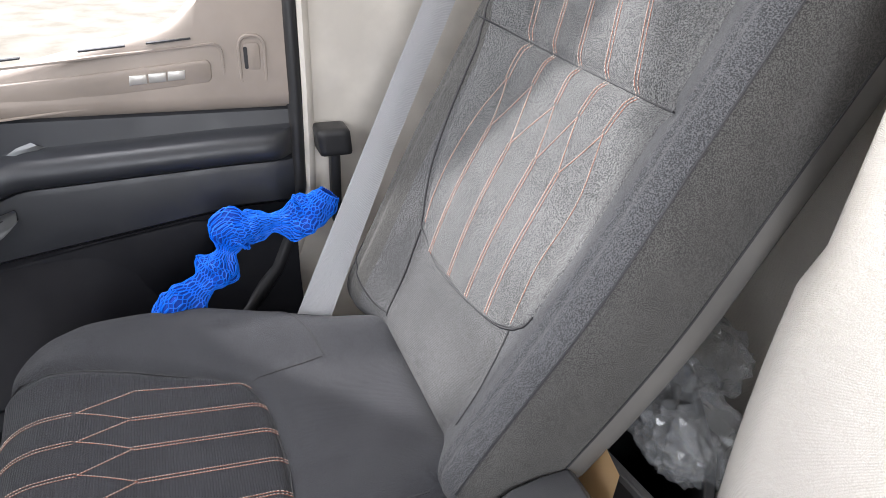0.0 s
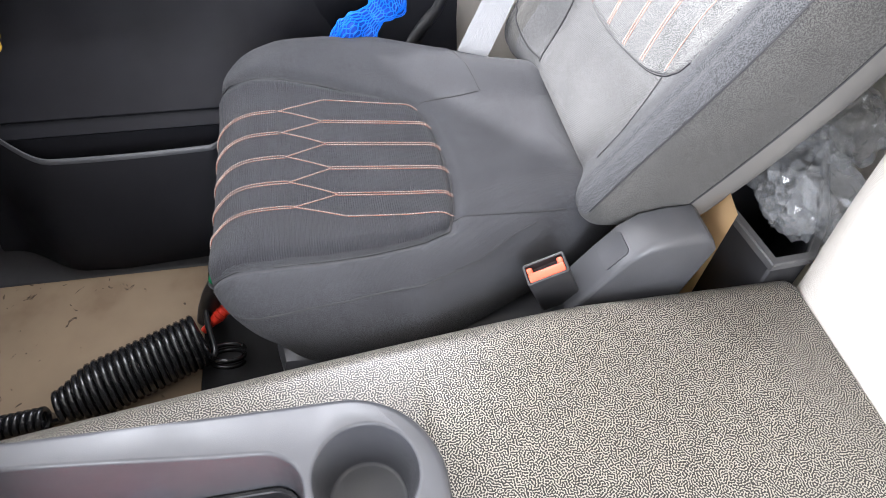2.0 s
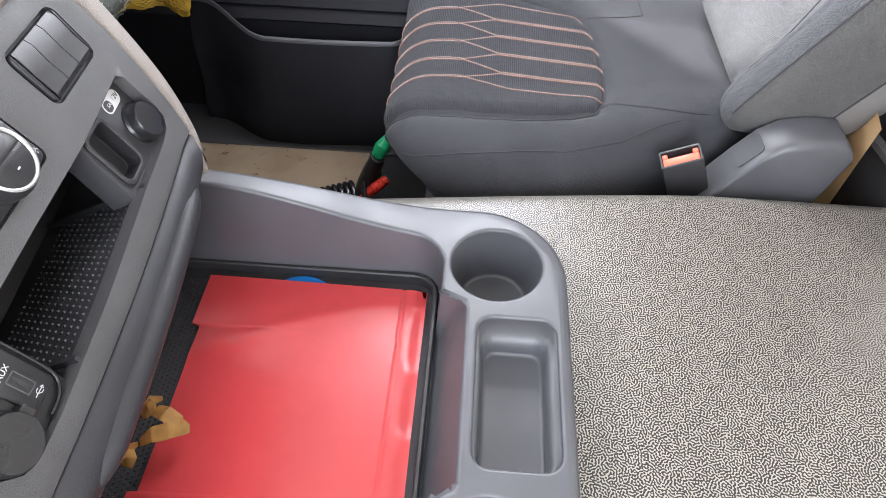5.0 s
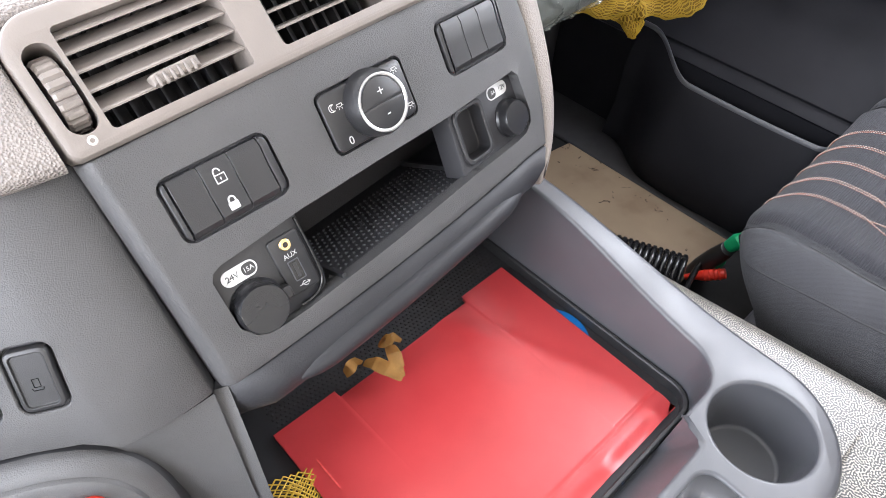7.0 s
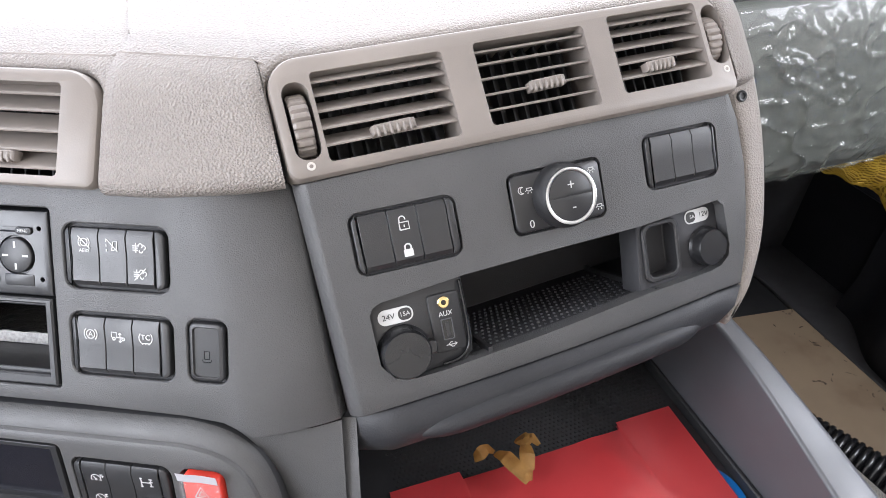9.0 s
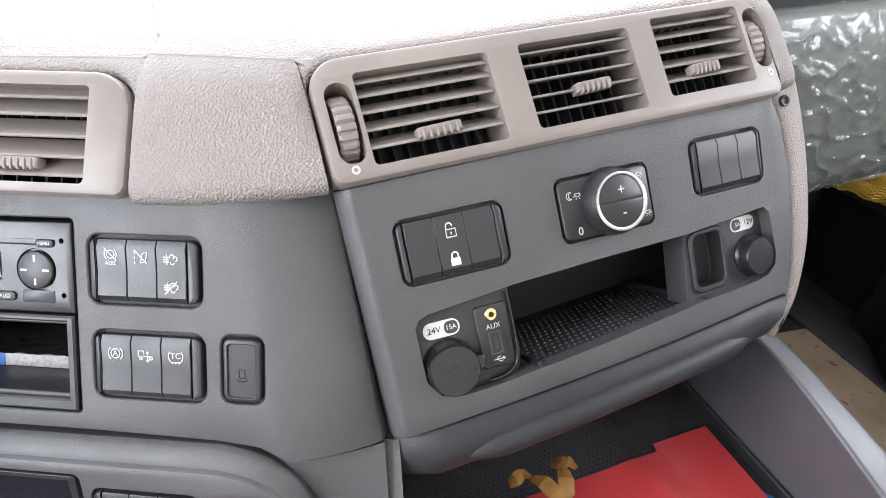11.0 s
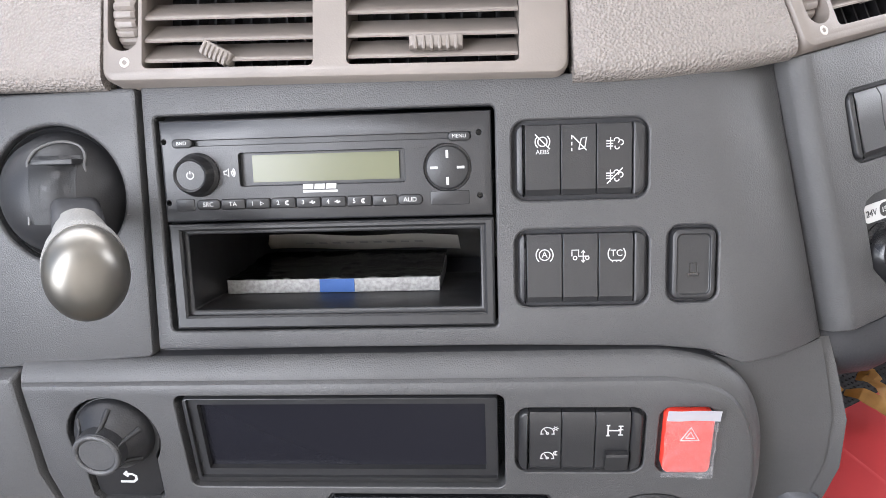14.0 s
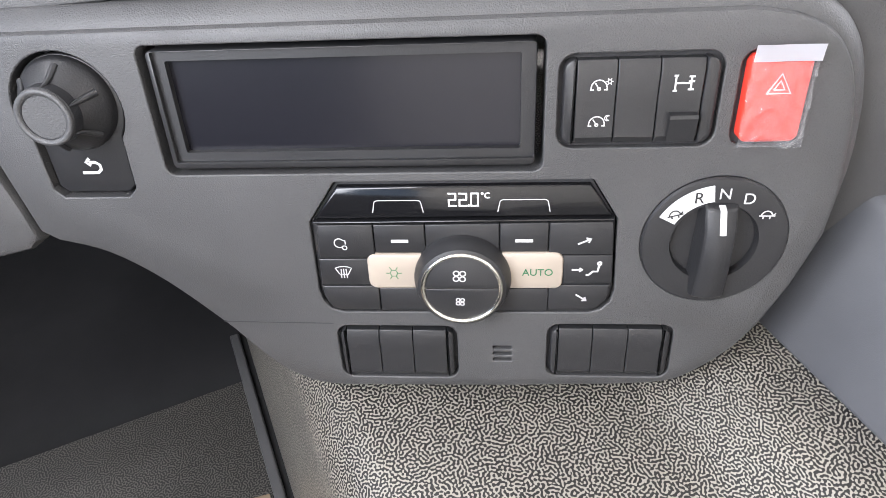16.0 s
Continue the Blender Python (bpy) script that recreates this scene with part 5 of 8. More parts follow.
def radio():
    t = thing("car_radio", "black single-slot car radio with a pale green display", "radio", RADIO_FACE)
    Z = -0.001
    bm = bmesh.new()
    prism(bm, mm([(-182.5, 1.5), (7.5, 1.5), (7.5, 60), (-182.5, 60)]), -0.05, Z, 0.0015)
    cut = [solid(mm([(-167, 45), (-4, 45), (-4, 48.5), (-167, 48.5)]), Z - 0.003, 0.02), solid(rounded(-0.137, 0.0215, -0.0415, 0.0405, 0.0015), Z - 0.004, 0.02),
           solid(circle(-0.0175, 0.029, 0.0135, 32), Z - 0.0025, 0.02)]
    for x, y in ((-180, 48), (0.5, 48), (-180, 13), (0.5, 13)):
        cut.append(solid(circle(x / 1000, y / 1000, 0.0016, 12), Z - 0.006, 0.02))
    body = part("body", carve(bm, cut), RADIO_BODY, t, bevel=0.0005, angle=30)
    part("display", solid(mm([(-130, 23.5), (-45, 23.5), (-45, 39), (-130, 39)]), -0.01, Z - 0.0028), LCD, t, "pale green unlit display")
    bm = bmesh.new()
    lathe(bm, [(0.0126, Z), (0.0126, Z + 0.0015), (0.0112, Z + 0.0030), (0.0108, Z + 0.0035), (0.0102, Z + 0.0100), (0.0092, Z + 0.0116), (0.0084, Z + 0.0112), (0.0080, Z + 0.0104), (0, Z + 0.0104)], 48, pose(-0.1612, 0.0288, 0))
    k = part("volume_knob", bm, BLACK, t, "black volume knob")
    icon("power", k, -0.1612, 0.0288, Z + 0.0105, 0.0026, 0.0006)
    icon("speaker", t, -0.1425, 0.0295, Z, 0.0034, 0.0006)
    bm = bmesh.new()
    prism(bm, circle(-0.0175, 0.029, 0.0122, 36), Z - 0.004, Z + 0.0015, 0.001)
    d = part("cross_key", bm, BLACK, t, "round four-way key")
    bm = bmesh.new()
    for a in range(4):
        dx, dy = ((0, 1), (1, 0), (0, -1), (-1, 0))[a]
        cx, cy = -0.0175 + dx * 0.0075, 0.029 + dy * 0.0075
        w, h = (0.0007, 0.0021) if dx == 0 else (0.0021, 0.0007)
        prism(bm, [(cx - w, cy - h), (cx + w, cy - h), (cx + w, cy + h), (cx - w, cy + h)], Z + 0.0015, Z + 0.0017)
    part("symbol", bm, WHITE_INK, d)
    for txt, x, y, w in (("BND", -0.1690, 0.0468, 0.0120), ("MENU", -0.0105, 0.0462, 0.0125)):
        b = part("button", solid(rounded(x - w / 2, y - 0.0026, x + w / 2, y + 0.0026, 0.0025), -0.006, Z + 0.0014, 0.0007), BLACK, t)
        lettering("lettering", txt, 0.0029, b, x, y, Z + 0.0016)
    for txt, x in zip(("SRC", "TA", "1", "2", "3", "4", "5", "6", "AUD"), (-156, -141.5, -127, -112, -97.5, -83, -68, -53.5, -39)):
        x = x / 1000
        b = part("button", solid(rounded(x - 0.0071, 0.0085, x + 0.0071, 0.0146, 0.001 if txt not in ("SRC", "AUD") else 0.0028), -0.006, Z + 0.0016, 0.0007), BLACK, t)
        num = txt in "12345"
        lettering("lettering", txt, 0.0036, b, x - (0.003 if num else 0), 0.0116, Z + 0.0018)
        if num:
            icon("play" if txt == "1" else ("fork" if txt in "34" else "moon"), b, x + 0.0025, 0.0116, Z + 0.0017, 0.0017, 0.0005)
    for x0, x1, y0, y1 in ((-175.5, -164.5, 8, 15), (-27.5, -5.5, 8, 16)):
        part("blank_plate", solid(rounded(x0 / 1000, y0 / 1000, x1 / 1000, y1 / 1000, 0.001), -0.004, Z + 0.0004, 0.0003), RADIO_BODY, t)
    logo(t, -0.0905, 0.0195, Z, 0.020, 0.0048, WHITE_INK)


hole("radio_panel", rounded(-0.1845, -0.0635, 0.0095, 0.0625, 0.003))
radio()


CARD = mat("white_card", (0.36, 0.355, 0.35), 0.6)
varied(CARD, (0.27, 0.265, 0.26), (0.42, 0.415, 0.41), 420)


def pocket():
    """The open pocket under the radio."""
    t = thing("dash_pocket", "black open storage pocket under the radio", "pocket", RADIO_FACE)
    x0, y0, x1, y1 = -0.1805, -0.0618, 0.0078, 0.0003
    bm = bmesh.new()
    ring(bm, mm([(-180.5, -61.8), (7.8, -61.8), (7.8, 0.3), (-180.5, 0.3)]), mm([(-173.5, -54.2), (2.2, -54.2), (2.2, -3.6), (-173.5, -3.6)]), -0.012, 0.0015, 0, 0.0012)
    part("bezel", bm, BLACK, t, angle=30)
    bm = bmesh.new()
    prism(bm, mm([(-177, -58), (5, -58), (5, -1), (-177, -1)]), -0.17, -0.0025)
    part("shell", carve(bm, [solid(mm([(-171, -51.5), (0, -51.5), (0, -6), (-171, -6)]), -0.165, 0.05)]), BLACK, t, bevel=0.0012, angle=30)
    b = thing("boxed_booklet", "white booklet box with a blue label wrapped in dark film", "booklet", RADIO_FACE)
    part("box", solid(mm([(-168, -51.3), (-27, -51.3), (-27, -42), (-168, -42)]), -0.135, -0.047, 0.0006), CARD, b)
    part("label", solid(mm([(-106, -51.0), (-83, -51.0), (-83, -42.2), (-106, -42.2)]), -0.05, -0.0466), mat("blue_label", (0.02, 0.09, 0.32), 0.5), b, "blue paper label")
    bm = bmesh.new()
    rows = []
    for j in range(29):
        z = -0.0462 - 0.090 * j / 28
        row = []
        for i in range(43):
            x = -0.1683 + 0.1416 * i / 42
            g = Vector((x * 60, z * 55, 1.0))
            crease = (1 - min(1.0, abs(noise.noise(g)) * 5)) ** 2 + 0.6 * (1 - min(1.0, abs(noise.noise(g * 2.2)) * 5)) ** 2
            row.append((x, -0.0418 + 0.0010 * crease + 0.0045 * smooth(-0.07, -0.13, z), z))
        rows.append(row)
    loft(bm, rows)
    bmesh.ops.solidify(bm, geom=bm.faces[:], thickness=0.0003)
    part("film", bm, mat("dark_film", (0.022, 0.022, 0.024), 0.16), b, "dark creased shrink film on the top", angle=70)
    g = thing("folded_leaflet", "pale tan printed leaflet lying over the boxed booklet", "leaflet", RADIO_FACE)
    paper = mat("tan_paper", (0.46, 0.43, 0.38), 0.75)
    bm = bmesh.new()
    loft(bm, [[(-0.150 - 0.014 * q + (0.134 + 0.014 * q) * i / 20, -0.0215 - 0.0025 * i / 20 + dy + 0.0007 * math.sin(i * 0.5), z) for i in range(21)] for q, dy, z in ((0, 0.0045, -0.085), (0.3, 0.0002, -0.096), (0.7, -0.0050, -0.110), (1.0, -0.0115, -0.128))])
    bmesh.ops.solidify(bm, geom=bm.faces[:], thickness=0.0007)
    part("sheet", bm, paper, g, angle=60)
    bm = bmesh.new()
    for k in range(9):
        x = -0.128 + k * 0.010
        loft(bm, [[(x, -0.0245, -0.0965), (x + 0.006, -0.0247, -0.0965)], [(x, -0.0262, -0.1005), (x + 0.006, -0.0264, -0.1005)]])
    bmesh.ops.solidify(bm, geom=bm.faces[:], thickness=0.0002)
    part("print", bm, mat("grey_ink", (0.27, 0.26, 0.24), 0.7), g)


pocket()

A, ka = switch_bank(RADIO_FACE, 0.0185, 0.009, 0.0935, 0.0535, [0.0255, 0.0452, 0.0648, 0.0843], "black bank of three driver-aid switches with white symbols")
B, kb = switch_bank(RADIO_FACE, 0.0195, -0.052, 0.0945, -0.0072, [0.0258, 0.046, 0.066, 0.0855], "black bank of brake, lift and traction switches with white symbols")
hole("radio_panel", rounded(0.0185, 0.009, 0.0935, 0.0535, 0.008))
hole("radio_panel", rounded(0.0195, -0.052, 0.0945, -0.0072, 0.008))
icon("brake", ka[0], 0.0353, 0.0415, 0.0022, 0.0042)
icon("slash", ka[0], 0.0353, 0.0415, 0.0023, 0.0045)
lettering("lettering", "AEBS", 0.0034, ka[0], 0.0353, 0.0358, 0.0023)
icon("lane", ka[1], 0.055, 0.0405, 0.0022, 0.0047)
icon("fumes", ka[2], 0.0746, 0.0395, 0.0022, 0.0047)
icon("fumes", ka[2], 0.0746, 0.022, 0.0022, 0.0047)
icon("slash", ka[2], 0.0746, 0.022, 0.0024, -0.0047, rot=90)
icon("brake", kb[0], 0.036, -0.0215, 0.0022, 0.005)
lettering("lettering", "A", 0.005, kb[0], 0.036, -0.0215, 0.0023)
icon("truck", kb[1], 0.056, -0.0215, 0.0022, 0.005)
icon("tyre", kb[2], 0.076, -0.0215, 0.0022, 0.005)
lettering("lettering", "TC", 0.0052, kb[2], 0.076, -0.0212, 0.0023)

hole("radio_panel", rounded(0.1045, -0.0505, 0.1325, -0.0065, 0.007))


def phone_blank():
    t = thing("blank_switch", "black blanking plate with an embossed handset symbol", "switch", RADIO_FACE)
    part("surround", solid(rounded(0.104, -0.051, 0.133, -0.006, 0.007), -0.012, -0.004), BLACK_MATT, t)
    bm = bmesh.new()
    prism(bm, rounded(0.1063, -0.0487, 0.1307, -0.0083, 0.005), -0.008, 0.0022, 0.002)
    part("plate", carve(bm, [solid(rounded(0.1095, -0.0455, 0.1275, -0.0115, 0.003), 0.0008, 0.02)]), SWITCH, t, bevel=0.0008, angle=30)
    icon("phone", t, 0.1185, -0.031, 0.0008, 0.0045, 0.0006, BLACK_GLOSS)


phone_blank()
panel("radio_panel", mm([(-194, -74.5), (18, -74.5), (100, -76), (128, -78.5), (148, -87), (203, -79), (168, 84), (49, 78), (-190.5, 79)]), RADIO_FACE, "charcoal plastic centre panel round the radio", fold=((0.203, -0.079), (0.168, 0.084), 0.060, 0.025))
hole("left_panel", circle(-0.246, 0.019, 0.0405, 48))
panel("left_panel", mm([(-420, -100), (-306, -86), (-198, -79), (-193.5, 79), (-420, 74)]), RADIO_FACE, "charcoal plastic panel round the brake lever")


def brake_lever():
    t = thing("parking_brake_lever", "parking brake lever with a satin silver knob", "lever", RADIO_FACE)
    bm = bmesh.new()
    m = pose(-0.246, 0.019, 0)
    lathe(bm, [(0.040, -0.03), (0.040, -0.006), (0.0385, -0.004), (0.037, -0.0075), (0.033, 0.004), (0.026, 0.012), (0.017, 0.0175), (0.008, 0.0198), (0, 0.0202)], 48, m)
    part("socket", bm, BLACK, t, "black domed socket", angle=25)
    def dome(x, y):
        r = math.hypot(x + 0.246, y - 0.019)
        return table([(0.0, 0.0202), (0.008, 0.0198), (0.017, 0.0175), (0.026, 0.012), (0.033, 0.004), (0.037, -0.0065)], r)
    path = [(-0.2520, 0.004)] + [(-0.2365 + 0.0140 * math.cos(radians(k)), 0.038 + 0.0120 * math.sin(radians(k))) for k in range(175, -10, -15)] + [(-0.2190, 0.012)]
    bm = bmesh.new()
    tube(bm, [(x, y, dome(x, y) + 0.0006) for x, y in path], 0.0009, 8)
    # lighter tone on this rim paints the highlight along the slot
    part("slot_rim", bm, mat("slot_edge_highlight", (0.10, 0.10, 0.10), 0.35), t, "edge of the lever's slot, its highlight painted pale", angle=60)
    bm = bmesh.new()
    loft(bm, [[(x, y, dome(x, y) + 0.0004) for x in (-0.249, -0.243, -0.237, -0.231, -0.225)] for y in (0.004, 0.012, 0.020, 0.028, 0.035, 0.042)])
    bmesh.ops.solidify(bm, geom=bm.faces[:], thickness=0.0008)
    part("slot_shutter", bm, SWITCH, t, "black shutter in the slot", angle=60)
    part("slot_bar", solid(rounded(-0.2480, 0.0370, -0.2240, 0.0400, 0.0006), 0.004, dome(-0.236, 0.038) + 0.0024, 0.0005), BLACK, t)
    a, b = Vector((-0.236, 0.012, 0.0)), Vector((-0.176, -0.009, 0.090))
    d = (b - a).normalized()
    side = Vector((0, 1, 0)).cross(d).normalized()
    frame_m = Matrix.Translation(a) @ Matrix((side, d.cross(side), d)).transposed().to_4x4()
    L = (b - a).length
    bm = bmesh.new()
    prism(bm, rounded(-0.0125, -0.008, 0.0125, 0.010, 0.006), 0.0, L - 0.050, 0.003)
    part("stem", bm, BLACK_MATT, t, "black lever stem", at=frame_m)
    def egg(profile):
        """A turned form, taller than it is wide towards the tip."""
        g = bmesh.new()
        lathe(g, profile, 48)
        for w in g.verts:
            k = smooth(L - 0.050, L - 0.004, w.co.z)
            w.co.y = w.co.y * (1 + 0.24 * k) - 0.004 * k
            w.co = frame_m @ w.co
        return g
    part("collar", egg([(0.0105, L - 0.066), (0.0125, L - 0.060), (0.0136, L - 0.042), (0.0150, L - 0.031), (0.0172, L - 0.022), (0.0183, L - 0.012), (0.0179, L - 0.0085)]), leather_grain("grey_grained_collar", (0.20, 0.195, 0.185), 0.6, 900, 0.3), t, "grey grained collar")
    part("knob", egg([(0.0176, L - 0.0088), (0.0180, L - 0.004)] + [(0.0181 * math.cos(radians(k * 10)) ** 0.75, L - 0.004 + 0.017 * math.sin(radians(k * 10))) for k in range(1, 9)] + [(0, L + 0.013)]), mat("champagne_silver", (0.185, 0.175, 0.157), 0.38, 0.9), t, "satin silver end of the knob", angle=60)


brake_lever()

# --- climate panel
CL = CLIMATE_FACE


def display_bay():
    t = thing("display_blank", "empty black display bay with a stepped frame", "display", CL)
    bm = bmesh.new()
    prism(bm, rounded(-0.1635, 0.0135, 0.0245, 0.0748, 0.003), -0.05, -0.001, 0.001)
    cut = [solid(rounded(-0.1608, 0.0172, 0.0240, 0.0742, 0.0012), -0.0035, 0.05), solid(rounded(-0.1556, 0.0218, 0.0172, 0.0692, 0.001), -0.045, 0.05)]
    part("frame", carve(bm, cut), BLACK, t, bevel=0.0009, angle=30)
    part("backing", solid(rounded(-0.158, 0.0205, 0.0195, 0.0705, 0.001), -0.048, -0.0075), mat("dark_display_glass", (0.012, 0.012, 0.016), 0.22, spec=0.4), t, "dark display backing")


hole("climate_panel", rounded(-0.1675, 0.0105, 0.0285, 0.0775, 0.005))
display_bay()


def arch(r, w):
    """Outline of the mirror control: round above, straight below."""
    cx, cy = -0.2105, 0.0475
    return [(cx - w, 0.004), (cx - w + 0.004, 0.0), (cx + w - 0.004, 0.0), (cx + w, 0.004)] + arc(cx, cy, r, -35, 215, 24)


def mirror_control():
    t = thing("mirror_control", "black rotary mirror control with a ridged knob", "control knob", CL)
    part("plate", solid(arch(0.0272, 0.0215), -0.012, -0.0035, 0.0008), BLACK, t)
    icon("back", t, -0.2105, 0.0145, -0.0034, 0.0062, 0.0017)
    bm = bmesh.new()
    m = pose(-0.2105, 0.0495, 0, 0, 0, 0)
    lathe(bm, [(0.0245, -0.008), (0.0245, -0.002), (0.0225, 0.003), (0.0170, 0.0090), (0.0150, 0.0115), (0.0146, 0.0178), (0.0136, 0.0190), (0.0108, 0.0190), (0.0104, 0.0180), (0, 0.0176)], 40, m)
    knob = part("knob", bm, BLACK, t, "ridged black knob", angle=32)
    bm = bmesh.new()
    lathe(bm, [(0.0136, 0.0172), (0.0143, 0.0186), (0.0140, 0.0197), (0.0128, 0.0201), (0.0114, 0.0196), (0.0110, 0.0186)], 40, m)
    part("cap_ring", bm, GREY, knob, angle=60)
    for k in range(6):
        c, s = math.cos(radians(60 * k + 20)), math.sin(radians(60 * k + 20))
        bm = bmesh.new()
        tube(bm, [m @ Vector((r * c, r * s, h)) for r, h in ((0.0215, 0.0035), (0.0168, 0.0095), (0.0150, 0.0128), (0.0143, 0.0172))], [0.0020, 0.0016, 0.0013, 0.0006], 6)
        part("ridge", bm, BLACK, knob, angle=60)


hole("climate_panel", scaled(arch(0.0272, 0.0215), -0.0018))
mirror_control()
D, kd = switch_bank(CL, 0.0345, 0.0225, 0.1095, 0.0685, [0.0425, 0.0612, 0.0805, 0.1005], "black bank of dimmer and differential-lock switches")
hole("climate_panel", rounded(0.0345, 0.0225, 0.1095, 0.0685, 0.008))
icon("dial", kd[0], 0.053, 0.0540, 0.0022, 0.0046)
icon("dial", kd[0], 0.053, 0.0365, 0.0022, 0.0046)
icon("axle", kd[2], 0.0915, 0.0545, 0.0022, 0.0050, 0.0009)
bm = bmesh.new()
loft(bm, [[(x, 0.0262, 0.0014), (x, 0.0268, 0.0030), (x, 0.0385, 0.0062), (x, 0.0402, 0.0058), (x, 0.0406, 0.0014)] for x in (0.0862, 0.0868, 0.0985, 0.0991)])
part("guard", bm, SWITCH, kd[2], "raised guard tab", angle=20)
icon("frost", kd[0], 0.0577, 0.0560, 0.0022, 0.0017, 0.0005)
icon("moon", kd[0], 0.0580, 0.0385, 0.0022, 0.0019, 0.0005)

FILM = mat("clear_film", (0.45, 0.45, 0.47), 0.12, spec=1.0)
_b = FILM.node_tree.nodes["Principled BSDF"]
_b.inputs["Alpha"].default_value = 0.20
RED_KEY = mat("red_key", (0.72, 0.055, 0.035), 0.35)


def hazard():
    t = thing("hazard_switch", "red hazard warning switch under protective film", "switch", CL)
    part("surround", solid(rounded(0.1165, 0.0225, 0.1485, 0.0685, 0.007), -0.012, -0.004), BLACK_MATT, t)
    bm = bmesh.new()
    prism(bm, rounded(0.1195, 0.0255, 0.1465, 0.0665, 0.004), -0.008, 0.0045, 0.002)
    k = part("key", bm, RED_KEY, t, "red translucent key")
    icon("triangle", k, 0.133, 0.0535, 0.0047, 0.0058, 0.0009)
    bm = bmesh.new()
    rows = []
    for j in range(41):
        y = 0.0238 + 0.0432 * j / 40
        row = []
        for i in range(31):
            q = i / 30
            g = Vector((q * 2.2, y * 70, 2.0))
            crease = (1 - min(1.0, abs(noise.noise(g)) * 5)) ** 2 + 0.6 * (1 - min(1.0, abs(noise.noise(g * 2.3)) * 5)) ** 2
            row.append((0.1185 + 0.029 * q + 0.0008 * noise.noise(Vector((y * 120, i // 30 * 9.0, 0))), y, 0.0054 + 0.0016 * crease + 0.0008 * noise.noise(g * 0.6)))
        rows.append(row)
    loft(bm, rows)
    bmesh.ops.solidify(bm, geom=bm.faces[:], thickness=0.0001)
    film = part("protective_film", bm, FILM, t, "loose clear protective film")
    bm = bmesh.new()
    loft(bm, [[(0.1185 + 0.029 * q, y, z + 0.0004 * math.sin(8 * q)) for q in (0, .25, .5, .75, 1.0)] for y, z in ((0.0645, 0.0072), (0.0685, 0.0077), (0.0722, 0.0086))])
    bmesh.ops.solidify(bm, geom=bm.faces[:], thickness=0.0002)
    part("pull_strip", bm, mat("milky_strip", (0.62, 0.62, 0.66), 0.4), film, "milky pull strip of the film")


hole("climate_panel", rounded(0.1165, 0.0225, 0.1485, 0.0685, 0.007))
hazard()

IVORY = mat("backlit_ivory_key", (0.38, 0.325, 0.27), 0.4)
GREEN_INK = mat("green_print", (0.035, 0.16, 0.07), 0.5)


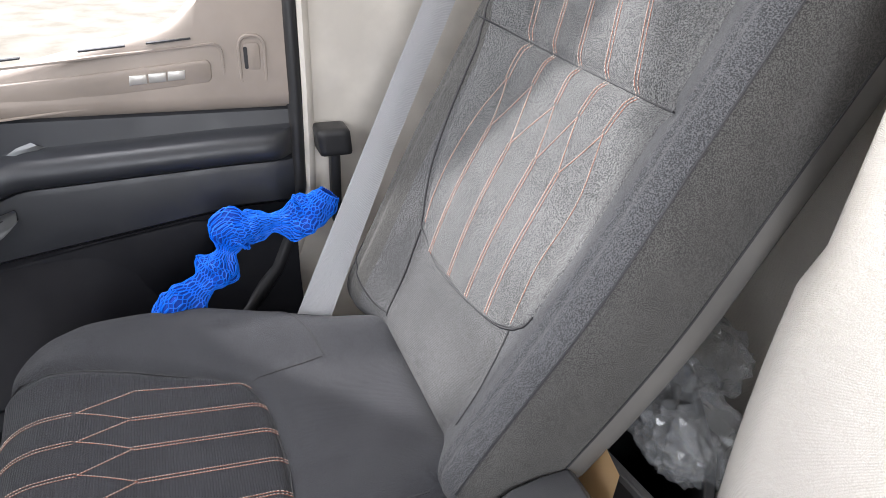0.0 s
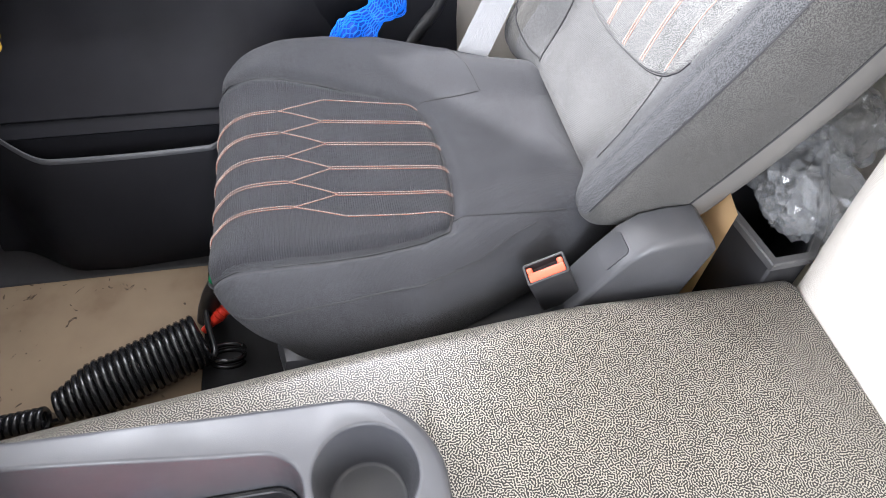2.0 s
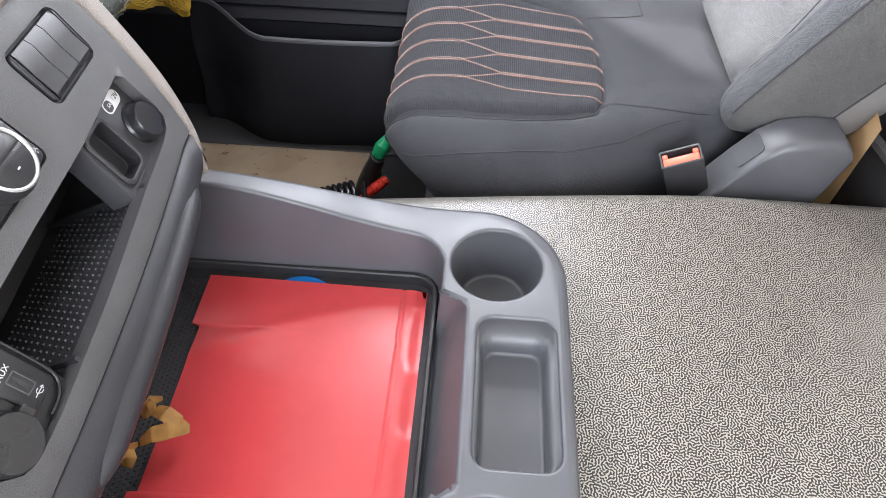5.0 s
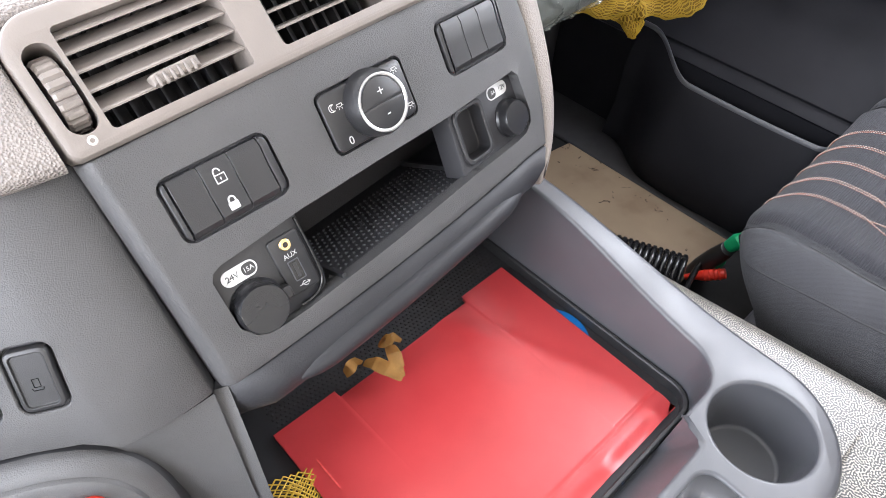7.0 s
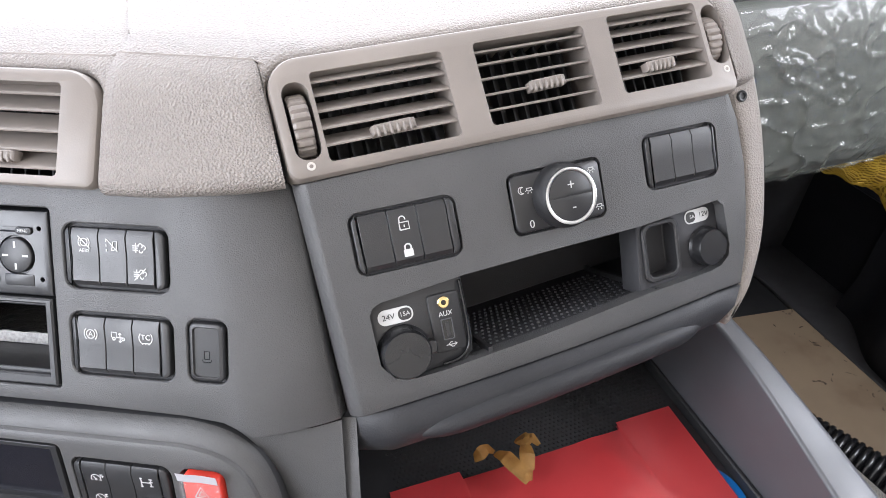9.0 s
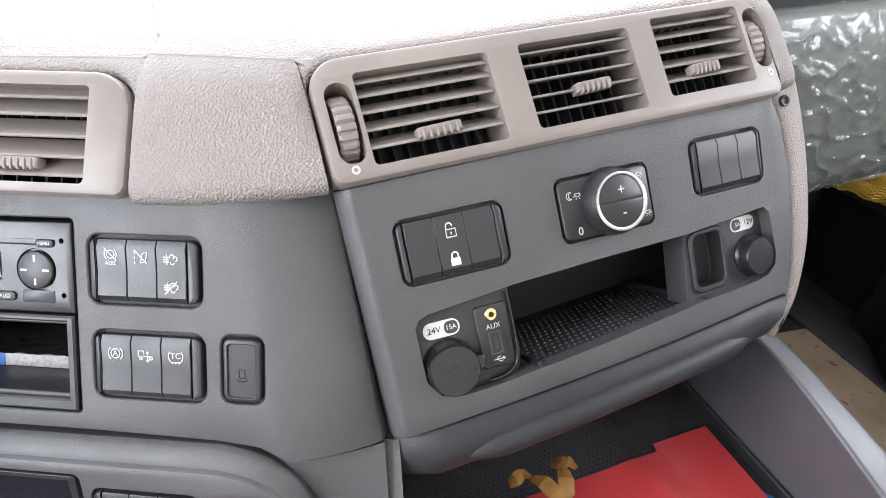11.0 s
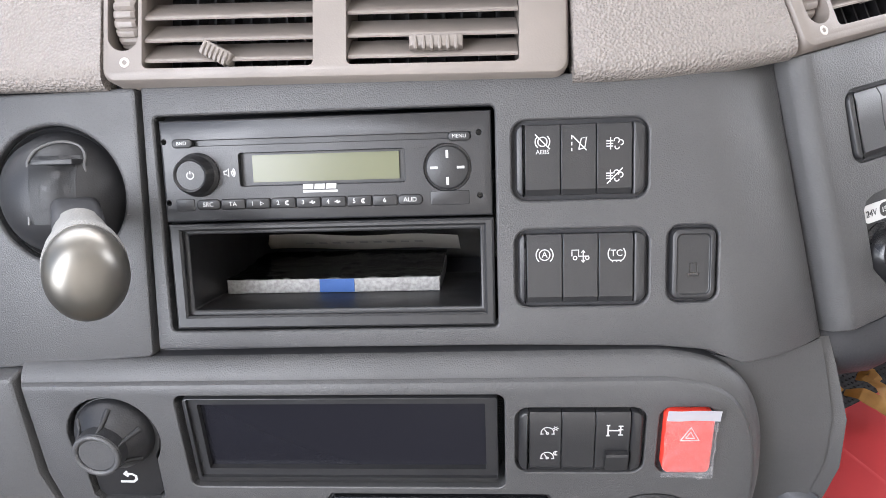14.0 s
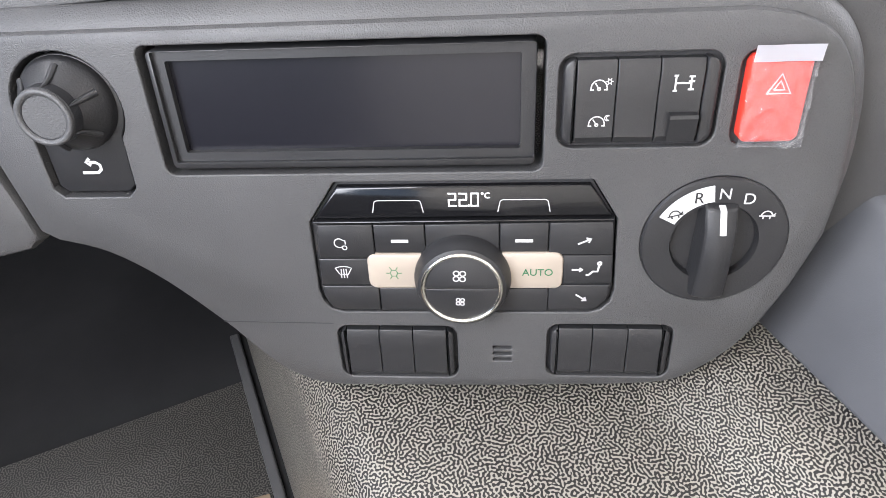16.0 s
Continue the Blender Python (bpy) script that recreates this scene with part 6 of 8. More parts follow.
def climate():
    t = thing("climate_control", "black climate control unit with a round fan dial", "climate control", CL)
    body = mm([(-95, -18), (-95.7, -62), (-94, -69), (-90, -74), (-84, -76), (57, -75.7), (63, -73.5), (67.5, -68.5), (69, -61), (67, -17), (54, 4.5), (-79, 4.5)])
    bm = bmesh.new()
    prism(bm, body, -0.012, -0.003)
    part("surround", bm, BLACK_MATT, t)
    bm = bmesh.new()
    prism(bm, mm([(-92, -15.5), (65, -14.5), (53, 3.2), (-78, 3.2)]), -0.012, 0.0012, 0.0012)
    part("display_window", bm, BLACK_GLOSS, t, "glossy black display window")
    bm = bmesh.new()
    prism(bm, mm([(-93.5, -17.6), (66, -16.6), (66, -15.2), (-93, -16.2)]), -0.01, 0.0030, 0.0006)
    part("trim_strip", bm, BLACK_GLOSS, t, "glossy trim strip")
    lit = mat("lit_digits", (0.9, 0.9, 0.88), 0.4)
    lit.node_tree.nodes["Principled BSDF"].inputs["Emission Color"].default_value = (1, 1, 0.95, 1)
    lit.node_tree.nodes["Principled BSDF"].inputs["Emission Strength"].default_value = 0.35
    bm = bmesh.new()
    SEG = {"2": "abged", "0": "abcdef"}
    def digit(ch, x):
        w, h = 0.0036, 0.0070
        y = -0.0078
        p = {"a": ((0, h), (w, h)), "b": ((w, h), (w, h / 2)), "c": ((w, h / 2), (w, 0)), "d": ((0, 0), (w, 0)), "e": ((0, h / 2), (0, 0)), "f": ((0, h), (0, h / 2)), "g": ((0, h / 2), (w, h / 2))}
        for s in SEG[ch]:
            a, b = p[s]
            k = 0.0004
            dx, dy = b[0] - a[0], b[1] - a[1]
            n = math.hypot(dx, dy)
            ribbon(bm, [(x + a[0] - dx / n * k, y + a[1] - dy / n * k), (x + b[0] + dx / n * k, y + b[1] + dy / n * k)], 0.0008, 0.0013)
    digit("2", -0.0194)
    digit("2", -0.0138)
    digit("0", -0.0078)
    prism(bm, circle(-0.0090, -0.0077, 0.0006, 8), 0.0013, 0.0015)
    part("digits", bm, lit, t, "white lit figures")
    lettering("lettering", "°C", 0.0045, t, -0.0003, -0.0022, 0.0014, lit)
    for x in (-0.0465, 0.0195):
        bm = bmesh.new()
        ribbon(bm, [(x - 0.0135, -0.0115)] + [(x - 0.0125 + q[0], -0.0045 + q[1]) for q in arc(0.002, -0.002, 0.002, 180, 90, 4)] + [(x + 0.0105 + q[0], -0.0065 + q[1]) for q in arc(0, 0, 0.002, 90, 0, 4)] + [(x + 0.0135, -0.0115)], 0.0005, 0.0013)
        part("bracket_mark", bm, WHITE_INK, t)
    Z = 0.0012
    def key(name, pts, material=SWITCH, top=Z, label=""):
        bm = bmesh.new()
        prism(bm, mm(pts), -0.008, top, 0.0006)
        return part(name, bm, material, t, label)
    c1, c2, c3, c4 = -61, -33, 7, 33
    k1 = key("key", [(-92.5, -39.7), (c1 - .3, -39.7), (c1 - .3, -19), (-91.5, -19)])
    icon("mirror", k1, -0.0800, -0.0305, Z, 0.0042)
    k2 = key("key", [(-93.5, -57.6), (-65, -57.6), (-65, -40.2), (-93, -40.2)])
    icon("screen", k2, -0.080, -0.0485, Z, 0.0046)
    key("key", [(-84, -74.5), (c1 - .3, -74.5), (c1 - .3, -58.2), (-93.5, -58.2), (-93.3, -63), (-91.7, -69), (-88.6, -73)])
    k3 = key("key", [(c1 + .2, -36.5), (c2 - .2, -36.5), (c2 - .2, -19), (c1 + .2, -19)])
    key("key", [(c2 + .2, -36), (c3 - .2, -36), (c3 - .2, -18.6), (c2 + .2, -19)])
    k4 = key("key", [(c3 + .2, -36), (c4 - .2, -36), (c4 - .2, -18.2), (c3 + .2, -18.5)])
    k5 = key("key", [(c4 + .2, -37.7), (67, -37.7), (66, -17.8), (c4 + .2, -18.2)])
    icon("arrow", k5, 0.0520, -0.0295, Z, 0.0045, 0.0010, rot=25)
    k6 = key("key", [(40, -56.8), (67.8, -56.3), (67.2, -38.2), (40, -38.2)])
    icon("arrow", k6, 0.0490, -0.0472, Z, 0.0034, 0.0010)
    icon("person", k6, 0.0580, -0.0465, Z, 0.0044, 0.0012)
    k7 = key("key", [(34, -74), (57, -74), (61.5, -72), (65.3, -67.5), (66.8, -61.5), (66.8, -57.2), (34, -57.2)])
    icon("arrow", k7, 0.0520, -0.0655, Z, 0.0042, 0.0010, rot=-35)
    for a, b in ((c1, -20), (-8, 34)):
        key("key", [(a + .2, -74.8), (b - .2, -74.8), (b - .2, -59.5), (a + .2, -59.5)])
    for k, x in ((k3, -0.0470), (k4, 0.0200)):
        part("bar_mark", solid(rounded(x - 0.0047, -0.0299, x + 0.0047, -0.0281, 0.0002), Z, Z + 0.0002), WHITE_INK, k)
    a = part("ivory_key", solid(rounded(-0.066, -0.0588, -0.028, -0.037, 0.0045), -0.008, 0.0026, 0.001), IVORY, t, "ivory air-conditioning key")
    icon("frost", a, -0.0515, -0.0485, 0.0027, 0.0044, 0.0005, GREEN_INK)
    b = part("ivory_key", solid(rounded(0.002, -0.0588, 0.0412, -0.0362, 0.0045), -0.008, 0.0026, 0.001), IVORY, t, "ivory key marked AUTO")
    lettering("lettering", "AUTO", 0.0060, b, 0.0275, -0.0482, 0.0028, GREEN_INK)
    m = pose(-0.0135, -0.0522, 0, 0, 0, 0)
    bm = bmesh.new()
    lathe(bm, [(0.0270, -0.004), (0.0270, 0.002), (0.0262, 0.006), (0.0238, 0.0120), (0.0215, 0.0130), (0.0212, 0.0125)], 56, m)
    part("fan_dial", bm, BLACK, t, "black fan dial", angle=28)
    bm = bmesh.new()
    lathe(bm, [(0.0222, 0.0121), (0.0222, 0.0135), (0.0214, 0.0141), (0.0203, 0.0137), (0.0200, 0.0125)], 56, m)
    part("ring", bm, mat("brushed_ring", (0.78, 0.76, 0.70), 0.22, 1.0), t, "bright metal ring", angle=60)
    for up in (1, -1):
        bm = bmesh.new()
        pts = arc(-0.0135, -0.0522 + (0.0002 if up > 0 else -0.0002), 0.0199, 0 if up > 0 else 180, 180 if up > 0 else 360, 24)
        prism(bm, pts, 0.006, 0.0128, 0.0004)
        k = part("fan_key", bm, SWITCH, t)
        icon("fan", k, -0.0145, -0.0440 if up > 0 else -0.0605, 0.0129, 0.0040 if up > 0 else 0.0027, 0.0007)


hole("climate_panel", mm([(-95.5, -18), (-96.2, -62), (-94.6, -69.5), (-90.4, -74.8), (-84, -77), (57, -76.6), (63.6, -74.3), (68.3, -69), (70, -61), (68, -16.5), (54.5, 5.5), (-79.5, 5.5)]))
climate()


def gear_dial():
    t = thing("gear_selector", "round black gear selector marked R N D", "gear selector", CL)
    cx, cy = 0.1180, -0.0305
    bm = bmesh.new()
    lathe(bm, [(0.0372, -0.012), (0.0372, 0.0005), (0.0362, 0.0018), (0.0345, 0.0022), (0.0225, 0.0016), (0.0215, -0.001), (0.0215, -0.003), (0, -0.003)], 64, pose(cx, cy, 0))
    d = part("dial", bm, BLACK, t, angle=25)
    bm = bmesh.new()
    out, inn = arc(cx, cy, 0.0335, 98, 152, 14), arc(cx, cy, 0.0245, 152, 98, 14)
    prism(bm, out + inn, 0.0018, 0.0025)
    part("reverse_field", bm, WHITE_INK, t, "white field behind the reverse positions")
    ink = mat("black_print", (0.02, 0.02, 0.02), 0.5)
    lettering("lettering", "R", 0.0085, t, cx - 0.0113, cy + 0.0262, 0.0027, ink)
    lettering("lettering", "N", 0.0085, t, cx + 0.0012, cy + 0.0283, 0.0025)
    lettering("lettering", "D", 0.0085, t, cx + 0.0133, cy + 0.0255, 0.0025)
    icon("tortoise", t, cx - 0.0222, cy + 0.0175, 0.0026, 0.0042, 0.0007, ink, rot=15)
    icon("tortoise", t, cx + 0.0232, cy + 0.0170, 0.0024, 0.0042, 0.0007)
    bm = bmesh.new()
    prof = [(-0.0330, 0.001), (-0.0305, 0.0085), (-0.012, 0.0125), (0.010, 0.0120), (0.0215, 0.0070), (0.0238, 0.0)]
    rows = []
    for v, h in prof:
        w = 0.0098
        rows.append([(cx - w + v * 0.04, cy + v, -0.002), (cx - w * 0.78, cy + v, h * 0.75), (cx - w * 0.25, cy + v, h), (cx + w * 0.25, cy + v, h), (cx + w * 0.78, cy + v, h * 0.75), (cx + w, cy + v, -0.002)])
    vs = loft(bm, rows)
    bm.faces.new(vs[0])
    bm.faces.new(vs[-1])
    h = part("grip", bm, BLACK, t, "ridged black turning grip", bevel=0.001, angle=30)
    bm = bmesh.new()
    loft(bm, [[(cx - 0.0016, cy + v, z), (cx + 0.0016, cy + v, z)] for v, z in ((0.0102, 0.0124), (0.0215, 0.0075), (0.0230, 0.0035))])
    part("pointer", bm, WHITE_INK, h, "white pointer line")


hole("climate_panel", circle(0.118, -0.0305, 0.0372, 64))
gear_dial()
for x0, keys in ((-0.0895, [-0.084, -0.0642, -0.0443, -0.0243]), (0.0345, [0.0408, 0.0603, 0.0802, 0.0995])):
    switch_bank(CL, x0, -0.126 if x0 < 0 else -0.1235, x0 + 0.0715, -0.087 if x0 < 0 else -0.085, keys, "black bank of three blank switch keys under the climate unit")
    hole("climate_panel", rounded(x0, -0.126 if x0 < 0 else -0.1235, x0 + 0.0715, -0.087 if x0 < 0 else -0.085, 0.007))
for k in range(3):
    hole("climate_panel", rounded(0.003, -0.1025 - 0.0045 * k - 0.0012, 0.014, -0.1025 - 0.0045 * k + 0.0012, 0.0008))
part("speaker_backing", solid(rounded(0.0, -0.117, 0.017, -0.099, 0.001), -0.013, -0.008), BLACK_MATT, at=CL)
tagged(bpy.data.objects["speaker_backing"], "black grille backing behind three slits", "grille", kind="structure")
CORNER = [tuple(p) for p in run(mm([(175, 10), (172, 40), (164, 64), (149, 79), (124, 86), (100, 86.2)]), 0.004)[1:-3]]
CLIM = mm([(-262, 85), (-262, 20), (-252.5, -24)]) + [tuple(p) for p in run(mm([(-243, -30), (-216, -38), (-188, -57), (-157, -88), (-143, -105), (-128, -121), (-112, -131), (-94, -135), (-58, -135)]), 0.007)] + mm([(12, -134), (80, -131.5)]) + [tuple(p) for p in run(mm([(98, -130), (112, -126.5), (127, -116), (140, -103), (150, -88), (162, -62), (172, -31), (175.5, 6)]), 0.007)] + CORNER
panel("climate_panel", CLIM, CL, "charcoal plastic lower console panel with rounded corners", thick=0.022, chamfer=0.004)


bm = bmesh.new()
prism(bm, mm([(-157.5, -84.6), (-91, -85.6), (-91, -85.1), (-157.5, -84.1)]), -0.0005, 0.0002)
tagged(part("parting_line", bm, BLACK_MATT, at=CL), "fine parting line of the lower console panel", "trim", kind="structure")


def console_brow():
    """The sloping upper rim and the side of the lower console, behind its face."""
    bm = bmesh.new()
    rim = [Vector((-0.262, 0.0845))] + [Vector(p) for p in reversed(CORNER)] + [Vector(p) for p in mm([(174.5, 4), (171.5, -31), (161.5, -62), (149.5, -88), (139.5, -103), (126.5, -116), (111.5, -126.5)])]
    rows = []
    for sx, n in ((-0.001, -0.004), (0.002, -0.0045), (0.006, -0.0070), (0.009, -0.0100), (0.0103, -0.0120), (0.0107, -0.016), (0.0107, -0.16)):
        row = []
        for i, p in enumerate(rim):
            d = (rim[min(i + 1, len(rim) - 1)] - rim[max(i - 1, 0)]).normalized()
            h = 0.65 + 0.35 * max(0.0, d.x)
            row.append((p.x - d.y * sx * h, p.y + d.x * sx * h, n))
        rows.append(row)
    loft(bm, rows[:-1])
    loft(bm, rows[-2:], 1)
    tagged(part("console_side", bm, [GREY, BLACK_MATT], at=CL, angle=50), "charcoal plastic side of the lower console", "dashboard panel", kind="structure")


console_brow()
panel("knee_panel", mm([(-420, 92), (-420, -74), (-360, -58), (-310, -46), (-283, -41), (-262, -36), (-254.5, -29), (-258, -10), (-266, 20), (-264, 90)]), CL, "charcoal plastic panel under the steering column", thick=0.02, chamfer=0.004)

# --- right-hand panel with the shelf
SF = SHELF_FACE
E_, ke = switch_bank(SF, -0.129, -0.0172, -0.0535, 0.0262, [-0.1225, -0.1025, -0.0822, -0.0615], "black bank of door-lock switches with white padlocks")
hole("shelf_panel", rounded(-0.129, -0.0172, -0.0535, 0.0262, 0.008))
icon("unlock", ke[1], -0.0925, 0.0135, 0.0022, 0.0050, 0.0009)
padlock(ke[1], -0.0925, -0.0050, 0.0020, 0.0050)
F_, kf = switch_bank(SF, 0.099, -0.0045, 0.168, 0.0385, [0.1055, 0.1245, 0.1435, 0.1625], "black bank of three blank switch keys beside the cabin-light dial")
hole("shelf_panel", rounded(0.099, -0.0045, 0.168, 0.0385, 0.008))


def light_dial():
    t = thing("cabin_light_dial", "black cabin-light control with a silver-ringed dial", "control knob", SF)
    part("surround", solid(rounded(-0.0145, -0.0145, 0.0615, 0.0305, 0.006), -0.012, -0.004), BLACK_MATT, t)
    part("plate", solid(rounded(-0.0125, -0.0125, 0.0595, 0.0285, 0.005), -0.009, 0.0012, 0.001), SWITCH, t)
    m = pose(0.0265, 0.0085, 0)
    bm = bmesh.new()
    lathe(bm, [(0.0235, 0.0), (0.0235, 0.004), (0.0225, 0.010), (0.0200, 0.0145), (0.0185, 0.0145)], 48, m)
    part("dial", bm, BLACK, t, "black dial", angle=28)
    bm = bmesh.new()
    lathe(bm, [(0.0200, 0.0140), (0.0200, 0.0153), (0.0188, 0.0158), (0.0176, 0.0150), (0.0175, 0.014)], 48, m)
    part("ring", bm, SILVER, t, "satin silver ring", angle=60)
    for up in (1, -1):
        bm = bmesh.new()
        prism(bm, arc(0.0265, 0.0085 + 0.0002 * up, 0.0175, 0 if up > 0 else 180, 180 if up > 0 else 360, 22), 0.008, 0.0147, 0.0004)
        k = part("dial_key", bm, SWITCH, t)
        lettering("lettering", "+" if up > 0 else "-", 0.0105, k, 0.0275, 0.0085 + 0.0075 * up, 0.0149)
    icon("lamp", t, 0.0015, 0.0175, 0.0013, 0.0042)
    icon("moon", t, -0.0045, 0.0175, 0.0013, 0.0036)
    icon("lamp", t, 0.0525, 0.0225, 0.0013, 0.0042)
    icon("lamp", t, 0.0550, -0.0050, 0.0013, 0.0042)
    lettering("lettering", "0", 0.0080, t, -0.0005, -0.0075, 0.0014)


hole("shelf_panel", rounded(-0.0145, -0.0145, 0.0615, 0.0305, 0.006))
light_dial()
MOUTH = mm([(-127, -44), (-126, -80), (-118, -91), (-104, -94.5), (-80, -94), (-50, -91.5), (0, -88), (48, -84), (93, -80.8), (150, -79.5), (162, -77.5), (170, -71), (172, -62), (169, -29), (164, -24), (87, -28.5), (10, -29), (-57, -31), (-90, -34), (-118, -36.5), (-124, -39)])
hole("shelf_panel", MOUTH)
panel("shelf_panel", mm([(-152, -113), (180.5, -97), (188, -68), (192, -34), (193.5, 0), (190, 35), (183, 60), (-157, 51)]), SF, "charcoal plastic panel round the storage shelf", fold=((-0.157, 0.051), (-0.152, -0.113), 0.009, 0.009))


def shelf():
    t = thing("dash_shelf", "black storage shelf with a dotted rubber floor", "shelf", SF)
    bm = bmesh.new()
    prism(bm, mm([(-134, -101), (177, -85), (175, -19), (-134, -29)]), -0.125, -0.0142)
    part("bin", carve(bm, [solid(mm([(-130, -96.5), (173, -81), (171, -23), (-130, -33)]), -0.12, 0.03)]), BLACK_MATT, t, angle=30)
    bm = bmesh.new()
    for i in range(30):
        for j in range(12):
            u, n = -0.058 + i * 0.0052 + (0.0026 if j % 2 else 0), -0.016 - j * 0.0075
            v = -0.0965 + (u + 0.130) * 0.0512 + 0.0001
            s = 0.0011
            q = [(u - s, v, n - s), (u + s, v, n - s), (u + s, v, n + s), (u - s, v, n + s)]
            top = [bm.verts.new((u + (a - u) * 0.5, v + 0.0011, n + (c - n) * 0.5)) for a, b, c in q]
            low = [bm.verts.new(p) for p in q]
            bm.faces.new(top)
            for k in range(4):
                bm.faces.new((low[k], low[(k + 1) % 4], top[(k + 1) % 4], top[k]))
    tagged(part("rubber_dots", bm, BLACK_MATT, t, "raised rubber dots"), kind="stuff")
    for u in (-0.0465, 0.0985):
        v = -0.0965 + (u + 0.130) * 0.0512
        bm = bmesh.new()
        box(bm, u - 0.0015, u + 0.0015, v, v + 0.0045, -0.115, -0.006)
        part("rib", bm, BLACK, t)
    return t


shelf()


CAP_BLACK = plastic("smooth_black_rubber", (0.011, 0.011, 0.012), 0.30, grain=1500, depth=0.12)


def socket_cap(parent, u, v, z, r, ear):
    bm = bmesh.new()
    lathe(bm, [(r * 1.12, z - 0.006), (r * 1.12, z + 0.001), (r * 1.04, z + 0.003), (r * 1.02, z + 0.004), (r, z + 0.0095), (r * 0.93, z + 0.0115), (0, z + 0.0120)], 44, pose(u, v, 0))
    prism(bm, rounded(u + r * 0.75, v - r * 0.25, u + r * 1.28, v + r * 0.3, r * 0.15), z + 0.002, z + 0.0085, 0.001)
    return part("cap", bm, CAP_BLACK, parent, "black rubber socket cap", angle=28)


def pill(parent, u, v, z, a, b, dark_right):
    bm = bmesh.new()
    w, h = 0.0125, 0.0055
    prism(bm, rounded(u - w, v - h, u + w, v + h, 0.0053), z, z + 0.0004)
    k = part("label_plate", bm, WHITE_INK, parent, "white printed voltage label")
    s = 1 if dark_right else -1
    dk = mat("dark_print", (0.03, 0.03, 0.03), 0.5)
    x0, x1 = (u + 0.0018, u + 0.0112) if dark_right else (u - 0.0112, u - 0.0018)
    part("dark_field", solid(rounded(x0, v - 0.0042, x1, v + 0.0042, 0.0035), z + 0.0003, z + 0.0006), dk, k)
    lettering("lettering", a, 0.0058 if dark_right else 0.0042, k, u - 0.0052, v, z + (0.0006 if dark_right else 0.0008), dk if dark_right else WHITE_INK)
    lettering("lettering", b, 0.0046 if dark_right else 0.0058, k, u + 0.0064, v, z + (0.0008 if dark_right else 0.0006), WHITE_INK if dark_right else dk)


def sockets():
    t = thing("power_socket", "24 volt power socket under a black cap beside an audio jack", "power socket", SF, "sockets in the dashboard shelf")
    Z = -0.007
    bm = bmesh.new()
    prism(bm, mm([(-129, -96), (-66, -93.5), (-59, -88), (-57, -78), (-58, -31), (-129, -36)]), -0.03, Z, 0.002)
    part("plate", bm, BLACK, t, bevel=0.001, angle=30)
    socket_cap(t, -0.1075, -0.0755, Z, 0.0172, 1)
    pill(t, -0.1085, -0.0495, Z, "24V", "15A", True)
    bm = bmesh.new()
    prism(bm, rounded(-0.0855, -0.0835, -0.0625, -0.041, 0.003), -0.03, Z + 0.0018, 0.001)
    p = part("port_plate", bm, BLACK, t, "plate with the audio jack and the port")
    bm = bmesh.new()
    lathe(bm, [(0.0042, Z), (0.0042, Z + 0.0028), (0.0036, Z + 0.0033), (0.0019, Z + 0.0032), (0.0017, Z + 0.0005), (0, Z + 0.0005)], 24, pose(-0.0745, -0.0475, 0))
    part("jack", bm, mat("brass", (0.75, 0.58, 0.28), 0.25, 1.0), p, "brass audio jack", angle=40)
    lettering("lettering", "AUX", 0.0050, p, -0.0742, -0.0558, Z + 0.0020)
    pt = part("port", solid(rounded(-0.0780, -0.0740, -0.0710, -0.0600, 0.0006), Z, Z + 0.0022), BLACK_GLOSS, p, "dark data port")
    part("tongue", solid(rounded(-0.0757, -0.0725, -0.0733, -0.0615, 0.0003), Z, Z + 0.0026), SWITCH, pt)
    bm = bmesh.new()
    ring(bm, rounded(-0.0786, -0.0746, -0.0704, -0.0594, 0.0008), rounded(-0.0780, -0.0740, -0.0710, -0.0600, 0.0006), Z, Z + 0.0025)
    part("port_rim", bm, GREY_SOFT, pt, "grey metal rim of the port")
    bm = bmesh.new()
    tube(bm, [(p.x, p.y, Z + 0.0016) for p in run([(-0.0606, -0.0345), (-0.0600, -0.055), (-0.0606, -0.078), (-0.0640, -0.0860), (-0.0720, -0.0905), (-0.0850, -0.0915)], 0.003)], 0.0012, 8)
    part("plate_rail", bm, BLACK_GLOSS, t, "glossy curved edge of the socket plate", angle=60)
    icon("fork", p, -0.0735, -0.0785, Z + 0.0019, 0.0042, 0.0006)
    s = thing("power_socket", "12 volt power socket under a black cap", "power socket", SF, "sockets in the dashboard shelf")
    bm = bmesh.new()
    prism(bm, mm([(86, -84.5), (173, -80), (171, -23.5), (90, -28.5)]), -0.035, -0.010, 0.002)
    part("plate", carve(bm, [solid(rounded(0.0935, -0.0755, 0.1265, -0.031, 0.007), -0.026, 0.05)]), BLACK_MATT, s, bevel=0.0012, angle=30)
    bm = bmesh.new()
    o, i = rounded(0.0925, -0.0775, 0.1285, -0.0295, 0.008), rounded(0.0965, -0.0735, 0.1245, -0.0335, 0.006)
    ring(bm, o, i, -0.012, -0.0075, 0, 0.001)
    part("holder_frame", bm, BLACK, s, "raised frame of an empty holder")
    socket_cap(s, 0.1545, -0.0605, -0.010, 0.0148, 1)
    pill(s, 0.1500, -0.0345, -0.010, "5A", "12V", False)


sockets()
for ob in list(scene.objects):
    if ob.parent is None and ob.type == "EMPTY" and (ob.matrix_basis.translation - SF.translation).length < 1e-5:
        bowed(ob)


DRAWER = plastic("grained_charcoal", (0.021, 0.0215, 0.0245), 0.50, grain=750, depth=0.6)
DRAWER.node_tree.nodes["Principled BSDF"].inputs["Specular IOR Level"].default_value = 0.35


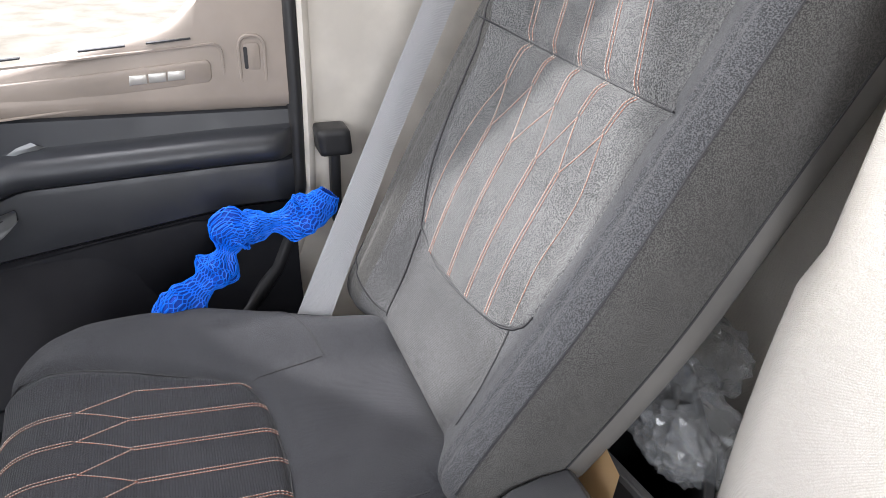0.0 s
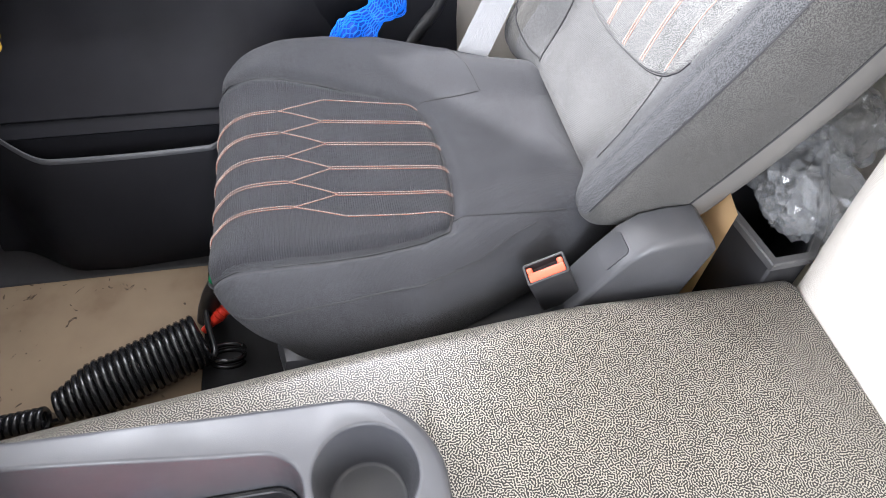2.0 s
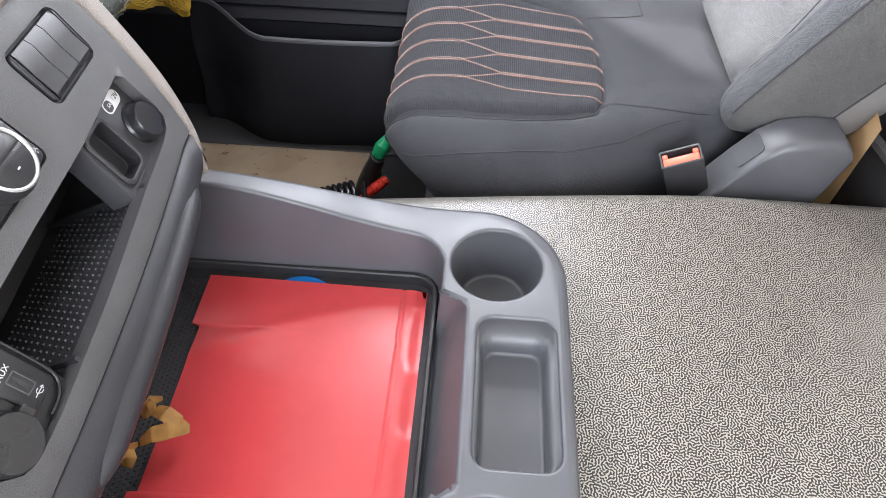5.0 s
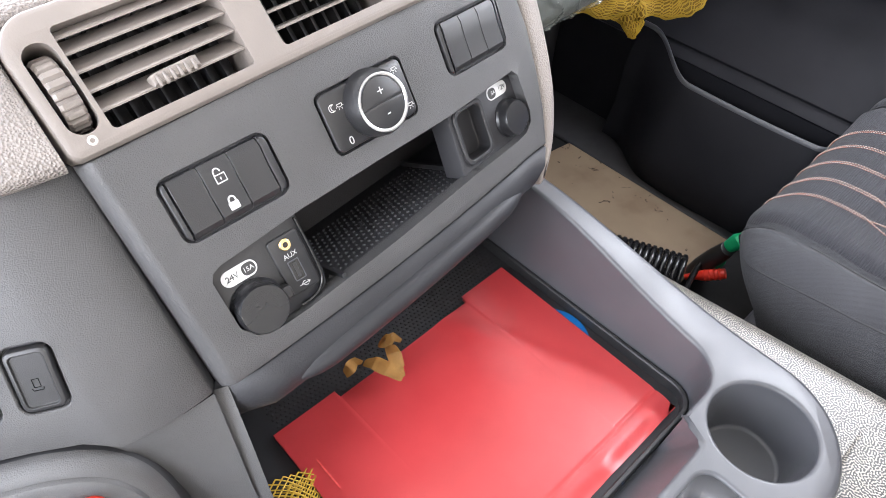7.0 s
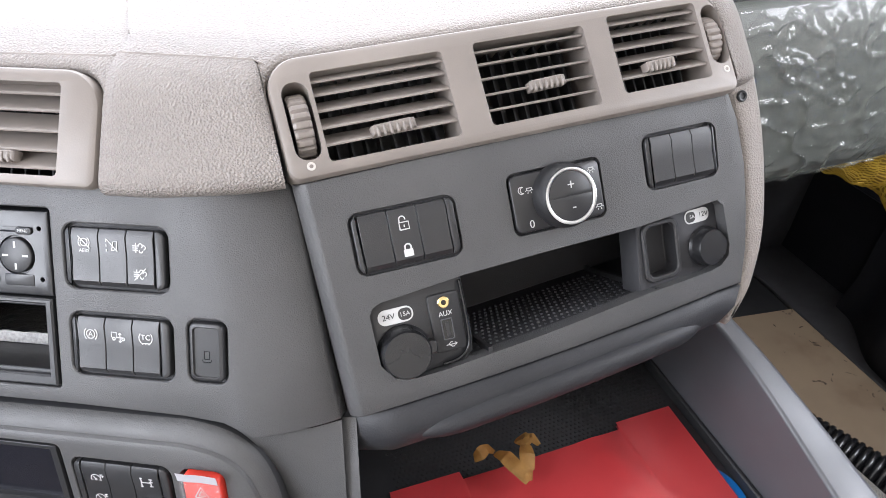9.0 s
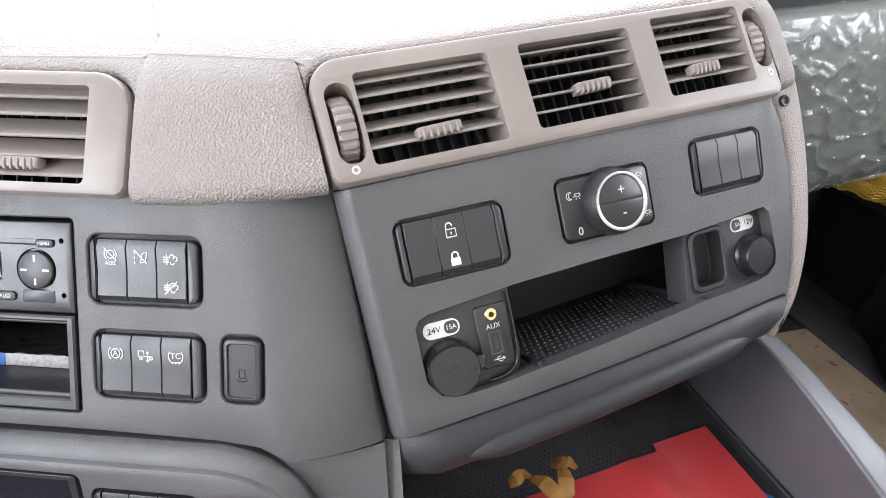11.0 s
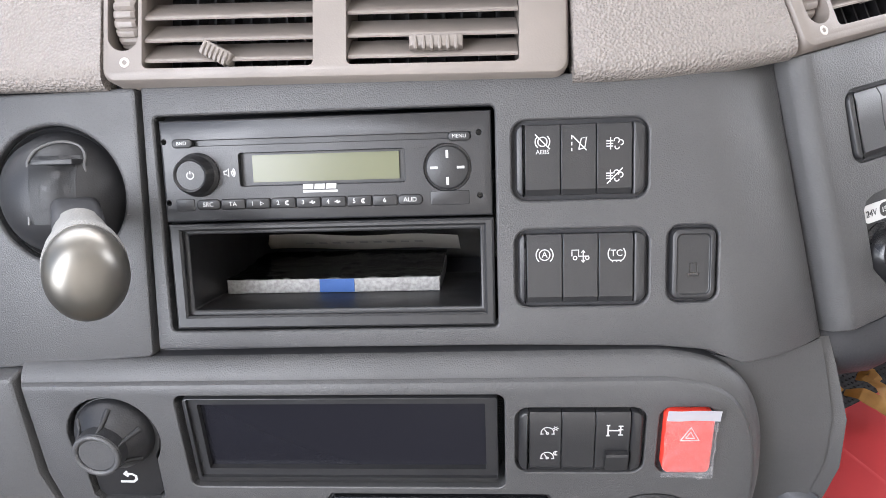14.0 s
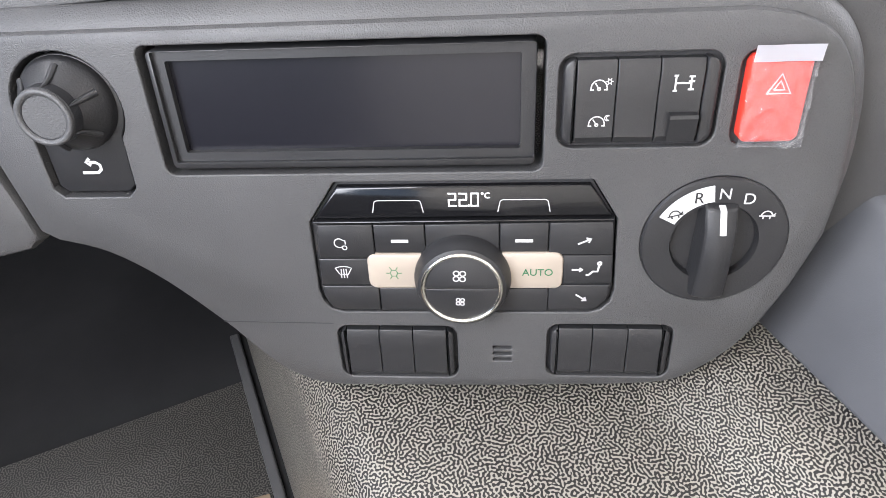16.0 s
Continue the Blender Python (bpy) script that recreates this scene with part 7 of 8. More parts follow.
def drawer():
    """Drawer front under the shelf with a padded grip."""
    t = thing("glove_drawer", "charcoal drawer front with a rounded grip under the shelf", "drawer", SF)
    bm = bmesh.new()
    rows = []
    for i in range(25):
        q = i / 24
        u = -0.156 + q * 0.336
        top = -0.1135 + (u + 0.156) / 0.336 * 0.0155
        low = -0.148 + (u + 0.156) / 0.336 * 0.019
        e = u - 0.020 * smooth(0.82, 1.0, q)
        n = bow(u, -0.11)
        back = -0.020 * (1 - smooth(0.0, 0.09, q))
        rows.append([(u, top, -0.03), (u, top, n - 0.004 + back), (u, top - 0.002, n - 0.0015 + back), ((u + e) / 2, (top + low) / 2, n + 0.002 + back), (e, low + 0.006, n - 0.002 + back), (e, low, n - 0.009 + back), (e, low, -0.09)])
    loft(bm, rows)
    bm.verts.ensure_lookup_table()
    bm.faces.new(bm.verts[:7])
    part("front", bm, DRAWER, t, angle=40)
    bm = bmesh.new()
    n = 22
    pts, rs = [], []
    for i in range(n + 1):
        q = i / n
        pts.append((-0.117 + 0.262 * q, -0.1375 + 0.016 * q + 0.002 * math.sin(math.pi * q), -0.0085 + 0.006 * math.sin(math.pi * q) ** 0.5 + bow(-0.117 + 0.262 * q, -0.12)))
        e = min(1.0, min(q, 1 - q) * 7)
        rs.append(0.0015 + 0.0085 * math.sin(math.pi / 2 * e))
    tube(bm, pts, rs, 18)
    part("grip", bm, DRAWER, t, "grained rounded grip", angle=80)


drawer()


def end_trim():
    bm = bmesh.new()
    poly = [tuple(p) for p in run(mm([(185, 62), (192, 35), (195.5, 0), (193.5, -40), (189, -74), (182, -99), (172, -117), (163, -129)]), 0.008)] + [tuple(p) for p in run(mm([(168, -133), (184, -118), (198, -98), (212, -62), (218.5, -18), (219.5, 30), (215, 76)]), 0.008)]
    prism(bm, poly, -0.10, -0.004, 0.005)
    ob = part("end_trim", bm, TAUPE_GRAIN, at=SF, bevel=0.004, angle=35)
    tagged(ob, "taupe grained end trim of the dashboard", "dashboard trim", kind="structure")
    t = thing("trim_screw", "black recessed trim screw in the dashboard end", "screw", SF)
    bm = bmesh.new()
    lathe(bm, [(0.0045, -0.006), (0.0045, -0.0022), (0.0038, -0.0015), (0.0026, -0.0018), (0.0022, -0.003), (0, -0.003)], 24, pose(0.1985, 0.0525, 0))
    part("head", bm, BLACK, t)


end_trim()


# --- air vents
def vent(face, outline, openings, wheels, tabs, label, screw, tilt, steps):
    t = thing("air_vent", label, "air vent", face, "air vents on the dashboard")
    bm = bmesh.new()
    prism(bm, outline, -0.045, 0.0035, 0.004)
    cuts = [solid(rounded(x0, y0, x1, y1, 0.003), -0.04, 0.05) for x0, y0, x1, y1 in openings]
    for x, y, h in wheels:
        cuts.append(solid(rounded(x - 0.0085, y - h - 0.004, x + 0.0085, y + h + 0.004, 0.008), -0.03, 0.05))
    part("housing", carve(bm, cuts), TAUPE, t, bevel=0.0012, angle=32)
    for (x0, y0, x1, y1), lean in zip(openings, tilt):
        part("duct", solid(rounded(x0, y0, x1, y1, 0.003), -0.041, -0.034), BLACK_MATT, t, "dark duct")
        k = 9
        for i in range(1, k):
            x = x0 + (x1 - x0) * i / k
            bm = bmesh.new()
            box(bm, x - 0.0007, x + 0.0007, y0, y1, -0.034, -0.021)
            part("upright_vane", bm, BLACK_MATT, t)
        for q in steps:
            y = y1 - (y1 - y0) * q
            bm = bmesh.new()
            c, s = math.cos(radians(lean)), math.sin(radians(lean))
            prof = [(0.0004, 0.0006), (0.0010, -0.0006), (0.0008, -0.019), (-0.0006, -0.019), (-0.0010, -0.0008), (-0.0006, 0.0006)]
            a, b = [[bm.verts.new((x, y + v * c - n_ * s, 0.0005 + n_ * c + v * s)) for v, n_ in prof] for x in (x0 + 0.0004, x1 - 0.0004)]
            for j in range(6):
                bm.faces.new((a[j], b[j], b[(j + 1) % 6], a[(j + 1) % 6]))
            bm.faces.new(a)
            bm.faces.new(b)
            part("slat", bm, TAUPE, t, angle=25)
    for x, y, h in wheels:
        bm = bmesh.new()
        r, seg = h * 1.02, 160
        ringz = []
        for side in (-0.0060, -0.0042, 0.0042, 0.0060):
            row = []
            for i in range(seg):
                a = 2 * math.pi * i / seg
                rr = r * (0.93 if abs(side) > 0.005 else 1.0) * (1 - 0.10 * max(0.0, math.cos(a * 22)) ** 2)
                row.append(bm.verts.new((x + side, y + rr * math.sin(a), -0.0135 + rr * math.cos(a) * 0.9)))
            ringz.append(row)
        for p, q in zip(ringz, ringz[1:]):
            for i in range(seg):
                bm.faces.new((p[i], p[(i + 1) % seg], q[(i + 1) % seg], q[i]))
        bm.faces.new(ringz[0])
        bm.faces.new(ringz[-1])
        part("thumb_wheel", bm, TAUPE, t, "ribbed thumb wheel", angle=30)
    for x, y, w, rot in tabs:
        bm = bmesh.new()
        pts = [(-w, -0.0036), (w, -0.0036), (w, 0.0030), (w * 0.8, 0.0036), (-w * 0.8, 0.0036), (-w, 0.0030)]
        prism(bm, pts, -0.004, 0.0042, 0.0015)
        tab = part("slider", bm, TAUPE, t, "ribbed slider tab", at=pose(x, y, 0, 0, 0, rot))
        for k in range(6):
            xx = -w * 0.75 + k * w * 0.30
            bm = bmesh.new()
            tube(bm, [(xx, -0.0040, 0.0008), (xx, -0.0037, 0.0036), (xx, -0.0012, 0.0044), (xx, 0.0022, 0.0042)], [0.0009, 0.0012, 0.0012, 0.0007], 8)
            part("rib", bm, TAUPE, tab)
    for x, y in screw:
        bm = bmesh.new()
        ring(bm, circle(x, y, 0.0028, 24), circle(x, y, 0.0013, 24), 0.0030, 0.0039, 0, 0.0003)
        part("mark", bm, mat("pale_ring", (0.45, 0.42, 0.39), 0.5), t, "pale ring mark")
    return t


def swept(x0, y0, x1, y1, r_top, r_low):
    """Vent outline: generous upper corners."""
    pts = []
    for cx, cy, a, r in ((x1 - r_low, y0 + r_low, -90, r_low), (x1 - r_top, y1 - r_top, 0, r_top), (x0 + r_top, y1 - r_top, 90, r_top), (x0 + r_low, y0 + r_low, 180, r_low)):
        for i in range(9):
            k = radians(a + 90 * i / 8)
            pts.append((cx + r * math.cos(k), cy + r * math.sin(k)))
    return pts


vent(VENT_FACE, swept(-0.1545, -0.0355, 0.101, 0.041, 0.026, 0.008), [(-0.131, -0.0285, -0.0365, 0.0305), (-0.0185, -0.0285, 0.0745, 0.0315)],
     [(-0.1415, 0.0045, 0.019)], [(0.030, -0.0165, 0.0145, 0), (-0.090, -0.020, 0.009, -28)], "taupe double air vent with tilted slats above the radio", [(-0.1405, -0.025)], (42, 42), (0.12, 0.30, 0.52, 0.73, 0.92))
vent(VENT_FACE_2, swept(-0.1705, -0.0095, 0.1745, 0.070, 0.022, 0.008), [(-0.143, -0.0015, -0.0525, 0.0575), (-0.0295, 0.0005, 0.056, 0.0590), (0.0765, 0.0045, 0.1525, 0.0625)],
     [(-0.1545, 0.0275, 0.0215), (0.1645, 0.0360, 0.019)], [(-0.097, 0.0135, 0.015, 2), (0.0185, 0.0235, 0.014, 2), (0.1115, 0.0215, 0.0125, 2)], "taupe triple air vent with tilted slats above the shelf", [(-0.1555, -0.002), (0.166, 0.008)], (32, 14, 30), (0.10, 0.25, 0.43, 0.62, 0.81))

# ---------------------------------------------------------------- passenger door, seen from inside: x rearwards, y up, z into the cab
DOOR = plane_frame((0.98, 0, 0), (0, -1, 0), (0, 0, 1))


def door():
    t = thing("passenger_door", "closed cab door, beige above and black below", "door")
    # upper trim with the window ledge
    bm = bmesh.new()
    rows = []
    us = [-1.0, -0.8, -0.6, -0.45, -0.30, -0.20, -0.12, -0.09, -0.075, -0.06, -0.05, -0.04, -0.03, -0.02, -0.01, 0.0, 0.01, 0.02, 0.03, 0.05, 0.075, 0.087]
    for u in us:
        ledge = 0.853 - 0.235 * max(0.0, -(u + 0.003))
        if u > -0.09:
            q = min(1.0, (u + 0.09) / 0.10)
            ledge += 0.12 * (1 - math.sqrt(1 - q * q)) + 0.7 * smooth(-0.01, 0.04, u)
        low = min(0.7245 - 0.02 * u, min(ledge, 0.86) - 0.05)
        mid = low + (min(ledge, 0.86) - low) * 0.5
        rows.append([(u, low, 0.004), (u, low + 0.006, 0.012), (u, low + 0.022, 0.016), (u, mid, 0.012), (u, min(ledge, 0.86) - 0.022, 0.010), (u, ledge - 0.010, 0.006), (u, ledge - 0.004, -0.002), (u, ledge - 0.001, -0.009), (u, ledge - 0.001, -0.016), (u, ledge - 0.020, -0.018)])
    loft(bm, rows)
    up = part("upper_trim", bm, DOOR_BEIGE, t, "beige plastic upper trim", at=DOOR, angle=50)
    # long inset panel that carries the badge
    def skew(pts):
        return [(u, v + 0.085 * min(0.0, u)) for u, v in pts]
    bm = bmesh.new()
    ring(bm, skew(rounded(-0.55, 0.754, 0.004, 0.820, 0.016)), skew(rounded(-0.55, 0.757, 0.001, 0.817, 0.014)), 0.006, 0.0135, 0, 0.0006)
    part("inset_rim", bm, DOOR_BEIGE, t, at=DOOR)
    bm = bmesh.new()
    prism(bm, skew(rounded(-0.55, 0.768, -0.014, 0.799, 0.008)), 0.004, 0.0150, 0.002)
    ins = part("inset_panel", bm, DOOR_BEIGE, t, "raised inset panel", at=DOOR)
    chrome = mat("pale_metal_badge", (0.55, 0.53, 0.50), 0.35, 0.6)
    bm = bmesh.new()
    for k in range(3):
        a = -0.118 + k * 0.0238
        b = -0.0095 + 0.0016 * k
        prism(bm, [(a, 0.770 + b + 0.0085), (a + 0.0215, 0.770 + b + 0.0095), (a + 0.0225, 0.770 + b + 0.0215), (a + 0.0010, 0.770 + b + 0.0205)], 0.0148, 0.0172, 0.0006)
    part("badge", bm, chrome, ins, "pale metal badge as plain blocks")
    # lock slide
    bm = bmesh.new()
    ring(bm, rounded(0.0225, 0.752, 0.0605, 0.829, 0.016), rounded(0.0265, 0.756, 0.0565, 0.825, 0.013), 0.009, 0.0145, 0, 0.001)
    lk = part("lock_frame", bm, DOOR_BEIGE, t, "oval frame of the lock slide", at=DOOR)
    part("lock_slide", solid(rounded(0.0305, 0.764, 0.0525, 0.817, 0.006), 0.004, 0.0130, 0.0015), DOOR_BEIGE, lk)
    part("lock_recess", solid(rounded(0.0305, 0.782, 0.0355, 0.812, 0.002), 0.0120, 0.0134), BLACK_MATT, lk, "dark recess")
    for a in (-0.42, -0.29, -0.17, -0.09):
        part("demist_slot", solid([(a, 0.8275 + 0.085 * a), (a + 0.055, 0.8275 + 0.085 * (a + 0.055)), (a + 0.055, 0.8295 + 0.085 * (a + 0.055)), (a, 0.8295 + 0.085 * a)], 0.008, 0.0145), BLACK_MATT, t, "black slot", at=DOOR)
    # black armrest roll, band and lower skin, swelling into the cab ahead of the seat
    def sink(u):
        return 0.03 * min(0.0, u) + 0.35 * min(0.0, u + 0.27) if u > -0.5 else -0.0955
    bm = bmesh.new()
    rows = []
    for i in range(73):
        u = -1.0 + 1.085 * i / 72
        s = sink(u)
        e = smooth(0.088, 0.062, u)
        f = smooth(-0.12, -0.32, u)
        top = min(0.7245 - 0.02 * u, 0.853 + 0.235 * min(0.0, u) - 0.05)
        def mixed(a, b):
            return a + (b - a) * f
        edge = 0.580 + 0.14 * min(0.0, u) if u > -0.4 else 0.524
        low = [(edge - 0.004, 0.020), (edge - 0.05, 0.020 + 0.03 * f), (mixed(0.44, 0.450), mixed(0.024, 0.120)), (mixed(0.40, 0.412), mixed(0.04, 0.172)), (mixed(0.395, 0.407), mixed(0.042, 0.178)), (mixed(0.39, 0.402), mixed(0.043, 0.176)),
               (mixed(0.38, 0.394), mixed(0.046, 0.190)), (mixed(0.375, 0.389), mixed(0.05, 0.196)), (mixed(0.37, 0.384), mixed(0.053, 0.192)), (0.30, mixed(0.105, 0.198)), (0.24, mixed(0.14, 0.20)), (0.17, 0.21), (0.10, 0.22)]
        roll = [(top, 0.004), (top - 0.003, 0.010), (0.700 + s, 0.014), (0.696 + s, 0.020)]
        for k in range(9):
            a = radians(80 - 20 * k)
            roll.append((0.676 + s + 0.021 * math.sin(a), 0.020 + e * (0.018 + 0.021 * math.cos(a))))
        roll += [(0.6535 + s, 0.024), (0.651 + s, 0.018), (0.648 + s, 0.024 + 0.006 * e), (0.640 + s, 0.027 + 0.006 * e), (edge + 0.006, 0.025 + 0.006 * e), (edge + 0.001, 0.022 + 0.004 * e), (edge - 0.001, 0.014)]
        rows.append([(u, v, n) for v, n in roll + low])
    loft(bm, rows)
    for f in bm.faces:
        f.material_index = 1 if f.calc_center_median().y > max(0.524, 0.580 + 0.14 * min(0.0, f.calc_center_median().x)) else 0
    part("lower_trim", bm, [DOOR_BLACK, DOOR_UPPER], t, "black plastic lower trim", at=DOOR, angle=40)
    # bellied map pocket with a pale rim
    body, rim = [], []
    for i in range(41):
        u = -0.70 + 0.46 * i / 40
        y = -u
        fw = smooth(0.56, 0.68, y)
        rr = smooth(0.335, 0.25, y)
        z = 0.383 - 0.004 * math.sin(math.pi * (y - 0.33) / 0.3) + 0.034 * fw
        n = 0.240 - 0.052 * fw - 0.10 * rr
        rim.append([(u, z - 0.002, n - 0.002), (u, z + 0.0025, n), (u, z + 0.003, n + 0.003), (u, z, n + 0.0055), (u, z - 0.004, n + 0.006)])
        body.append([(u, z - 0.12, n - 0.03), (u, z - 0.03, n - 0.006), (u, z - 0.0022, n - 0.0022), (u, z - 0.004, n + 0.0058), (u, z - 0.03, n + 0.018), (u, z - 0.07, n + 0.034 - 0.01 * rr), (u, 0.27, n + 0.055 - 0.02 * fw), (u, 0.235, n + 0.068 - 0.02 * fw), (u, 0.21, n + 0.072 - 0.012 * abs(y - 0.5) / 0.16), (u, 0.16, n + 0.05)])
    bm = bmesh.new()
    loft(bm, body)
    pk = part("map_pocket", bm, DOOR_BLACK, t, "bellied black map pocket", at=DOOR, angle=50)
    bm = bmesh.new()
    loft(bm, rim)
    part("pocket_rim", bm, GREY_SOFT, pk, "pale grey rim of the map pocket", angle=60)
    field = [(-0.385, 0.516), (-0.30, 0.530), (-0.206, 0.545), (-0.12, 0.557), (-0.065, 0.564), (-0.045, 0.562), (-0.034, 0.552), (-0.034, 0.535), (-0.05, 0.50), (-0.09, 0.45), (-0.15, 0.412), (-0.22, 0.402), (-0.27, 0.415), (-0.323, 0.455), (-0.36, 0.49)]
    part("lower_field", solid(list(reversed(field)), 0.006, 0.0255, 0.003), DOOR_BLACK, t, "raised lower field", at=DOOR)
    # scooped pull handle under the roll, its upper end showing above it
    satin = mat("satin_grey_metal", (0.20, 0.205, 0.21), 0.45, 0.7)
    bm = bmesh.new()
    rows = []
    for k in range(19):
        q = k / 18
        u = -0.46 + 0.178 * q
        a = 0.600 + sink(u) * 0.9 + 0.034
        b = 0.548 + 0.045 * max(0.0, (q - 0.45) / 0.55) ** 2.2 + 0.012 * q
        b = min(b, a - 0.002)
        rows.append([(u, a + (b - a) * v, 0.046 - 0.014 * math.sin(math.pi * min(1.0, v * 1.15)) * min(1.0, (a - b) / 0.03)) for v in (0, 0.15, 0.3, 0.45, 0.6, 0.75, 0.88, 0.95, 1.0)] + [(u, b - 0.002, 0.030)])
    loft(bm, rows)
    part("pull_handle", bm, satin, t, "satin grey scooped pull handle", at=DOOR, angle=60)
    bm = bmesh.new()
    P = [(-0.295, 0.664), (-0.289, 0.676), (-0.279, 0.687), (-0.265, 0.696), (-0.247, 0.702)]
    loft(bm, [[(u, v, 0.0165), (u + 0.006, v - 0.003, 0.020), (u + 0.014, v - 0.008, 0.0165)] for u, v in P])
    part("handle_end", bm, satin, t, "satin grey upper end of the handle", at=DOOR, angle=60)
    bm = bmesh.new()
    tube(bm, [DOOR @ Vector(p) for p in ((0.096, 1.35, -0.004), (0.096, 0.95, -0.004), (0.097, 0.80, 0.0), (0.096, 0.70, 0.004), (0.094, 0.60, 0.008), (0.080, 0.53, 0.012), (0.050, 0.46, 0.016), (0.0, 0.40, 0.03), (-0.06, 0.34, 0.06), (-0.12, 0.28, 0.10))], 0.013, 10)
    part("door_seal", bm, BLACK, t, "black rubber door seal", angle=70)
    bm = bmesh.new()
    for x0, x1, y0, y1 in ((-0.95, -0.93, 0.80, 1.62), (-0.96, 0.06, 1.60, 1.74)):
        prism(bm, [(x0, y0), (x1, y0), (x1, y1), (x0, y1)], -0.06, -0.01)
    part("window_frame", bm, DOOR_BEIGE, t, "beige window frame", at=DOOR)


door()


def pillar_trim():
    """Pale strip and cloth-covered foot between the door and the seat."""
    bm = bmesh.new()
    pts = [(0.106, 1.5), (0.106, 0.9), (0.107, 0.75), (0.106, 0.66), (0.104, 0.60), (0.094, 0.54), (0.068, 0.47), (0.022, 0.405), (-0.04, 0.35)]
    rows = []
    for u, v in pts:
        rows.append([(u, v, -0.01), (u, v - 0.003, 0.012), (u + 0.006, v - 0.006, 0.016), (u + 0.014, v - 0.012, 0.012), (u + 0.018, v - 0.015, 0.0), (u + 0.30, v - 0.1, 0.0)])
    loft(bm, rows)
    tagged(part("pillar_trim", bm, [plastic("pale_trim", (0.62, 0.58, 0.52), 0.5)], at=DOOR, angle=50), "pale plastic trim strip along the door opening", "trim", kind="structure")


pillar_trim()


def net_sleeve(t, P, rad, lining, threads, m=26, turn=0.062):
    """Crumpled tube of netting along a bent line."""
    n = 10 * (len(P) - 1)
    centre, R = [], []
    for i in range(n + 1):
        u = i / n * (len(P) - 1)
        k = min(int(u), len(P) - 2)
        q = u - k
        p0, p1, p2, p3 = P[max(0, k - 1)], P[k], P[k + 1], P[min(len(P) - 1, k + 2)]
        centre.append(0.5 * ((2 * p1) + (p2 - p0) * q + (2 * p0 - 5 * p1 + 4 * p2 - p3) * q * q + (3 * p1 - p0 - 3 * p2 + p3) * q ** 3))
        r0, r1 = rad[k], rad[k + 1]
        R.append(r0 + (r1 - r0) * q * q * (3 - 2 * q))
    def pt(i, a, out=0.0):
        i = max(0, min(n, i))
        d = (centre[min(n, i + 1)] - centre[max(0, i - 1)]).normalized()
        s = d.cross(Vector((1, 0, 0.2))).normalized()
        w = d.cross(s)
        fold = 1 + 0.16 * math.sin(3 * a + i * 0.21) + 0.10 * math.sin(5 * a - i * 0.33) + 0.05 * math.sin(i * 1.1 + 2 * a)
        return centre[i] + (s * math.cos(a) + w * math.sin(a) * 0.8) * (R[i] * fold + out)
    # added inner sheet whose dark colour stands for shade between the folds
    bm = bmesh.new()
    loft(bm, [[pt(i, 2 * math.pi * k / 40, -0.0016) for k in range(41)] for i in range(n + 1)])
    part("lining", bm, lining, t, "sheet inside the net, fold shade in its colour", angle=80)
    bm = bmesh.new()
    for s in (1, -1):
        for j in range(m):
            pts = []
            for i in range(n + 1):
                a = 2 * math.pi * j / m + s * (i * turn + 0.055 * math.sin(i * math.pi / 2.0))
                pts.append(pt(i, a, 0.0003))
            tube(bm, pts, 0.00085, 4)
    tagged(part("mesh_threads", bm, threads, t, "knotted net threads", angle=80), kind="stuff")


def blue_strap():
    t = thing("net_strap", "crumpled bright blue net strap hanging beside the seat", "net")
    path = [(-0.118, 0.628), (-0.100, 0.605), (-0.072, 0.592), (-0.040, 0.592), (-0.005, 0.588), (0.018, 0.585), (0.030, 0.560), (0.045, 0.536), (0.070, 0.518), (0.100, 0.500), (0.130, 0.482), (0.150, 0.462)]
    rad = [0.014, 0.026, 0.031, 0.014, 0.023, 0.031, 0.012, 0.029, 0.017, 0.032, 0.018, 0.031]
    net_sleeve(t, [Vector((0.868 - 0.05 * smooth(0.0, 0.15, y), y, z)) for y, z in path], rad, BLUE_SHADE, BLUE_NET)


blue_strap()

# ---------------------------------------------------------------- behind and before the seat
def bin_behind():
    t = thing("storage_bin", "black plastic bin between the seat and the rear wall", "bin")
    bm = bmesh.new()
    poly = [(0.319, -0.322), (0.500, -0.300), (0.505, -0.50), (0.372, -0.42), (0.322, -0.372)]
    prism(bm, list(reversed(poly)), 0.25, 0.497, 0.004)
    part("body", carve(bm, [solid(list(reversed([(0.327, -0.329), (0.492, -0.309), (0.496, -0.488), (0.376, -0.413), (0.329, -0.369)])), 0.27, 0.7)]), BLACK, t, bevel=0.003, angle=30)
    bm = bmesh.new()
    ring(bm, scaled(list(reversed(poly)), -0.004), list(reversed([(0.3265, -0.3285), (0.4925, -0.3085), (0.4965, -0.4885), (0.3755, -0.4135), (0.3285, -0.3695)])), 0.4885, 0.4985, 0, 0.0015)
    part("rim", bm, GREY, t, "charcoal rim")
    c = thing("board_offcut", "strip of brown board standing beside the bin", "board")
    bm = bmesh.new()
    rows = [[(x, y, z) for x, y in ((0.352 + 0.004 * (z - 0.3), -0.268 - 0.04 * (z - 0.4)), (0.420, -0.283 - 0.04 * (z - 0.4)), (0.46, -0.296))] for z in (0.30, 0.40, 0.50, 0.548)]
    loft(bm, rows)
    bmesh.ops.solidify(bm, geom=bm.faces[:], thickness=0.022)
    part("sheet", bm, mat("tan_board", (0.62, 0.44, 0.24), 0.8), c)


bin_behind()


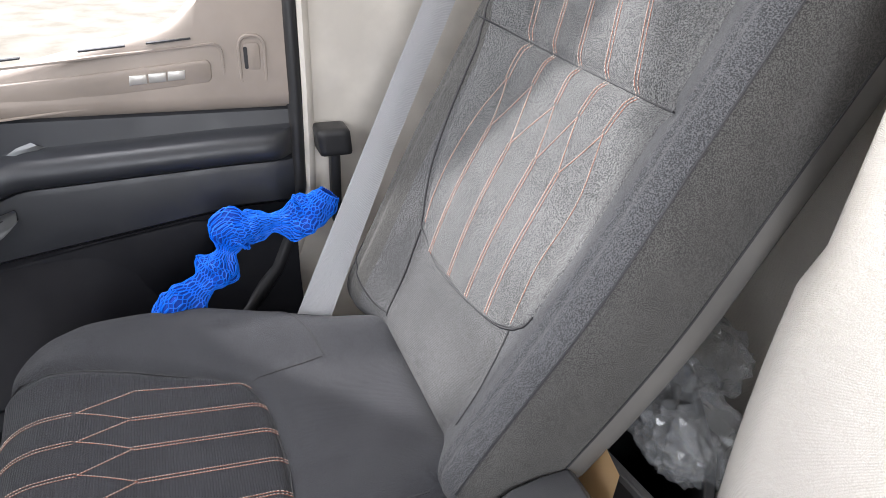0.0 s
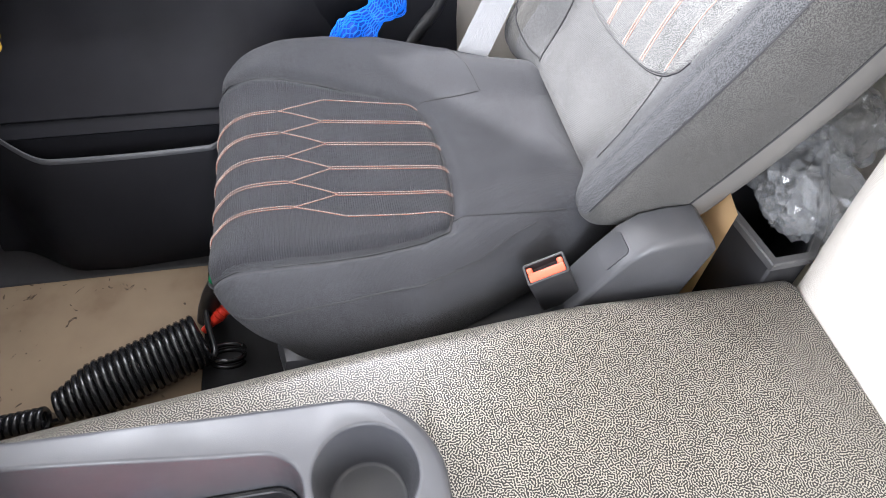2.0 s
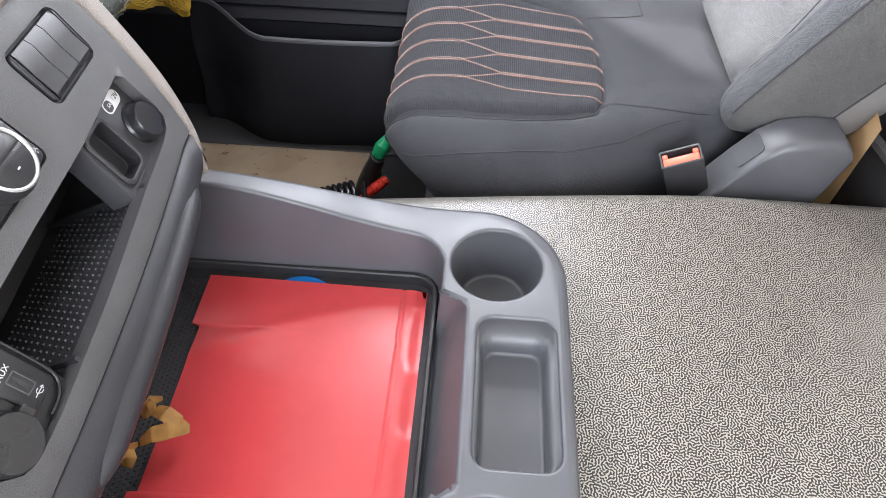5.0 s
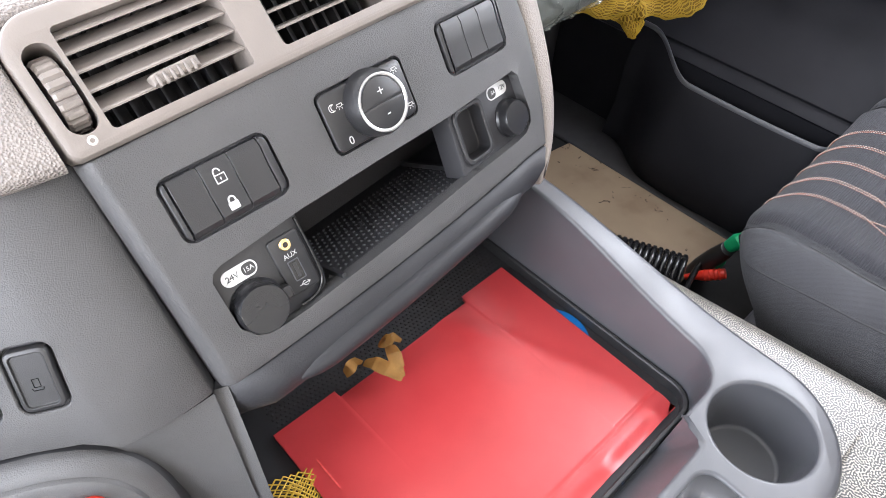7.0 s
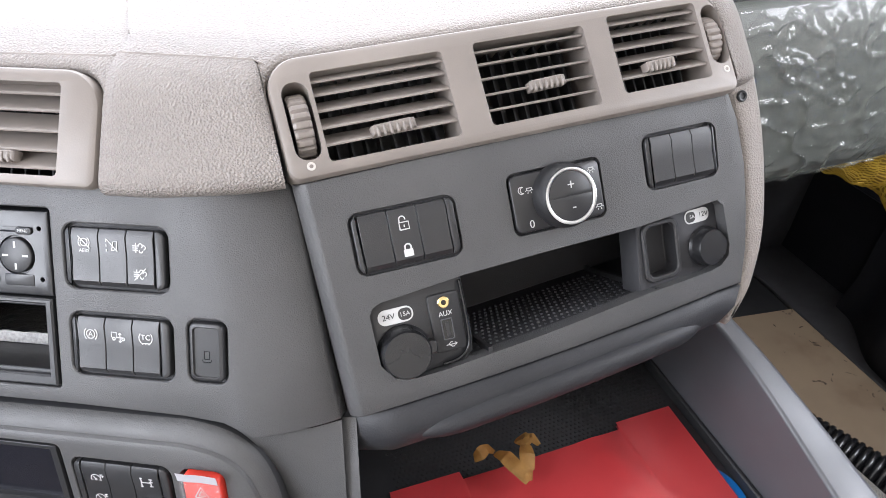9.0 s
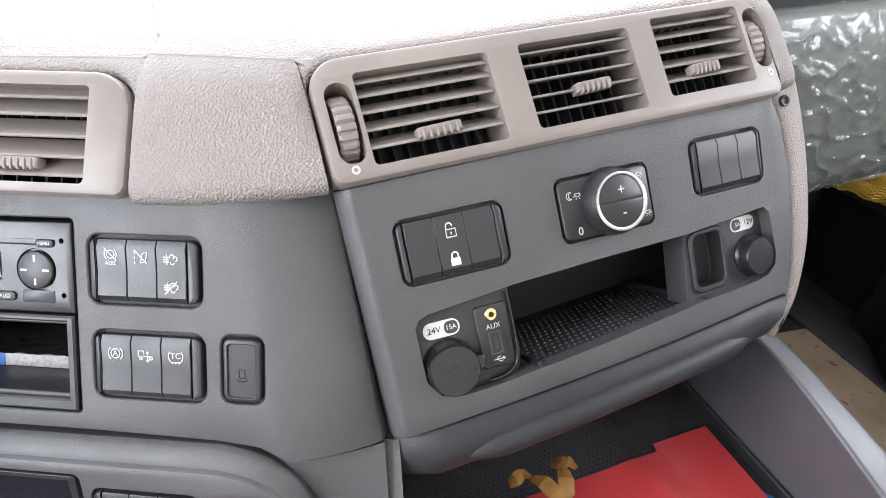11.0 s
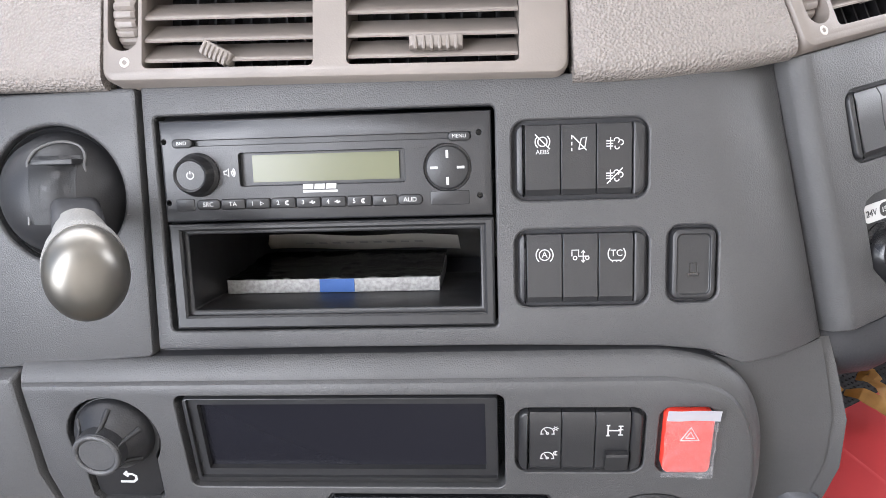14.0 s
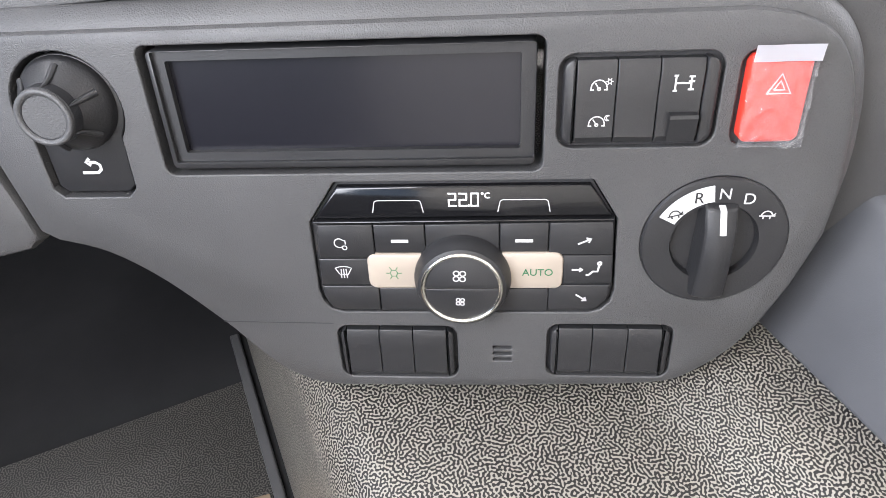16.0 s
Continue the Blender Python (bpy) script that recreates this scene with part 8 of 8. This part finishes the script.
def clear_bag():
    m = mat("clear_plastic_bag", (0.42, 0.43, 0.44), 0.07, spec=1.0)
    m.node_tree.nodes["Principled BSDF"].inputs["Alpha"].default_value = 0.30
    t = thing("plastic_bag", "crumpled clear plastic bag stuffed in the bin", "bag")
    for c, r, seed in (((0.412, -0.402, 0.520), (0.080, 0.050, 0.068), 3.0), ((0.432, -0.440, 0.585), (0.050, 0.040, 0.050), 9.0), ((0.395, -0.388, 0.505), (0.052, 0.036, 0.045), 17.0)):
        bm = bmesh.new()
        bmesh.ops.create_icosphere(bm, subdivisions=4, radius=1.0)
        for v in bm.verts:
            p = v.co * 1.5 + Vector((seed, seed * 0.7, 0))
            w = v.co + Vector((noise.noise(p * 1.7), noise.noise(p * 1.7 + Vector((5, 0, 0))), noise.noise(p * 1.7 + Vector((0, 7, 0))))) * 0.35
            ridge = abs(noise.noise(w * 2.3 + Vector((seed, 0, 0))))
            fine = abs(noise.noise(w * 5.1 + Vector((0, seed, 0))))
            f = 1.05 + 0.28 * noise.noise(p) - 0.62 * min(0.35, ridge) - 0.34 * min(0.3, fine)
            v.co = Vector((c[0] + v.co.x * r[0] * f, c[1] + v.co.y * r[1] * f, c[2] + v.co.z * r[2] * f))
        part("crumple", bm, m, t, angle=6)


clear_bag()


def floor_board():
    t = thing("floor_mat", "stained brown protective board on the passenger floor", "floor mat")
    m = mat("stained_board", (0.5, 0.37, 0.24), 0.85)
    mp = coords(m)
    a = nd(m, "ShaderNodeTexNoise", Scale=9.0, Detail=6.0)
    link(m, mp, "Vector", a, "Vector")
    r = ramp(m, a, "Fac", [(0.30, (0.145, 0.102, 0.064)), (0.42, (0.18, 0.133, 0.087)), (0.7, (0.21, 0.157, 0.104))])
    s = nd(m, "ShaderNodeTexNoise", Scale=38.0, Detail=3.0, Distortion=2.0)
    link(m, mp, "Vector", s, "Vector")
    k = ramp(m, s, "Fac", [(0.27, (0.25, 0.22, 0.2)), (0.33, (1, 1, 1))])
    mx = m.node_tree.nodes.new("ShaderNodeMix")
    mx.data_type, mx.blend_type = "RGBA", "MULTIPLY"
    mx.inputs[0].default_value = 1.0
    m.node_tree.links.new(r.outputs["Color"], mx.inputs[6])
    m.node_tree.links.new(k.outputs["Color"], mx.inputs[7])
    m.node_tree.links.new(mx.outputs[2], m.node_tree.nodes["Principled BSDF"].inputs["Base Color"])
    bm = bmesh.new()
    prism(bm, [(0.34, 0.373), (0.676, 0.373), (0.664, 0.722), (0.34, 0.765)], FLOOR_Z + 0.001, FLOOR_Z + 0.004)
    part("board", bm, m, t)
    d = thing("floor_mat", "brown protective board on the driver's floor", "floor mat")
    part("board", solid([(-1.05, 0.30), (-0.569, 0.30), (-0.571, 0.530), (-0.590, 0.533), (-1.05, 0.44)], FLOOR_Z + 0.001, FLOOR_Z + 0.004), m, d)


floor_board()
slab("floor_covering", FLOOR_VINYL, -1.14, -0.566, -0.10, 0.66, FLOOR_Z, FLOOR_Z + 0.0008, "vinyl over the driver's floor, footwell shade in its colour", "floor", 0.0)
slab("edge_strip", GREY, -0.568, -0.558, 0.20, 0.72, FLOOR_Z, FLOOR_Z + 0.006, "grey strip along the foot of the tunnel", "trim", 0.002)
slab("sill", BLACK_MATT, 0.660, 0.985, -0.10, 1.06, FLOOR_Z - 0.05, FLOOR_Z + 0.006, "black door sill", "sill")


def helix(bm, a, b, R, turns, r, droop=0.0, seg=18, taper=0.0):
    a, b = Vector(a), Vector(b)
    d = (b - a).normalized()
    s = d.cross(Vector((0, 0, 1))).normalized()
    w = s.cross(d)
    pts = []
    n = turns * seg
    for i in range(n + 1):
        q = i / n
        k = 2 * math.pi * i / seg
        pts.append(a.lerp(b, q) - Vector((0, 0, droop * math.sin(math.pi * q))) + (s * math.cos(k) + w * math.sin(k)) * R * (1 - taper * smooth(0.3, 0.0, q)))
    tube(bm, pts, r, 7)
    return pts


HOSE = mat("glossy_black_hose", (0.012, 0.012, 0.013), 0.22)


def run3(P, n=8):
    """A smooth line through points."""
    out = []
    for i in range(len(P) - 1):
        p0, p1, p2, p3 = P[max(0, i - 1)], P[i], P[i + 1], P[min(len(P) - 1, i + 2)]
        for k in range(n):
            t = k / n
            out.append(0.5 * ((2 * p1) + (p2 - p0) * t + (2 * p0 - 5 * p1 + 4 * p2 - p3) * t * t + (3 * p1 - p0 - 3 * p2 + p3) * t ** 3))
    return out + [P[-1]]


def coiled_hose():
    t = thing("coiled_hose", "glossy black coiled air hose on the passenger floor", "hose")
    bm = bmesh.new()
    p = helix(bm, (0.412, 0.545, 0.234), (0.492, 0.364, 0.237), 0.035, 21, 0.0047, taper=0.45)
    part("coil", bm, HOSE, t, angle=80)
    bm = bmesh.new()
    q = helix(bm, (0.400, 0.690, 0.212), (0.410, 0.565, 0.216), 0.0125, 13, 0.0046)
    tube(bm, [q[-1], q[-1] + Vector((0.01, -0.008, 0.008)), p[0] + Vector((0.0, 0.012, -0.004)), p[0]], 0.0048, 7)
    part("tail", bm, HOSE, t, angle=80)
    bm = bmesh.new()
    helix(bm, (0.470, 0.336, 0.204), (0.480, 0.334, 0.220), 0.024, 2, 0.0036)
    tube(bm, run3([p[-1], p[-1] + Vector((0.006, -0.004, 0.006)), Vector((0.535, 0.362, 0.236)), Vector((0.558, 0.352, 0.244))]), 0.0048, 8)
    part("coil", bm, HOSE, t, angle=80)
    g = thing("hose_coupling", "green and red hose couplings in front of the seat", "coupling")
    bm = bmesh.new()
    tube(bm, [(0.545, 0.372, 0.205), (0.552, 0.362, 0.225), (0.556, 0.350, 0.255), (0.552, 0.338, 0.285)], [0.012, 0.016, 0.015, 0.012], 12)
    part("black_body", bm, BLACK, g, "black coupling body")
    bm = bmesh.new()
    lathe(bm, [(0.013, -0.007), (0.016, -0.004), (0.016, 0.004), (0.012, 0.010), (0.007, 0.012), (0, 0.012)], 14, pose(0.560, 0.350, 0.245, 30, -35, 0))
    tube(bm, [(0.556, 0.340, 0.285), (0.560, 0.332, 0.300), (0.575, 0.322, 0.308)], [0.010, 0.013, 0.009], 10)
    part("green_collar", bm, mat("green_plastic", (0.01, 0.26, 0.10), 0.4), g, "green plastic collar", angle=40)
    bm = bmesh.new()
    a, b = Vector((0.520, 0.370, 0.215)), Vector((0.545, 0.323, 0.245))
    tube(bm, [a, a.lerp(b, 0.3), a.lerp(b, 0.42), a.lerp(b, 0.6), b], [0.0050, 0.0062, 0.0085, 0.0092, 0.0080], 12)
    for k in range(4):
        lathe(bm, [(0.0085, -0.0016), (0.0102, 0), (0.0085, 0.0016)], 14, Matrix.Translation(a.lerp(b, 0.5 + 0.12 * k)) @ (b - a).to_track_quat("Z", "Y").to_matrix().to_4x4())
    part("red_sleeve", bm, mat("red_plastic", (0.75, 0.04, 0.02), 0.4), g, "ribbed red sleeve", angle=40)


coiled_hose()


def net_bag():
    """A gathered yellow net slung under the dashboard, one corner hanging."""
    t = thing("net_bag", "gathered yellow net bag slung under the passenger dashboard", "net bag")
    # darker copy of the net's yellow, for the shaded folds
    net_shade = mat("yellow_net_shade", (0.20, 0.12, 0.010), 0.8)
    net_sleeve(t, [Vector(p) for p in ((0.580, 0.745, 0.530), (0.615, 0.722, 0.515), (0.655, 0.705, 0.500), (0.690, 0.690, 0.492), (0.725, 0.668, 0.492), (0.752, 0.643, 0.500), (0.772, 0.625, 0.520), (0.785, 0.612, 0.548), (0.800, 0.612, 0.575), (0.820, 0.635, 0.590))],
               [0.012, 0.024, 0.028, 0.030, 0.024, 0.034, 0.030, 0.038, 0.034, 0.020], net_shade, YELLOW_NET, 34, 0.05)
    net_sleeve(t, [Vector(p) for p in ((0.686, 0.690, 0.500), (0.693, 0.681, 0.480), (0.699, 0.674, 0.458), (0.702, 0.669, 0.436))], [0.030, 0.025, 0.017, 0.006], net_shade, YELLOW_NET, 24, 0.05)


net_bag()


def passenger_dash():
    """Wrapped body of the dashboard before the passenger."""
    m = mat("grey_under_film", (0.10, 0.105, 0.098), 0.4)
    mp = coords(m, (1, 1, 1))
    a = nd(m, "ShaderNodeTexNoise", Scale=7.0, Detail=3.0, Distortion=0.6)
    link(m, mp, "Vector", a, "Vector")
    r = ramp(m, a, "Fac", [(0.35, (0.092, 0.098, 0.090)), (0.65, (0.125, 0.131, 0.122))])
    link(m, r, "Color", m.node_tree.nodes["Principled BSDF"], "Base Color")
    bm = bmesh.new()
    front = [(0.86, 0.560), (0.74, 0.552), (0.685, 0.553), (0.655, 0.560), (0.636, 0.575), (0.626, 0.598), (0.622, 0.630), (0.622, 0.665), (0.625, 0.700), (0.630, 0.735), (0.637, 0.765), (0.645, 0.788), (0.660, 0.797)]
    rows = [[(0.19 + 0.80 * i / 40, y + 0.04 * smooth(0.55, 0.95, 0.19 + 0.80 * i / 40), z) for y, z in front] for i in range(41)]
    loft(bm, rows)
    tagged(part("dashboard_passenger", bm, m, angle=60), "grey passenger dashboard wrapped in clear film", "dashboard", kind="structure")
    # loose film over it, creased
    P = [Vector((0, y, z)) for y, z in front[4:]]
    bm = bmesh.new()
    rows = []
    for i in range(261):
        x = 0.195 + 0.50 * i / 260
        row = []
        for k in range(91):
            u = k / 90 * (len(P) - 1)
            j = min(int(u), len(P) - 2)
            p = P[j].lerp(P[j + 1], u - j)
            g = Vector((x * 22, p.z * 26, 4.0))
            ridge = (1 - min(1.0, abs(noise.noise(g)) * 7)) ** 2 + 0.6 * (1 - min(1.0, abs(noise.noise(g * 2.1 + Vector((3, 1, 0)))) * 6)) ** 2
            row.append(Vector((x, p.y - 0.004 - 0.0055 * ridge - 0.0025 * noise.noise(g * 0.7), p.z)))
        rows.append(row)
    loft(bm, rows)
    tagged(part("dashboard_film", bm, FILM_WRAP, angle=80), "creased clear protective film on the passenger dashboard", "film", kind="structure")
    slab("dashboard_gap", BLACK_MATT, 0.19, 0.985, 0.655, 0.70, 0.78, 0.812, "black gap over the wrapped dashboard", "panel")
    slab("dashboard_shelf", DASH_TOP, 0.19, 0.985, 0.64, 1.06, 0.812, 0.85, "taupe grained top of the passenger dashboard", "dashboard", 0.012)
    slab("footwell_panel", BLACK_MATT, 0.20, 0.985, 0.88, 1.06, FLOOR_Z, 0.57, "black panel at the front of the passenger footwell", "panel")


passenger_dash()


def seams():
    """Dark filler behind the joints of the centre console."""
    def strip_between(name, a, b, material, label):
        bm = bmesh.new()
        loft(bm, [a, b])
        tagged(part(name, bm, material), label, "dashboard panel", kind="structure")
    R, S, C = RADIO_FACE, SHELF_FACE, CLIMATE_FACE
    strip_between("joint_filler", [R @ Vector((0.160, 0.088, -0.034)), R @ Vector((0.196, -0.080, -0.038))], [S @ Vector((-0.148, 0.056, -0.020)), S @ Vector((-0.142, -0.118, -0.020))], BLACK_MATT, "black filler in the joint between the dashboard panels")
    top = [R @ Vector((0.090, -0.074, -0.012)), R @ Vector((0.148, -0.086, -0.003)), R @ Vector((0.185, -0.0835, -0.017)), R @ Vector((0.203, -0.080, -0.026)), S @ Vector((-0.158, -0.116, -0.016)), S @ Vector((-0.148, -0.118, -0.012)), S @ Vector((-0.1465, -0.118, -0.016)), S @ Vector((-0.146, -0.118, -0.09))]
    top = top[:-2]
    bm = bmesh.new()
    lean = [0.0, 0.1, 0.55, 0.85, 0.9, 1.0]
    rows = [top]
    for dx, dy, z in ((-0.003, -0.013, 0.613), (-0.008, -0.034, 0.588), (-0.011, -0.044, 0.555), (-0.011, -0.044, 0.47)):
        rows.append([Vector((p.x + dx * k, p.y + dy * k, z + (p.z - 0.626) * (z - 0.47) / 0.156)) for p, k in zip(top, lean)])
    loft(bm, rows)
    tagged(part("console_flank", bm, GREY, angle=50), "charcoal flank of the console beside the tray", "dashboard panel", kind="structure")
    strip_between("left_filler", [R @ Vector((-0.2, 0.085, -0.009)), R @ Vector((-0.2, -0.1, -0.009))], [R @ Vector((-0.188, 0.085, -0.009)), R @ Vector((-0.188, -0.1, -0.009))], BLACK_MATT, "black filler in the joint beside the radio panel")
    strip_between("brow_filler", [R @ Vector((-0.42, -0.075, -0.010)), R @ Vector((0.15, -0.075, -0.010))], [C @ Vector((-0.42, 0.075, -0.02)), C @ Vector((0.15, 0.085, -0.02))], BLACK_MATT, "black filler under the radio panel")
    slab("tray_back", BLACK_MATT, -0.20, 0.19, 0.60, 0.64, 0.43, 0.66, "black back of the console opening", "panel")


seams()
